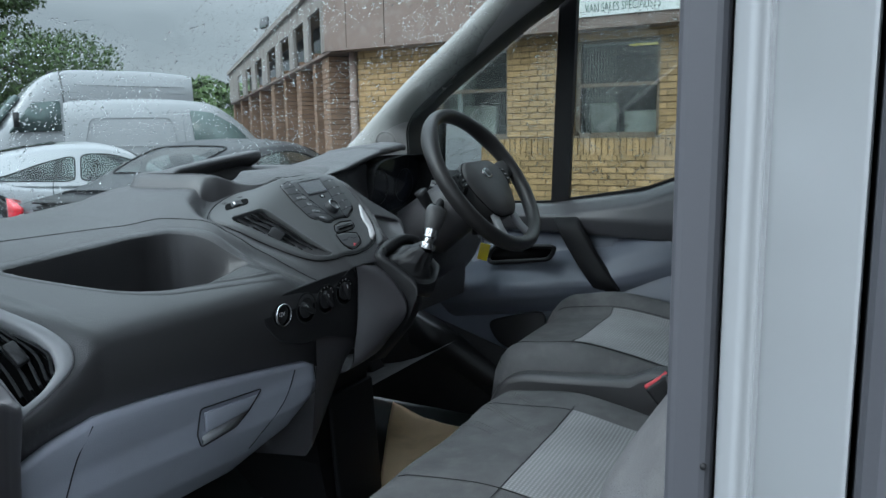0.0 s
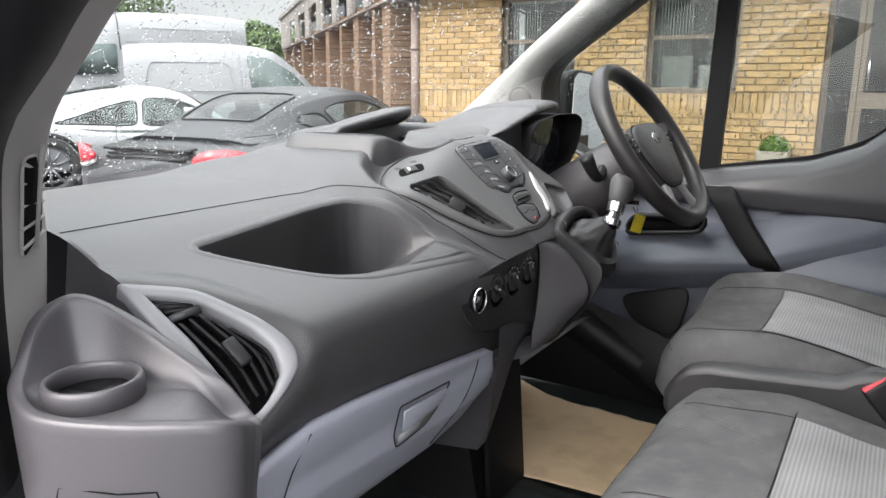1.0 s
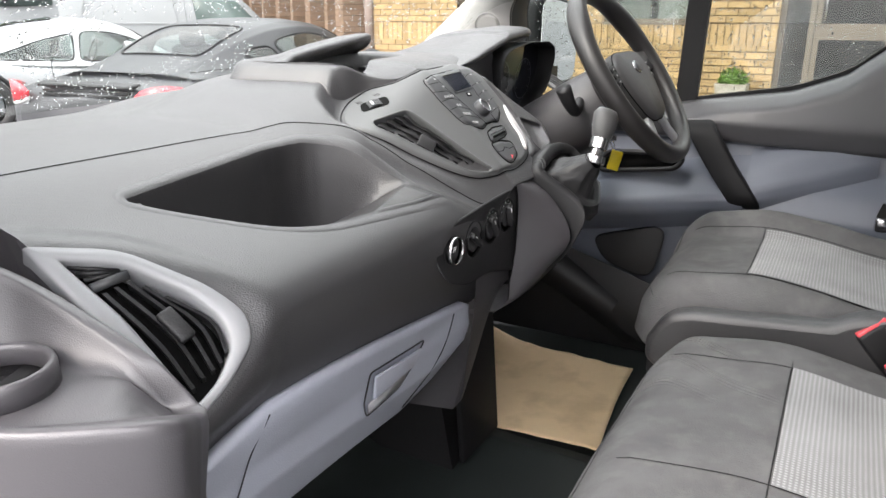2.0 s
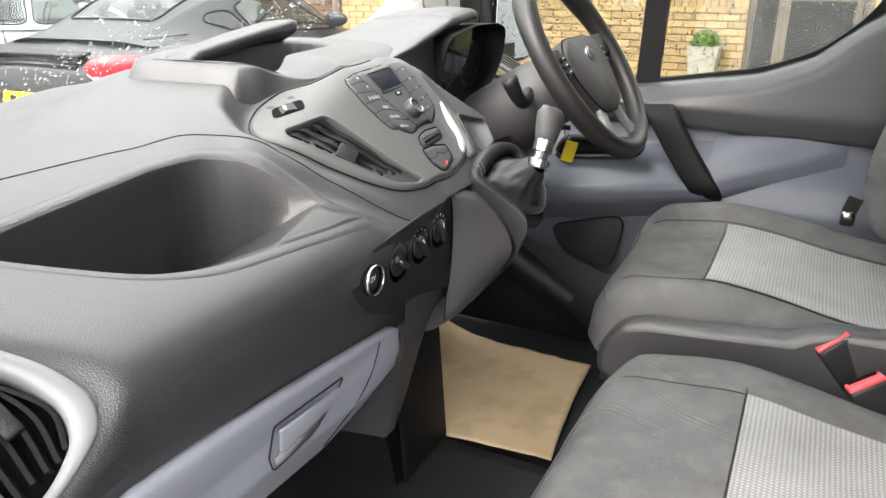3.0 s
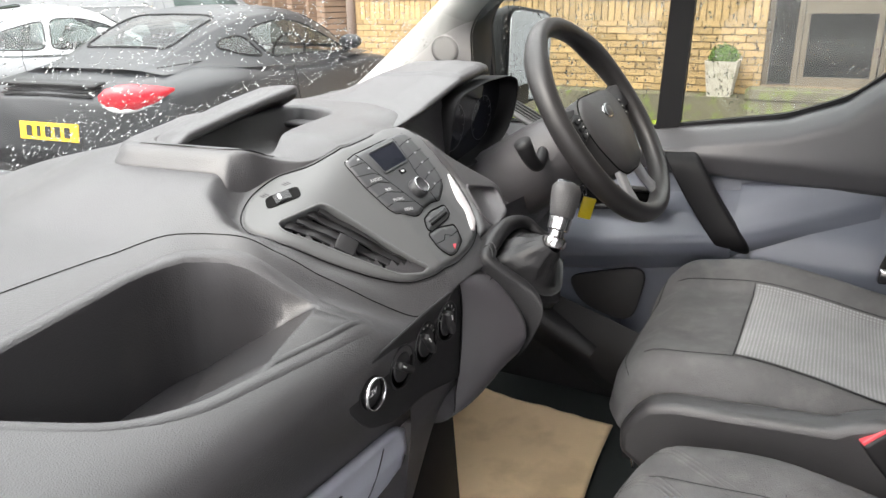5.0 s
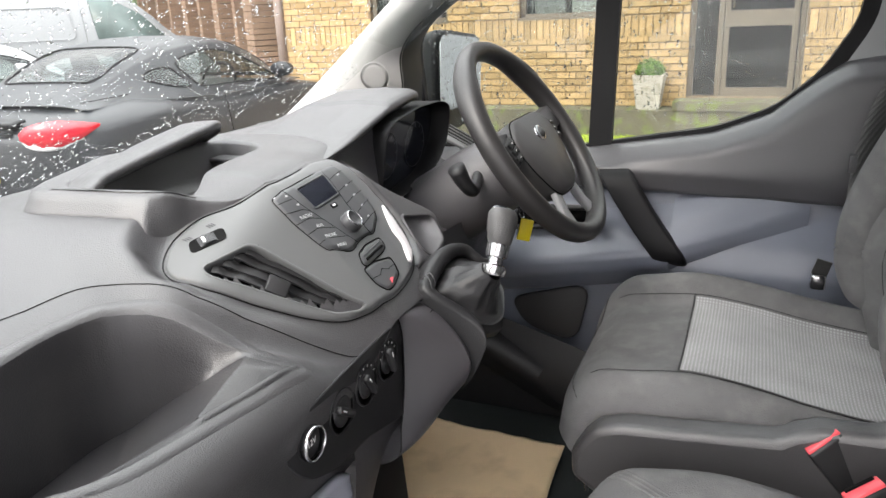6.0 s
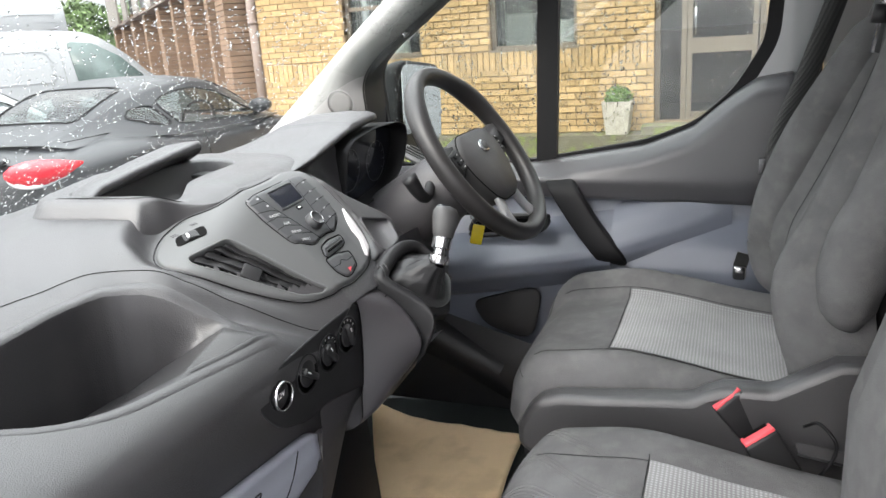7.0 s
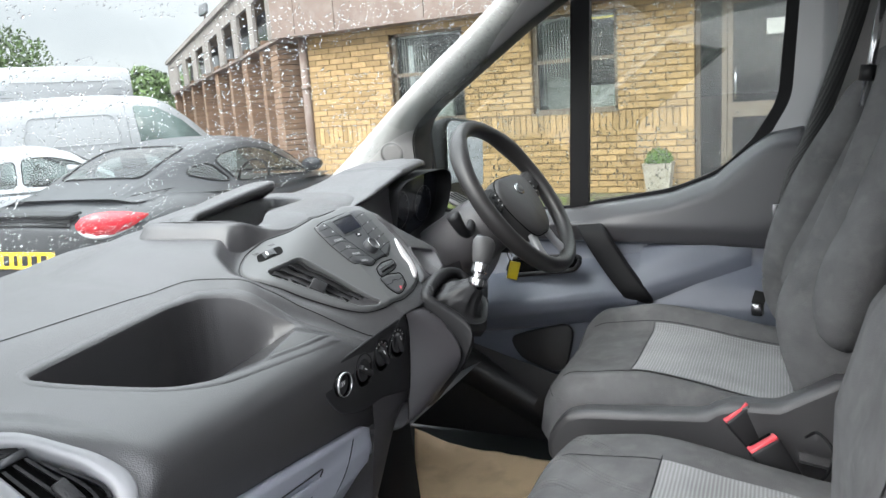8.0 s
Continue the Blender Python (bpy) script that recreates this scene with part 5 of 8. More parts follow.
into(dash, "cluster_visor", loft([vis_loop(0.97, -0.700), vis_loop(1.0, -0.640), vis_loop(1.012, -0.602), vis_loop(1.004, -0.598), vis_loop(0.988, -0.600), vis_loop(0.975, -0.628), vis_loop(0.97, -0.632)], caps=False), M_RUBBER, "black cluster visor")
clu = into(dash, "instrument_display", slab(vis_loop(0.972, -0.634), (-0.004, 0, 0)), M_SCREEN, "dark glossy instrument cluster", False)
for cy in (0.392, 0.502):
    gauge_m = Matrix.Translation((-0.6325, cy, 1.292)) @ Vector((1, 0, -0.10)).to_track_quat("Z", "Y").to_matrix().to_4x4()
    child_part(clu, "gauge_ring", spun([(0.040, 0.0), (0.040, 0.0006), (0.0392, 0.0006), (0.0392, 0.0)], gauge_m, 40, closed=True), M_RADIO, "grey gauge ring")
    for k in range(9):
        a = radians(-30 + 30 * k)
        child_part(clu, "gauge_mark", box((0.006, 0.0012, 0.0006), (0, 0, 0), gauge_m @ Matrix.Rotation(a, 4, "Z") @ Matrix.Translation((0.034, 0, 0.0005))), M_KEY, "grey gauge mark", False)
into(dash, "cluster_shelf", sheet(lambda u, v: Vector((-0.66 + 0.13 * v, 0.24 + 0.44 * u, 1.232 - 0.062 * v)), 8, 8), M_PADLOW, "dark shelf under the instruments")
# moulded shoulder beside the centre panel with an oddments tray, and a bright strip
SHELF = [(-0.5990, 0.1600), (-0.5570, 0.1800), (-0.5412, 0.2030), (-0.5140, 0.2600), (-0.5000, 0.2763), (-0.4841, 0.2642), (-0.4670, 0.2381), (-0.4500, 0.1600), (-0.4530, 0.1120), (-0.4660, 0.1280), (-0.4900, 0.1540), (-0.5140, 0.1640), (-0.5335, 0.1645), (-0.5600, 0.1600)]
ODD = [(-0.5060, 0.1720), (-0.4980, 0.2520), (-0.4720, 0.2300), (-0.4590, 0.1660), (-0.4670, 0.1520)]
odd_ring = [tuple(p) for p in rounded([Vector(q) for q in ODD], 0.010, 4)]
into(dash, "side_shoulder", filled([tuple(p) for p in rounded([Vector(q) for q in SHELF], 0.008, 3)], 0.0028, lambda x, y, inn: on_panel(x, y, 0.006 - 0.014 * (1 - smoothstep(0.0, 0.008, inn))), hole=grow(odd_ring, 0.001)), M_PAD, "charcoal shoulder beside the radio")
into(dash, "oddments_tray", loft([[on_panel(x, y, off) for x, y in grow(odd_ring, d)] for d, off in ((0.004, 0.004), (0.002, 0.0075), (0.0, 0.0070), (-0.002, 0.002), (-0.004, -0.014), (-0.012, -0.016), (-0.02, -0.016))]), M_PADLOW, "dark oddments tray")
into(dash, "tray_divider", box((0.004, 0.030, 0.010), (0, 0, 0), Matrix.Translation(on_panel(-0.476, 0.198, -0.006)) @ Matrix.Rotation(radians(47), 4, "Y")), M_BLACK, "black tray divider", False)
STRIP = [(-0.5250, 0.1510), (-0.5058, 0.1290), (-0.4943, 0.1200), (-0.4820, 0.1187), (-0.4631, 0.0966), (-0.4606, 0.1039), (-0.4681, 0.1235), (-0.4835, 0.1369), (-0.5041, 0.1460)]
into(dash, "silver_strip", raised([tuple(p) for p in rounded([Vector(q) for q in STRIP], 0.003, 3)], 0.0085, 0.0018), M_LENS, "bright silver strip")
dv = into(dash, "driver_vent", slab([Vector(p) for p in rounded([(-0.70, 0.70, 1.285), (-0.60, 0.70, 1.235), (-0.60, 0.80, 1.225), (-0.70, 0.80, 1.275)], 0.015, 4)], (0.004, 0, 0.008)), M_SILVER, "satin grey driver side vent")
for k in range(4):
    child_part(dv, "vent_slat", box((0.07, 0.006, 0.006), (-0.645, 0.722 + 0.018 * k, 1.265), Matrix.Rotation(radians(27), 4, "Y")), M_BLACK, "black vent slat", False)

# near end: cup holder pod and side vent
vf = [[p - LV_N * 0.02 for p in lvo], [p + LV_N * 0.002 for p in lvo], [p.lerp(q, 0.12) + LV_N * 0.006 for p, q in zip(lvo, lvi)], [p.lerp(q, 0.85) + LV_N * 0.006 for p, q in zip(lvo, lvi)], [q + LV_N * 0.002 for q in lvi], [q - LV_N * 0.03 for q in lvi]]
# frame in the lightened trim, for the light that falls on it
side_vent = into(dash, "side_vent", loft(vf, caps=False), M_FRAME, "satin grey side vent frame")
# the side vent's inner shade is a black sheet too
child_part(side_vent, "shade_black", slab([q - LV_N * 0.022 for q in lvi], -LV_N * 0.004), M_VOID, "black sheet standing in for the shade in the vent", False)
VT = [(-0.5151, -0.585, 1.2089), (-0.513, -0.5759, 1.2111), (-0.5108, -0.5666, 1.2133), (-0.5023, -0.5597, 1.2085), (-0.489, -0.5513, 1.1998)]
VB = [(-0.4415, -0.5755, 1.1437), (-0.4411, -0.5654, 1.1481), (-0.4397, -0.5562, 1.151), (-0.4389, -0.5483, 1.1539), (-0.4403, -0.5409, 1.1587)]
for k, (a, b) in enumerate(zip(VT, VB)):
    a, b = Vector(a), Vector(b)
    mid = a.lerp(b, 0.55) + Vector((0.001, 0.004 + 0.002 * k, 0.001))
    loops = [[p - LV_N * 0.016 + Vector((0, 0.004, 0)), p + LV_N * 0.0015 + Vector((0, -0.0015, 0)), p + LV_N * 0.0015 + Vector((0, 0.0022, 0)), p - LV_N * 0.016 + Vector((0, 0.007, 0))] for p in spline([a, mid, b], 14)]
    keep_sharp(child_part(side_vent, "vent_slat", loft(loops), M_LEATHER, "black vent slat"))
tab_d = (Vector(VB[1]) - Vector(VT[1])).normalized()
tab_r = Matrix((tab_d, LV_N.cross(tab_d).normalized(), LV_N)).transposed().to_4x4()
soften(child_part(side_vent, "vent_tab", box((0.030, 0.014, 0.009), (0, 0, 0), Matrix.Translation(Vector((-0.4729, -0.5584, 1.1813)) + LV_N * 0.002) @ tab_r), M_LEATHER, "black vent tab"), 0.0025)
for k in range(3):
    child_part(side_vent, "demist_fin", tube([Vector((-0.5432, -0.5955, 1.2306)).lerp(Vector((-0.5241, -0.5884, 1.2158)), 0.15 + k / 3.2), Vector((-0.5195, -0.5664, 1.2217)).lerp(Vector((-0.5163, -0.566, 1.2188)), 0.15 + k / 3.2)], 0.0016, 6), M_LEATHER, "black fin")
child_part(side_vent, "fin_rib", tube([Vector((-0.5225, -0.5895, 1.2130)), Vector((-0.5140, -0.5630, 1.2180))], 0.0042, 8), M_RADIO, "dark cross rib")

# pod: a shelf with a raised cup ring, its wall rising behind
POD = [(-0.380, -0.625, 1.165), (-0.405, -0.598, 1.150), (-0.434, -0.607, 1.184), (-0.490, -0.617, 1.212), (-0.543, -0.627, 1.233), (-0.568, -0.642, 1.244), (-0.578, -0.660, 1.243), (-0.570, -0.690, 1.232), (-0.552, -0.715, 1.207), (-0.535, -0.730, 1.193), (-0.481, -0.741, 1.189), (-0.423, -0.718, 1.188), (-0.381, -0.684, 1.186), (-0.366, -0.655, 1.180)]
pod_rim = spline(POD + [POD[0]], 14 * 8)[:-1]
pod_c = Vector((-0.490, -0.682, 1.180))


def pod_loop(inward, drop, to_shelf=0.0):
    out = []
    for p in pod_rim:
        q = p.lerp(pod_c, inward)
        z = max(p.z - drop, 1.150) if inward >= 0 and drop < 0.03 else p.z - drop
        out.append(Vector((q.x, q.y, z + (1.180 - z) * to_shelf)))
    return out


def pod_low(scale, z):
    return [Vector((pod_c.x + (p.x - pod_c.x) * scale, pod_c.y + (p.y - pod_c.y) * scale, min(z, p.z - 0.03))) for p in pod_rim]


pod_loops = [pod_low(0.80, 0.80), pod_low(0.88, 0.95), pod_low(0.95, 1.09), pod_low(0.985, 1.15), pod_loop(-0.004, 0.010), pod_loop(0.0, 0.004), pod_loop(0.02, 0.0008), pod_loop(0.05, 0.0), pod_loop(0.15, 0.0005), pod_loop(0.175, 0.002), pod_loop(0.195, 0.006, 0.05), pod_loop(0.30, 0.006, 0.50), pod_loop(0.38, 0.006, 0.86), pod_loop(0.44, 0.006, 0.98), pod_loop(0.52, 0.006, 1.0), pod_loop(0.9, 0.006, 1.0)]
pod = into(dash, "cup_shelf", loft(pod_loops), M_POD, "charcoal moulded cup shelf")
cup_m = Matrix.Translation((-0.496, -0.684, 1.180))
child_part(pod, "cup_ring", spun([(0.0385, -0.004), (0.0380, 0.013), (0.0368, 0.0165), (0.0350, 0.0175), (0.0330, 0.0165), (0.0320, 0.013), (0.0312, -0.004)], cup_m, 48, closed=True), M_POD, "raised cup holder ring")
child_part(pod, "cup_well", spun([(0.0316, 0.0025), (0.001, 0.0024)], cup_m, 40), M_POD, "dark cup well")
def pod_face(t, z):
    """A place on the shelf's front face: t from its near corner to its rear corner."""
    a, b, c = (Vector(POD[k]) for k in (10, 11, 12))
    p = a.lerp(b, t * 2) if t < 0.5 else b.lerp(c, t * 2 - 1)
    k = 0.985 - 0.035 * (1.15 - z) / 0.06 if z > 1.09 else 0.95 - 0.07 * (1.09 - z) / 0.14
    q = pod_c + (p - pod_c) * (k + 0.035)
    return Vector((q.x, q.y, z))


fuse = [pod_face(0.12 + 0.62 * k / 10, 1.135) for k in range(11)] + [pod_face(0.76, 1.128), pod_face(0.78, 1.115)] + [pod_face(0.78, 1.115 - 0.013 * k) for k in range(1, 9)] + [pod_face(0.08, 1.011 + 0.013 * k) for k in range(9)] + [pod_face(0.10, 1.128)]
child_part(pod, "fuse_cover", tube(fuse, 0.0007, 5, closed=True), M_VOID, "outline of a fuse cover")

# upper pad with its openings
pad_rows = {}
NY = 330


def pad(u, v):
    y = -0.605 + 1.275 * u
    k = round(u * NY)
    if k not in pad_rows:
        pad_rows[k] = pad_row(y)
    return pad_rows[k][round(v * N_S)]


def pad_hole(u, v):
    """True where the panel, the side vent or the top tray fill an opening of the pad."""
    p = pad(round(u * NY) / NY, round(v * N_S) / N_S)
    if inside(hole_panel, p.x, p.y) < -0.012 and p.z > 1.17:
        return True
    if inside(TRAY, p.x, p.y) < 0.004 and p.z > 1.14:
        return True
    if inside(hood_poly, p.x, p.y) < -0.004 and p.z > 1.25:
        return True
    q = p - lv_mid
    return inside(hole_vent, q.dot(lv_e1), q.dot(lv_e2)) < -0.007 and abs(q.dot(LV_N)) < 0.05


hole_panel = [tuple(p) for p in pan_ring]
into(dash, "upper_pad", sheet(pad, NY, N_S, skip=pad_hole), M_PAD, "charcoal grained upper pad with open tray")

# ---- steering wheel ----
WC, WN = Vector((-0.400, 0.462, 1.312)), Vector((0.82, -0.02, 0.56)).normalized()
wheel = thing("steering_wheel", "black grained steering wheel with silver badge", "steering wheel", tuple(WC))
WX = Vector((0, 1, 0)).cross(WN).normalized()
WY = WN.cross(WX).normalized()
WM = Matrix((WY, -WX, WN)).transposed().to_4x4()
if (WM @ Vector((0, 1, 0))).z < 0:
    WM = Matrix((-WY, WX, WN)).transposed().to_4x4()
R = 0.168
ring = []
for k in range(64):
    a = 2 * math.pi * k / 64
    flat = 1.0 - 0.03 * max(0, -math.sin(a)) ** 4
    ring.append(WM @ Vector((R * math.cos(a), R * flat * math.sin(a), 0)))


def wp_(x, y, z=0.0):
    return WM @ Vector((x, y, z))


rim = bmesh.new()
loops = []
for k in range(72):
    a = 2 * math.pi * k / 72
    grip = 0.0152 + 0.0022 * (math.exp(-((math.degrees(a) - 40) / 14) ** 2) + math.exp(-((math.degrees(a) - 140) / 14) ** 2))
    c = Vector((R * math.cos(a), R * math.sin(a), 0))
    out = Vector((math.cos(a), math.sin(a), 0))
    loops.append([WM @ (c + grip * (math.cos(b) * out + 1.15 * math.sin(b) * Vector((0, 0, 1)))) for b in [2 * math.pi * q / 14 for q in range(14)]])
vs = [[rim.verts.new(p) for p in lo] for lo in loops]
for k in range(72):
    p, q = vs[k], vs[(k + 1) % 72]
    for i in range(14):
        rim.faces.new((p[i], p[(i + 1) % 14], q[(i + 1) % 14], q[i]))
part("rim", rim, M_WHEEL, wheel, "black grained rim")
HUB = [(-0.094, 0.012), (-0.066, 0.044), (0.066, 0.044), (0.094, 0.012), (0.086, -0.035), (0.048, -0.098), (-0.048, -0.098), (-0.086, -0.035)]
hub_o = [p for p in rounded([Vector(q) for q in HUB], 0.03, 5)]
hub_c = Vector((0, -0.02))
part("hub_pad", loft([[wp_(hub_c.x + (p.x - hub_c.x) * s, hub_c.y + (p.y - hub_c.y) * s, z) for p in hub_o] for s, z in ((0.88, -0.050), (0.98, -0.02), (1.0, -0.004), (0.97, 0.006), (0.90, 0.011), (0.3, 0.0145))]), M_HUB, wheel, "charcoal airbag pad")
part("pad_joint", tube([wp_(hub_c.x + (p.x - hub_c.x) * 0.99, hub_c.y + (p.y - hub_c.y) * 0.99, 0.002) for p in hub_o], 0.0012, 6, closed=True), M_VOID, wheel, "dark joint round the airbag pad")
for sx in (-1, 1):
    part("spoke", loft([[wp_(sx * x, y + h, z - 0.008), wp_(sx * x, y - h, z - 0.008), wp_(sx * x, y - h * 0.8, z + 0.006), wp_(sx * x, y + h * 0.8, z + 0.006)] for x, y, h, z in ((0.070, 0.004, 0.034, -0.010), (0.105, 0.010, 0.030, -0.012), (0.140, 0.020, 0.024, -0.006), (0.172, 0.024, 0.024, 0.0))]), M_HUB, wheel, "dark side spoke")
    soften(part("lower_spoke", loft([[wp_(sx * x - w, y, z - 0.006), wp_(sx * x + w, y, z - 0.006), wp_(sx * x + w, y, z + 0.005), wp_(sx * x - w, y, z + 0.005)] for x, y, z, w in ((0.040, -0.082, -0.004, 0.012), (0.050, -0.120, -0.006, 0.012), (0.062, -0.160, -0.002, 0.016))]), M_FRAME, wheel, "satin grey lower spoke"), 0.003)
    soften(part("button_pad", box((0.040, 0.040, 0.008), (0, 0, 0), WM @ Matrix.Translation((sx * 0.104, 0.002, -0.002)) @ Matrix.Rotation(radians(-14 * sx), 4, "Z")), M_SLAT, wheel, "dark switch pad"), 0.005, 3)
    for q in range(3):
        soften(part("wheel_button", box((0.026, 0.009, 0.004), (0, 0, 0), WM @ Matrix.Translation((sx * 0.104, 0.014 - 0.012 * q, 0.0035)) @ Matrix.Rotation(radians(-14 * sx), 4, "Z")), M_BLACK, wheel, "black wheel button"), 0.002)
        part("button_mark", box((0.006, 0.0016, 0.0004), (0, 0, 0), WM @ Matrix.Translation((sx * 0.104, 0.014 - 0.012 * q, 0.0057)) @ Matrix.Rotation(radians(-14 * sx), 4, "Z")), M_WHITE, wheel, "white switch mark", False)
part("badge", spun([(0.014, -0.002), (0.0138, 0.002), (0.011, 0.003), (0.001, 0.003)], WM @ Matrix.Translation((0, 0.006, 0.014)) @ Matrix.Diagonal((1.35, 0.95, 1, 1)), 28), M_CHROME, wheel, "plain silver oval badge")
part("badge_centre", spun([(0.0105, 0.0030), (0.0100, 0.0036), (0.001, 0.0038)], WM @ Matrix.Translation((0, 0.006, 0.014)) @ Matrix.Diagonal((1.35, 0.90, 1, 1)), 24), M_KEY, wheel, "grey oval on the badge")

column = thing("steering_column", "black plastic steering column shroud with stalks", "steering column", tuple(WC - 0.12 * WN))
cm = Matrix.Translation(-0.12 * -WN * 0) @ WM
part("shroud", loft([[WM @ Vector((sx * (0.064 if q < 6 else 0.064) * math.cos(2 * math.pi * q / 16) * s, sy * 0.060 * math.sin(2 * math.pi * q / 16) * s - 0.012, z)) for q in range(16)] for s, z, sx, sy in ((0.75, 0.085, 1, 1), (1.0, 0.070, 1, 1), (1.08, 0.0, 1, 1.05), (1.1, -0.10, 1.05, 1.1), (0.9, -0.20, 1, 1))]), M_PADLOW, column, "charcoal column shroud")
for sx, names in ((-1, "indicator_stalk"), (1, "wiper_stalk")):
    part(names, tube([WM @ Vector(p) for p in ((sx * 0.055, 0.005, 0.03), (sx * 0.10, -0.012, 0.030), (sx * 0.125, 0.0, 0.035), (sx * 0.142, 0.030, 0.045))], [0.009, 0.010, 0.011, 0.014], 12, n=14), M_BLACK, column, "black stalk")
low = thing("knee_panel", "charcoal knee panel under the steering column", "dash panel", (-0.5, 0.45, 0.9))
into(low, "panel", sheet(lambda u, v: Vector((-0.50 - 0.06 * math.sin(math.pi * u) * 0 - 0.16 * v**2 - 0.03 * abs(2 * u - 1), 0.215 + 0.52 * u, 1.185 - 0.22 * v)), 20, 14), M_PADLOW)
into(low, "ignition_barrel", spun([(0.016, 0), (0.016, 0.014), (0.012, 0.016), (0.001, 0.016)], Matrix.Translation((-0.475, 0.555, 1.19)) @ Vector((0.9, 0.3, 0.2)).to_track_quat("Z", "Y").to_matrix().to_4x4(), 20), M_BLACK, "black ignition barrel")
key = thing("key_tag", "yellow plastic tag hanging from the ignition key", "key tag", (-0.443, 0.549, 1.133))
soften(part("tag", box((0.024, 0.005, 0.040), (0, 0, 0), Matrix.Rotation(radians(24), 4, "Z") @ Matrix.Rotation(radians(14), 4, "Y")), M_YELLOW, key, "yellow tag"), 0.002)
part("key_ring", spun([(0.011, -0.0008), (0.011, 0.0008), (0.0095, 0.0008), (0.0095, -0.0008)], Matrix.Translation((-0.006, -0.002, 0.032)) @ Matrix.Rotation(radians(70), 4, "Y"), 20, closed=True), M_CHROME, key, "steel ring")
part("key_blade", box((0.030, 0.003, 0.010), (-0.015, 0.0, 0.045)), M_CHROME, key, "steel key", False)

# ---- gear lever ----
gear = thing("gear_lever", "grey leather gear knob with chrome collar and black boot", "gear lever", (-0.41, 0.18, 1.10))
pod_path = [(-0.392, 0.222, 1.186), (-0.405, 0.2093, 1.1923), (-0.4235, 0.2044, 1.2062), (-0.4348, 0.1839, 1.2113), (-0.4396, 0.1552, 1.2096), (-0.4389, 0.1227, 1.2026), (-0.4347, 0.0944, 1.1934), (-0.4258, 0.0875, 1.1853), (-0.4068, 0.0936, 1.1716), (-0.388, 0.1004, 1.1582), (-0.370, 0.1010, 1.1432), (-0.3620, 0.0960, 1.1250), (-0.372, 0.094, 1.095)]
lea_n = Vector((0.62, -0.15, 0.77)).normalized()
rim_path, rim_r = spline(pod_path, 90), [0.005, 0.006, 0.0085, 0.0105, 0.0115, 0.0120, 0.0115, 0.0105, 0.0095, 0.0085, 0.0075, 0.0065, 0.005]
rim_mid = Vector((-0.392, 0.150, 1.165))


def rim_section(k):
    """A rolled leather rim whose outer side runs down into the console."""
    p, r = rim_path[k], lerp([(i / 12, q) for i, q in enumerate(rim_r)], k / 90)
    out = p - rim_mid
    out = (out - lea_n * out.dot(lea_n)).normalized()
    ring = [p - out * r * math.cos(a) + lea_n * r * math.sin(a) for a in [radians(-55 + 12 * q) for q in range(19)]]
    return [ring[0] - lea_n * 0.030 + out * 0.004] + ring + [p + out * (r + 0.004) - lea_n * 0.012, p + out * (r + 0.006) - lea_n * 0.040]


into(gear, "surround", loft([rim_section(k) for k in range(91)], caps=False, closed=False), M_LEATHER, "stitched black leather surround")
for d in (-0.0035, 0.0035):
    seam_p = [Vector((-0.4347, 0.0944, 1.1934)) + Vector((math.cos(a) * 0.0168 * 0.55, d * 0.6 - 0.0168 * 0.83 * math.cos(a) * 0.35, math.sin(a) * 0.0168)) + Vector((0.004, d, 0)) for a in [radians(10 + 16 * k) for k in range(10)]]
    into(gear, "surround_stitching", tube(seam_p, 0.0007, 5), M_RADIO, "grey stitching")
into(gear, "boot_base", slab([Vector(p) - lea_n * 0.006 for p in pod_path[1:11]] + [Vector((-0.355, 0.150, 1.125)), Vector((-0.370, 0.205, 1.160))], -lea_n * 0.02), M_LEATHER, "black leather round the boot")
top_c = Vector((-0.3625, 0.139, 1.206))
be1 = Vector((-0.6, 0.0, 0.75)).normalized()
be2 = lea_n.cross(be1).normalized()


boot_ring = rounded([Vector(p) - lea_n * 0.004 for p in pod_path[1:10]] + [Vector((-0.358, 0.118, 1.140)), Vector((-0.352, 0.150, 1.140)), Vector((-0.368, 0.198, 1.162))], 0.015, 6)
boot_n = len(boot_ring)
boot_mid = sum(boot_ring, Vector()) / boot_n


def boot(u, v):
    k = round(v * boot_n) % boot_n
    b = boot_ring[k]
    a = math.atan2((b - boot_mid).dot(be2), (b - boot_mid).dot(be1))
    t = top_c + (be1 * math.cos(a) + be2 * math.sin(a)) * 0.0125
    q = b.lerp(t, u)
    crease = 1.3 * noise.noise(Vector((math.cos(a) * 1.6, math.sin(a) * 1.6, 1.3 * u + 4))) + 0.5 * (abs(math.sin(2.0 * a + 1.5 * u + 0.4)) - 0.6)
    small = 1.5 * noise.noise(Vector((math.cos(a) * 4, math.sin(a) * 4, 3.0 * u)))
    out = (q - boot_mid.lerp(top_c, u)).normalized()
    bell = math.sin(math.pi * u) ** 0.8
    return q - lea_n * 0.020 * bell * (1 - u) + out * (0.006 * crease + 0.0015 * small) * bell + lea_n * 0.002 * math.sin(5 * u * math.pi + 2 * math.sin(2 * a)) * bell


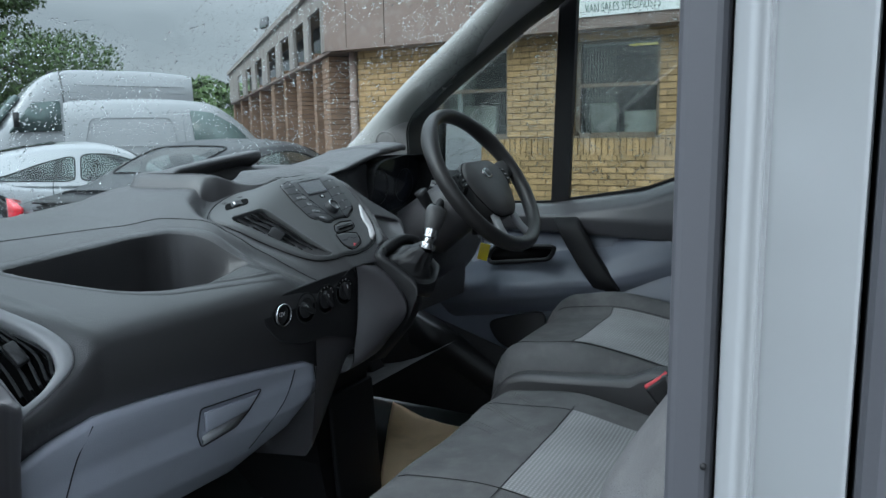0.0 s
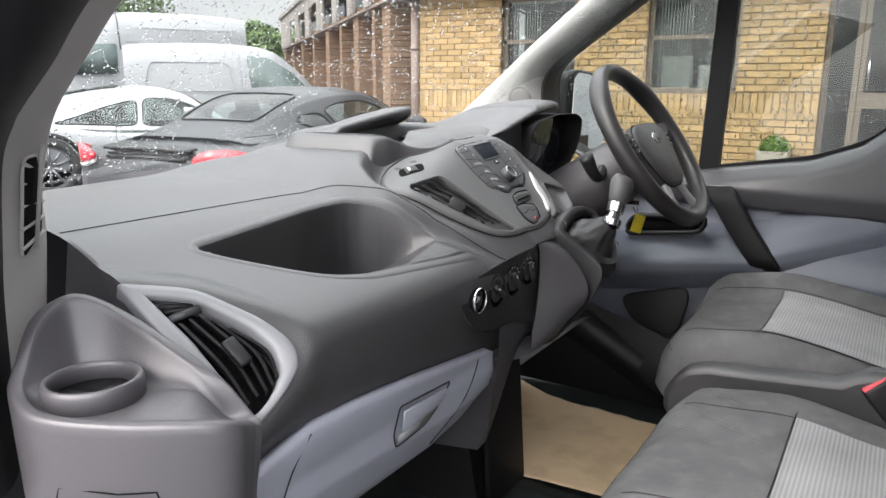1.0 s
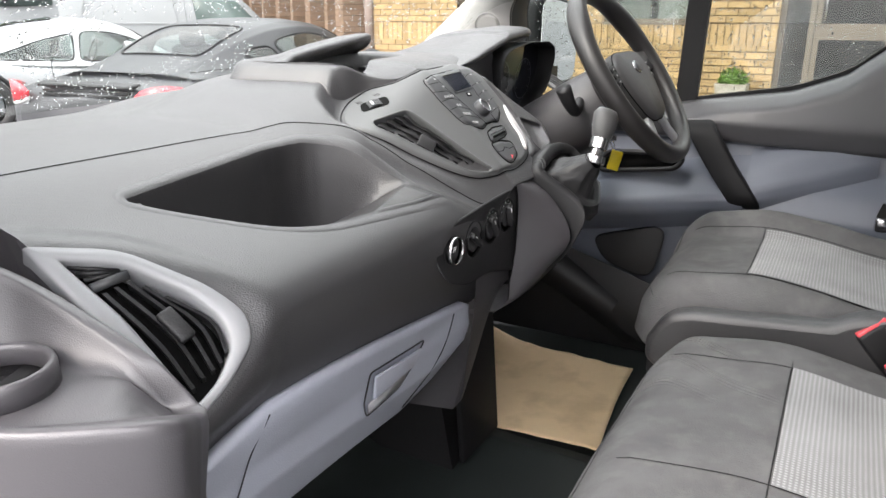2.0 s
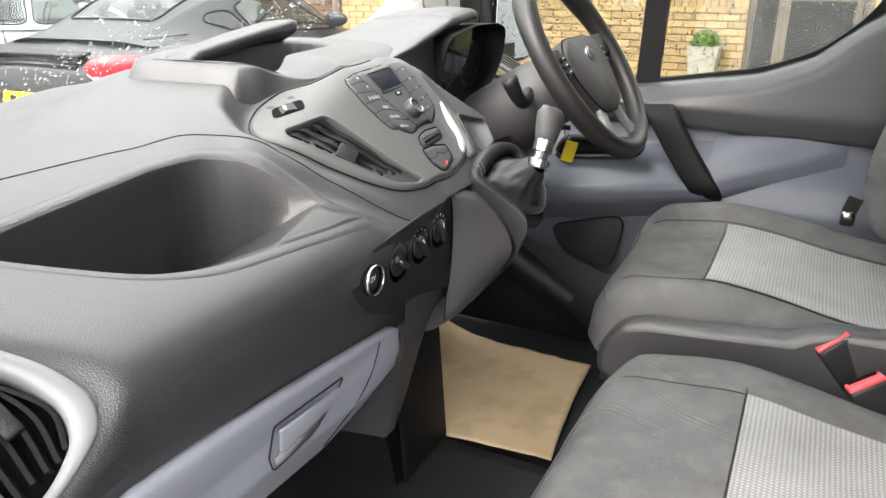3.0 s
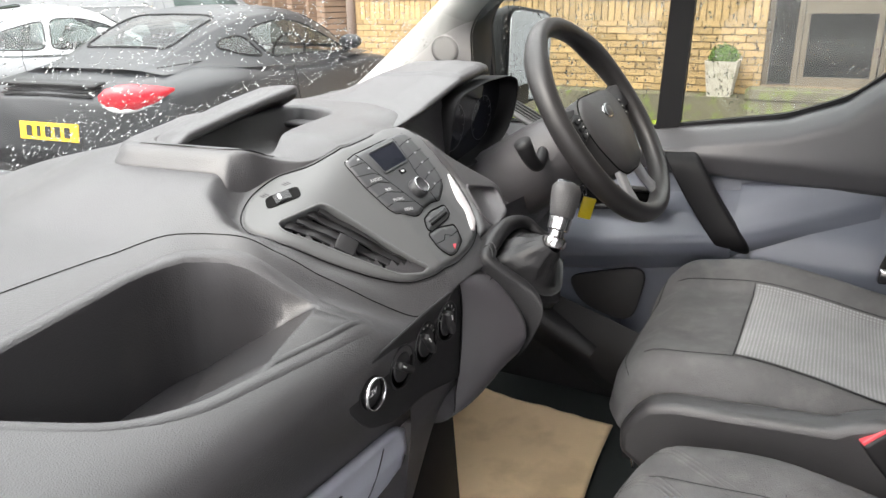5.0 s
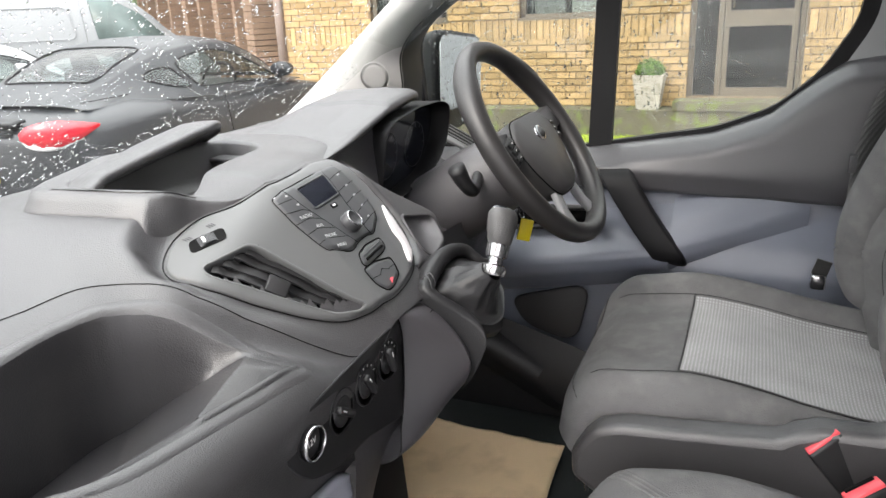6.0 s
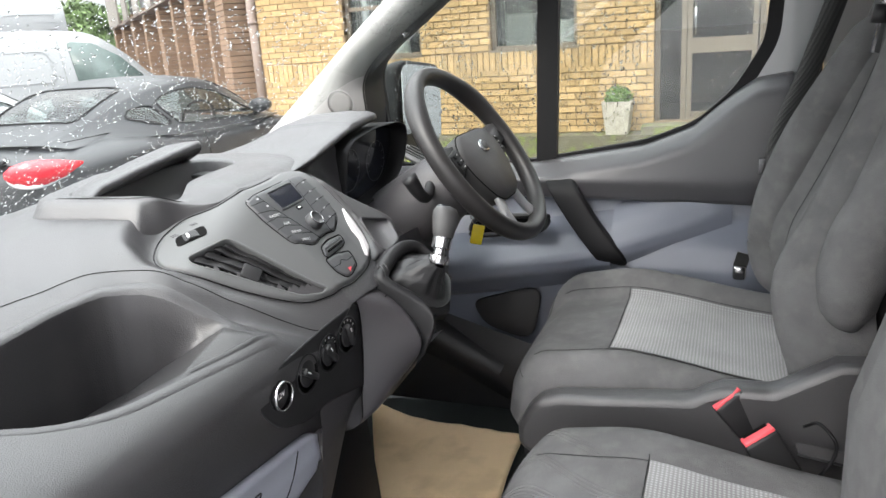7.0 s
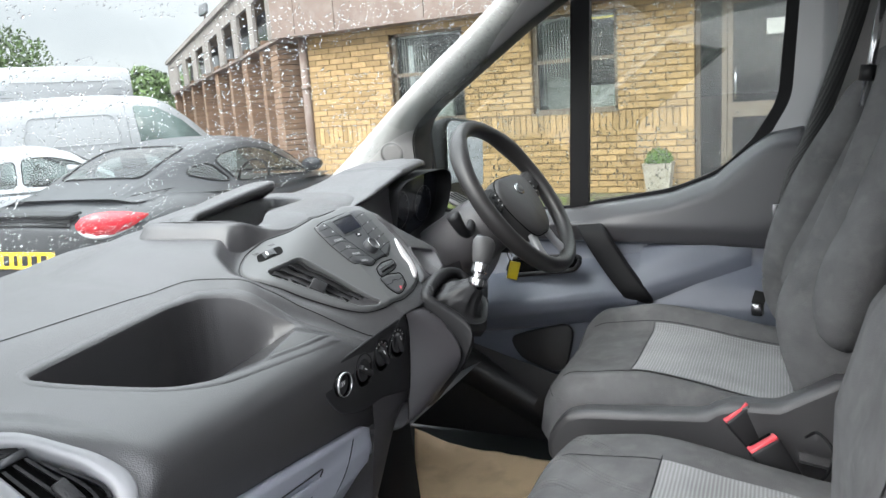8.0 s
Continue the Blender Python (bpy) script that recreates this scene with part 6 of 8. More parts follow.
into(gear, "boot", sheet(boot, 44, boot_n), M_LEATHER, "creased black leather boot")
ga = Vector((0.11, 0.47, 1)).normalized()
gm = Matrix.Translation(top_c) @ ga.to_track_quat("Z", "Y").to_matrix().to_4x4() @ Matrix.Scale(0.84, 4)
collar = into(gear, "collar", spun([(0.017, -0.006), (0.019, 0.0), (0.0185, 0.008), (0.012, 0.011), (0.0115, 0.020), (0.0165, 0.022), (0.0175, 0.040), (0.014, 0.042), (0.001, 0.042)], gm, 28), M_CHROME, "chrome collar")
keep_sharp(collar, 28)
kb = [(0.0, 0.040, 0.0155, 0.0155), (0.0, 0.045, 0.0180, 0.0185), (0.001, 0.058, 0.0200, 0.021), (0.002, 0.074, 0.0222, 0.024), (0.003, 0.085, 0.0218, 0.0245), (0.003, 0.093, 0.0170, 0.020), (0.002, 0.096, 0.008, 0.010)]
into(gear, "knob", loft([[gm @ Vector((dx + rx * math.cos(2 * math.pi * q / 20), ry * math.sin(2 * math.pi * q / 20), h)) for q in range(20)] for dx, h, rx, ry in kb]), M_KNOB, "grey grained leather knob")
into(gear, "knob_cap", loft([[gm @ Vector((0.006 + rx * math.cos(2 * math.pi * q / 20), 0.004 + ry * math.sin(2 * math.pi * q / 20), h)) for q in range(20)] for h, rx, ry in ((0.090, 0.0135, 0.0155), (0.0955, 0.012, 0.014), (0.097, 0.007, 0.009))]), M_SCREEN, "glossy black shift cap")
into(gear, "knob_band", tube([gm @ Vector(p) for p in ((0.010, 0.016, 0.0935), (0.018, 0.011, 0.088), (0.0215, 0.007, 0.075), (0.0195, 0.007, 0.058))], 0.0016, 8, n=14), M_CHROME, "chrome knob trim")
into(gear, "pod_body", loft([[Vector((x - 0.08, y0, z)), Vector((x - 0.012, y0 + 0.002, z)), Vector((x, (y0 + y1) / 2, z)), Vector((x - 0.012, y1 - 0.01, z)), Vector((x - 0.08, y1, z))] for x, y0, y1, z in ((-0.395, 0.105, 0.205, 1.165), (-0.378, 0.105, 0.190, 1.135), (-0.374, 0.100, 0.175, 1.10), (-0.392, 0.095, 0.165, 1.06), (-0.45, 0.090, 0.155, 0.99))]), M_BLACK, "dark gear console")


# ---- seats ----
def cushion_fn(x0, x1, y0, y1, top, bolster, front=0.86, near=1.0, corner=0.05):
    """Top and sides of a seat cushion: returns place(u, v), u front to back, v near to far with the sides."""
    def place(u, v):
        x = x0 + (x1 - x0) * u
        k = 2 * v - 1
        t = top + 0.02 * smoothstep(0.0, 0.45, u) - 0.045 * smoothstep(0.35, 1.0, u)
        roll = max(0.0, 1 - u / 0.16)
        t -= (1 - math.sqrt(max(0, 1 - roll**2))) * (top - front)
        edge = abs(k)
        y = (y0 + y1) / 2 + (y1 - y0) / 2 * (k if edge < 0.9 else math.copysign(0.9 + 0.1 * math.sin((edge - 0.9) / 0.1 * math.pi / 2), k))
        rise = bolster * (near if k < 0 else 1.0)
        z = t + rise * smoothstep(0.50, 0.80, edge) - rise * 0.4 * smoothstep(0.82, 0.9, edge)
        side = max(0.0, (edge - 0.84) / 0.16)
        z -= (1 - math.sqrt(max(0, 1 - side**2))) * (t - front + rise)
        z += 0.004 * noise.noise(Vector((x * 9, y * 9, 1.7)))
        pull = corner * max(0.0, 1 - u / 0.3) * edge**6
        return Vector((x + pull, y, z))
    return place


def patch_on(place, u0, u1, v0, v1, lift=0.0025):
    def f(a, b):
        return place(u0 + (u1 - u0) * a, v0 + (v1 - v0) * b) + Vector((0, 0, lift))
    return f


driver_seat = thing("driver_seat", "dark grey cloth driver seat with lighter check panel", "van seat", (0.0, 0.47, 0.64))
dcf = cushion_fn(-0.335, 0.17, 0.288, 0.705, 0.980, 0.040, 0.86, 0.15)
into(driver_seat, "cushion", sheet(dcf, 60, 60), M_CLOTH, "dark cloth cushion")
into(driver_seat, "cushion_base", box((0.46, 0.38, 0.08), (-0.06, 0.485, 0.85)), M_BLACK, "black seat pan", False)
into(driver_seat, "pedestal", box((0.40, 0.34, 0.22), (-0.02, 0.485, 0.72)), M_BLACK, "black seat pedestal", False)
into(driver_seat, "check_panel", sheet(patch_on(dcf, 0.37, 0.98, 0.085 + 0.03, 0.80), 30, 30), M_CHECK, "light grey check cloth panel")
for v in (0.105, 0.81):
    into(driver_seat, "seam", tube([dcf(0.10 + 0.88 * k / 30, v) + Vector((0, 0, 0.0015)) for k in range(31)], 0.0007, 5), M_BLACK)
into(driver_seat, "seam", tube([dcf(0.365, 0.105 + 0.705 * k / 20) + Vector((0, 0, 0.0015)) for k in range(21)], 0.0007, 5), M_BLACK)
into(driver_seat, "piping", tube([dcf(0.045, 0.06 + 0.88 * k / 20) + Vector((-0.001, 0, 0.0)) for k in range(21)], 0.0007, 5), M_BLACK)


def back_fn(front, half, yc, z0, z1, wing, depth, bulge=0.02):
    """A backrest: place(u, v), u from foot to top, v round its front from far edge to near edge."""
    def place(u, v):
        z = z0 + (z1 - z0) * u
        h = lerp(half, u)
        k = 2 * v - 1
        edge = abs(k)
        x = lerp(front, z) + bulge * 0.3 * math.sin(3 * u)
        x += wing * (1 - smoothstep(0.45, 0.72, edge))
        turn = max(0.0, (edge - 0.78) / 0.22)
        x += (1 - math.sqrt(max(0, 1 - turn**2))) * depth
        lid = max(0.0, (u - 0.93) / 0.07)
        x += (1 - math.sqrt(max(0, 1 - lid**2))) * depth * 0.6
        return Vector((x, yc - h * (k if edge < 0.9 else math.copysign(0.9 + 0.1 * math.sin((edge - 0.9) / 0.1 * math.pi / 2), k)), z))
    return place


dfront = [(0.92, 0.135), (0.96, 0.128), (1.0, 0.115), (1.03, 0.105), (1.06, 0.095), (1.09, 0.088), (1.12, 0.084), (1.145, 0.086), (1.17, 0.092), (1.195, 0.102), (1.22, 0.114), (1.275, 0.138), (1.355, 0.170), (1.413, 0.190), (1.523, 0.226), (1.60, 0.250)]
dhalf = [(0, 0.175), (0.12, 0.188), (0.25, 0.195), (0.5, 0.188), (0.75, 0.168), (0.9, 0.15), (1, 0.12)]
dbf = back_fn(dfront, dhalf, 0.475, 0.93, 1.57, 0.035, 0.13)
into(driver_seat, "backrest", sheet(dbf, 60, 60), M_CLOTH, "dark cloth backrest")
into(driver_seat, "back_panel", sheet(lambda u, v: dbf(0.06 + 0.80 * u, 0.30 + 0.40 * v) + Vector((-0.003, 0, 0.001)), 24, 20), M_CLOTH, "dark cloth centre panel")
into(driver_seat, "back_strip", sheet(lambda u, v: dbf(0.36 + 0.26 * u, 0.60 + 0.09 * v) + Vector((-0.0055, 0, 0.002)), 16, 8), M_CHECK, "light grey check cloth strip")
NEAR_ROLL = [(0.192, 0.280, 1.090), (0.184, 0.270, 1.120), (0.184, 0.266, 1.165), (0.197, 0.265, 1.217), (0.219, 0.268, 1.268), (0.236, 0.274, 1.318), (0.251, 0.282, 1.368), (0.266, 0.292, 1.425), (0.290, 0.315, 1.495)]
FAR_ROLL = [(0.155, 0.618, 1.010), (0.118, 0.630, 1.050), (0.104, 0.638, 1.110), (0.116, 0.638, 1.200), (0.155, 0.628, 1.310), (0.205, 0.612, 1.410), (0.232, 0.590, 1.470), (0.268, 0.565, 1.520)]
into(driver_seat, "side_bolster", tube(NEAR_ROLL, [0.010, 0.034, 0.044, 0.047, 0.046, 0.045, 0.043, 0.036, 0.010], 28, n=70), M_CLOTH, "dark cloth side bolster")
into(driver_seat, "side_bolster", tube(FAR_ROLL, [0.012, 0.036, 0.043, 0.044, 0.043, 0.040, 0.034, 0.012], 28, n=70), M_CLOTH, "dark cloth side bolster")
for v in (0.27, 0.73):
    into(driver_seat, "seam", tube([dbf(0.05 + 0.9 * k / 30, v) + Vector((-0.002, 0, 0)) for k in range(31)], 0.0007, 5), M_BLACK)
into(driver_seat, "back_shell", loft([[Vector((lerp(dfront, z) + 0.12, 0.475 - h, z)), Vector((lerp(dfront, z) + 0.16, 0.475, z)), Vector((lerp(dfront, z) + 0.12, 0.475 + h, z)), Vector((lerp(dfront, z) + 0.08, 0.475, z))] for z, h in ((0.93, 0.18), (1.2, 0.20), (1.45, 0.15), (1.55, 0.11))]), M_BLACK, "black seat shell")
for x, y, z in ((0.224, 0.43, 1.554), (0.257, 0.52, 1.555)):
    into(driver_seat, "headrest_post", rod((x - 0.012, y, z - 0.10), (x + 0.012, y, z + 0.08), 0.0065), M_CHROME, "chrome headrest post")
    into(driver_seat, "post_sleeve", rod((x - 0.009, y, z - 0.06), (x - 0.006, y, z - 0.035), 0.012), M_BLACK, "black post sleeve")
hr = into(driver_seat, "headrest", box((0.10, 0.24, 0.17), (0.261, 0.475, 1.714), Matrix.Rotation(radians(12), 4, "Y")), M_CLOTH, "dark cloth headrest")
soften(hr, 0.045, 5)
# plastic side cover of the driver's seat
COVER = [(-0.285, 0.895), (-0.268, 0.925), (-0.250, 0.945), (-0.215, 0.956), (-0.14, 0.962), (-0.015, 0.974), (0.0, 0.985), (0.03, 0.998), (0.095, 1.000), (0.135, 1.025), (0.175, 1.050), (0.24, 1.055), (0.25, 0.80), (-0.20, 0.80), (-0.285, 0.86)]
cov = into(driver_seat, "side_cover", slab([Vector((x, 0.236, z)) for x, z in COVER], (0, 0.048, 0)), M_PAD, "charcoal plastic side cover")
keep_sharp(cov)
soften(cov, 0.012, 3, 30)
into(driver_seat, "adjuster_wire", tube([(-0.262, 0.30, 0.845), (-0.275, 0.295, 0.83), (-0.27, 0.29, 0.80)], 0.003, 8, n=10), M_CHROME, "steel adjuster bar")

bench = thing("passenger_bench", "dark grey cloth double passenger seat with check panels", "van seat", (0.0, -0.28, 0.64))
bcf = cushion_fn(-0.268, 0.22, -0.700, 0.198, 0.950, 0.010, 0.83, 1.0, 0.06)
into(bench, "cushion", sheet(bcf, 60, 110), M_CLOTH, "dark cloth cushion")
into(bench, "seat_box", box((0.42, 0.80, 0.24), (0.01, -0.26, 0.745)), M_BLACK, "black seat box", False)
for y0, y1 in ((-0.215, 0.060), (-0.62, -0.33)):
    v0, v1 = (y0 + 0.70) / 0.898, (y1 + 0.70) / 0.898
    into(bench, "check_panel", sheet(patch_on(bcf, 0.435, 0.98, v0, v1), 30, 30), M_CHECK, "light grey check cloth panel")
    for v in (v0, v1):
        into(bench, "seam", tube([bcf(0.12 + 0.86 * k / 30, v) + Vector((0, 0, 0.0015)) for k in range(31)], 0.0007, 5), M_BLACK)
into(bench, "seam", tube([bcf(0.43, 0.08 + 0.78 * k / 30) + Vector((0, 0, 0.0015)) for k in range(31)], 0.0007, 5), M_BLACK)
into(bench, "piping", tube([bcf(0.05, 0.05 + 0.90 * k / 30) for k in range(31)], 0.0007, 5), M_BLACK)
for rows_ in ([(-0.262, 0.060), (-0.20, 0.045), (-0.12, -0.012), (-0.05, -0.045)], [(-0.262, -0.010), (-0.20, -0.018), (-0.13, -0.060)], [(-0.245, 0.130), (-0.17, 0.090), (-0.10, 0.045)]):
    for d in (0.0, 0.008, 0.016):
        into(bench, "cloth_fold", tube([bcf((x + 0.268) / 0.488, (y + d + 0.70) / 0.898) + Vector((0, 0, -0.0002)) for x, y, _ in spline([(x, y, 0) for x, y in rows_], 24)], [0.0004, 0.0018, 0.0016, 0.0004], 6), M_CLOTH)
bfront = [(0.90, 0.17), (0.964, 0.158), (1.088, 0.156), (1.156, 0.172), (1.223, 0.188), (1.325, 0.252), (1.50, 0.33), (1.60, 0.36)]
bbf = back_fn(bfront, [(0, 0.42), (0.3, 0.435), (0.8, 0.42), (1, 0.38)], -0.29, 0.91, 1.55, 0.012, 0.11)
into(bench, "backrest", sheet(bbf, 60, 90), M_CLOTH, "dark cloth backrest")
into(bench, "back_panel", sheet(lambda u, v: bbf(0.10 + 0.70 * u, 0.15 + 0.30 * v) + Vector((-0.003, 0, 0.001)), 24, 20), M_CLOTH, "dark cloth panel")
into(bench, "back_shell", box((0.06, 0.80, 0.55), (0.40, -0.29, 1.22)), M_BLACK, "black seat shell", False)

# buckles and belts
def buckle(at, lean):
    b = thing("belt_buckle", "black seat belt buckle with red release button", "belt buckle", at, group="buckles between the seats")
    up = Vector(lean).normalized()
    wide = Vector((0.86, 0.36, 0.36))
    wide = (wide - up * wide.dot(up)).normalized()
    m = Matrix((wide, up.cross(wide), up)).transposed().to_4x4()
    soften(part("body", box((0.050, 0.026, 0.092), (0, 0, 0), m @ Matrix.Translation((0, 0, -0.046))), M_BLACK, b), 0.005, 3)
    soften(part("release_button", box((0.046, 0.020, 0.012), (0, 0, 0), m @ Matrix.Translation((0, 0, -0.002))), M_RED, b, "red release button"), 0.002)
    part("tongue_slot", box((0.036, 0.004, 0.006), (0, 0, 0), m @ Matrix.Translation((0, 0.006, 0.0035))), M_VOID, b, "dark slot", False)
    part("stalk", box((0.030, 0.010, 0.09), (0, 0, 0), m @ Matrix.Translation((0, 0, -0.12))), M_RUBBER, b, "black stalk", False)
    return b


buckle((0.033, 0.243, 0.982), (-0.62, -0.10, 0.78))
buckle((0.075, 0.178, 0.963), (-0.50, -0.05, 0.86))
wire = thing("belt_wiring", "loose dark wire and steel bracket between the seats", "wire", (0.14, 0.20, 0.9))
into(wire, "wire", tube([(0.135, 0.215, 0.965), (0.15, 0.19, 0.985), (0.17, 0.175, 0.965), (0.165, 0.18, 0.93), (0.15, 0.19, 0.90)], 0.0025, 8, n=24), M_RUBBER, "black wire")
into(wire, "bracket", box((0.08, 0.03, 0.004), (0.165, 0.195, 0.935), Matrix.Rotation(radians(8), 4, "Y")), M_CHROME, "steel bracket", False)


def strap_belt(points, width, across, bm=None):
    return sheet(lambda u, v: spline(points, 30)[round(u * 30)] + Vector(across) * (v - 0.5) * width, 30, 2)


pb = thing("seat_belt", "black seat belt with silver tongue on the bench", "seat belt", (0.2, -0.3, 1.1))
thick(into(pb, "webbing", strap_belt([(0.30, -0.33, 1.42), (0.235, -0.345, 1.29), (0.185, -0.36, 1.19), (0.150, -0.375, 1.05), (0.16, -0.385, 0.96)], 0.046, (0, 0.9, 0.25)), M_BELT, "black webbing"), 0.002)
soften(into(pb, "tongue", box((0.012, 0.05, 0.03), (0.205, -0.335, 1.245), Matrix.Rotation(radians(30), 4, "Y")), M_RUBBER, "black tongue grip"), 0.004)
soften(into(pb, "tongue_plate", box((0.003, 0.016, 0.030), (0.184, -0.318, 1.222), Matrix.Rotation(radians(40), 4, "Y") @ Matrix.Rotation(radians(-25), 4, "X")), M_CHROME, "steel tongue plate"), 0.001)
db = thing("seat_belt", "black seat belt hanging by the driver door pillar", "seat belt", (0.18, 0.82, 1.2))
thick(into(db, "webbing", strap_belt([(0.26, 0.84, 1.80), (0.225, 0.835, 1.62), (0.165, 0.82, 1.42), (0.115, 0.78, 1.28), (0.10, 0.74, 1.10)], 0.05, (0.8, -0.5, 0.2)), M_BELT, "black webbing"), 0.002)
into(db, "tongue_plate", box((0.012, 0.02, 0.03), (0.085, 0.748, 1.235)), M_CHROME, "steel tongue", False)
db2 = thing("belt_buckle", "grey lower belt anchor beside the driver seat", "belt buckle", (0.052, 0.73, 1.02))
soften(part("body", box((0.026, 0.02, 0.030)), M_CHROME, db2, "steel anchor cover"), 0.006)
part("webbing", box((0.026, 0.004, 0.03), (0.004, 0.0, 0.026), Matrix.Rotation(radians(15), 4, "Y")), M_BELT, db2, "black webbing", False)

# ---- cab floor things ----
card = thing("cardboard_mat", "brown cardboard floor protector, creased", "floor mat", (-0.55, 0.45, 0.62))
def card_fn(u, v):
    a = Vector((-0.765, 0.645)).lerp(Vector((-0.38, 0.645)), v)
    b = Vector((-0.568, 0.262)).lerp(Vector((-0.36, 0.282)), v)
    p = b.lerp(a, u)
    p.x -= 0.012 * math.sin(2.2 * u)
    return Vector((p.x, p.y, 0.632 + 0.05 * smoothstep(-0.62, -0.85, p.x) + 0.006 * noise.noise(Vector((p.x * 7, p.y * 7, 0))) + 0.004 * noise.noise(Vector((p.x * 30, p.y * 12, 3)))))
thick(into(card, "sheet", sheet(card_fn, 40, 30), M_CARD), 0.002)
mat = thing("rubber_mat", "black rubber mat in the passenger footwell", "floor mat", (-0.5, -0.2, 0.62))
thick(into(mat, "sheet", sheet(lambda u, v: Vector((-0.95 + 0.65 * u, -0.66 + 0.92 * v, 0.622 + 0.16 * smoothstep(-0.72, -0.98, -0.95 + 0.65 * u) + 0.004 * noise.noise(Vector((u * 9, v * 9, 5))))), 30, 30), M_MAT), 0.006)
tun = thing("console_leg", "black plastic leg under the centre of the dashboard", "console", (-0.62, 0.20, 0.62))
into(tun, "leg", loft([[Vector((x0, y0, z)), Vector((x1, y0, z)), Vector((x1 - 0.01, y1, z)), Vector((x0, y1, z))] for x0, x1, y0, y1, z in ((-0.95, -0.575, 0.10, 0.285, 0.62), (-0.95, -0.60, 0.10, 0.275, 0.75), (-0.95, -0.58, 0.05, 0.26, 0.90), (-0.95, -0.54, 0.02, 0.25, 1.0))]), M_RUBBER, "", False)
soften(into(tun, "rear_face", box((0.012, 0.15, 0.26), (-0.572, 0.185, 0.765), Matrix.Rotation(radians(-4), 4, "Y")), M_RUBBER, "black rear cover"), 0.005)
ped = thing("pedal_box", "black footwell moulding with pedals", "pedals", (-0.85, 0.55, 0.62))
into(ped, "side_moulding", loft([[Vector((x, y, z)), Vector((x, y + 0.06, z)), Vector((x, y + 0.06, z - 0.09)), Vector((x, y, z - 0.09))] for x, y, z in ((-0.75, 0.70, 0.92), (-0.62, 0.73, 0.85), (-0.45, 0.76, 0.74), (-0.30, 0.78, 0.68))]), M_BLACK, "black sill moulding")
# added black sheet: paints the shade over the foot of the door
into(ped, "shade_sheet", sheet(lambda u, v: Vector((-1.05 + 0.72 * u, 0.775 - 0.02 * math.sin(math.pi * v), 0.62 + (0.38 - 0.22 * u) * v)), 12, 6), M_BLACK, "black sheet standing in for the footwell shade beside the pedals")
for y in (0.40, 0.50, 0.60):
    soften(into(ped, "pedal", box((0.02, 0.06, 0.07), (-0.80, y, 0.78), Matrix.Rotation(radians(-35), 4, "Y")), M_RUBBER, "black rubber pedal"), 0.004)
    into(ped, "pedal_arm", rod((-0.81, y, 0.80), (-0.92, y, 1.02), 0.008), M_BLACK, "black pedal arm")

# outside mirror of the driver's door
mir = thing("door_mirror", "black van door mirror with wet glass", "door mirror", (-0.80, 1.10, 1.35))
MM = Matrix.Rotation(radians(-18), 4, "Z")
def mir_ring(s, x):
    return [MM @ Vector((x, p.x * s, p.y * s)) for p in rounded([Vector(q) for q in ((-0.085, -0.125), (0.085, -0.115), (0.10, 0.10), (-0.075, 0.125))], 0.035, 5)]
part("housing", loft([mir_ring(0.5, -0.09), mir_ring(0.9, -0.06), mir_ring(1.0, 0.0), mir_ring(1.0, 0.02), mir_ring(0.94, 0.022)]), M_BLACK, mir, "black mirror housing")
part("mirror_glass", slab([p + MM @ Vector((0.003, 0, 0)) for p in mir_ring(0.92, 0.022)], MM @ Vector((0.003, 0, 0))), M_MIRROR, mir, "mirror glass", False)
part("mirror_arm", box((0.06, 0.16, 0.05), (0.01, -0.12, -0.09)), M_BLACK, mir, "black mirror arm", False)
smoothed(into(driver_seat, "headrest", loft([[Vector((0.285 + 0.05 * math.cos(2 * math.pi * q / 16) * s + 0.02 * (z - 1.64), 0.475 + 0.13 * math.sin(2 * math.pi * q / 16) * s, z)) for q in range(16)] for s, z in ((0.7, 1.635), (1.0, 1.655), (1.05, 1.72), (1.0, 1.80), (0.6, 1.83))]), M_CLOTH, "dark cloth headrest"), 1)

# ---- outside: ground ----
def ground_z(x, y):
    return GROUND + 0.006 * noise.noise(Vector((x * 0.4, y * 0.4, 0)))


gbm = bmesh.new()
xs = [-400, -120, -50, -30, -22] + [-18 + 0.75 * k for k in range(37)] + [12, 18, 30, 60, 150, 400]
ys = [-400, -120, -40, -15, -8, -4] + [-2 + 0.5 * k for k in range(20)] + [9, 11, 14, 18, 25, 40, 80, 160, 400]
gv = [[gbm.verts.new((x, y, ground_z(x, y))) for y in ys] for x in xs]
for i in range(len(xs) - 1):
    for j in range(len(ys) - 1):
        gbm.faces.new((gv[i][j], gv[i + 1][j], gv[i + 1][j + 1], gv[i][j + 1]))
tagged(link("ground", gbm, M_ASPHALT), "wet grey asphalt car park", "ground", kind="structure")

# ---- the brick office building ----
FY, BASE, SOFFIT = 7.70, 0.405, 2.62
BX0, BX1 = -5.80, 5.5
# openings: x from, x to, z from, z to
OPEN = [(-4.54, -3.51, 1.37, 2.52), (-2.63, -1.61, 1.37, 2.52), (-0.775, 0.335, 0.50, 2.52), (1.75, 2.77, 1.37, 2.52)]
CH, BL = 0.075, 0.225


def in_open(x, z, m=0.0):
    return any(a - m < x < b + m and c - m < z < d + m for a, b, c, d in OPEN)


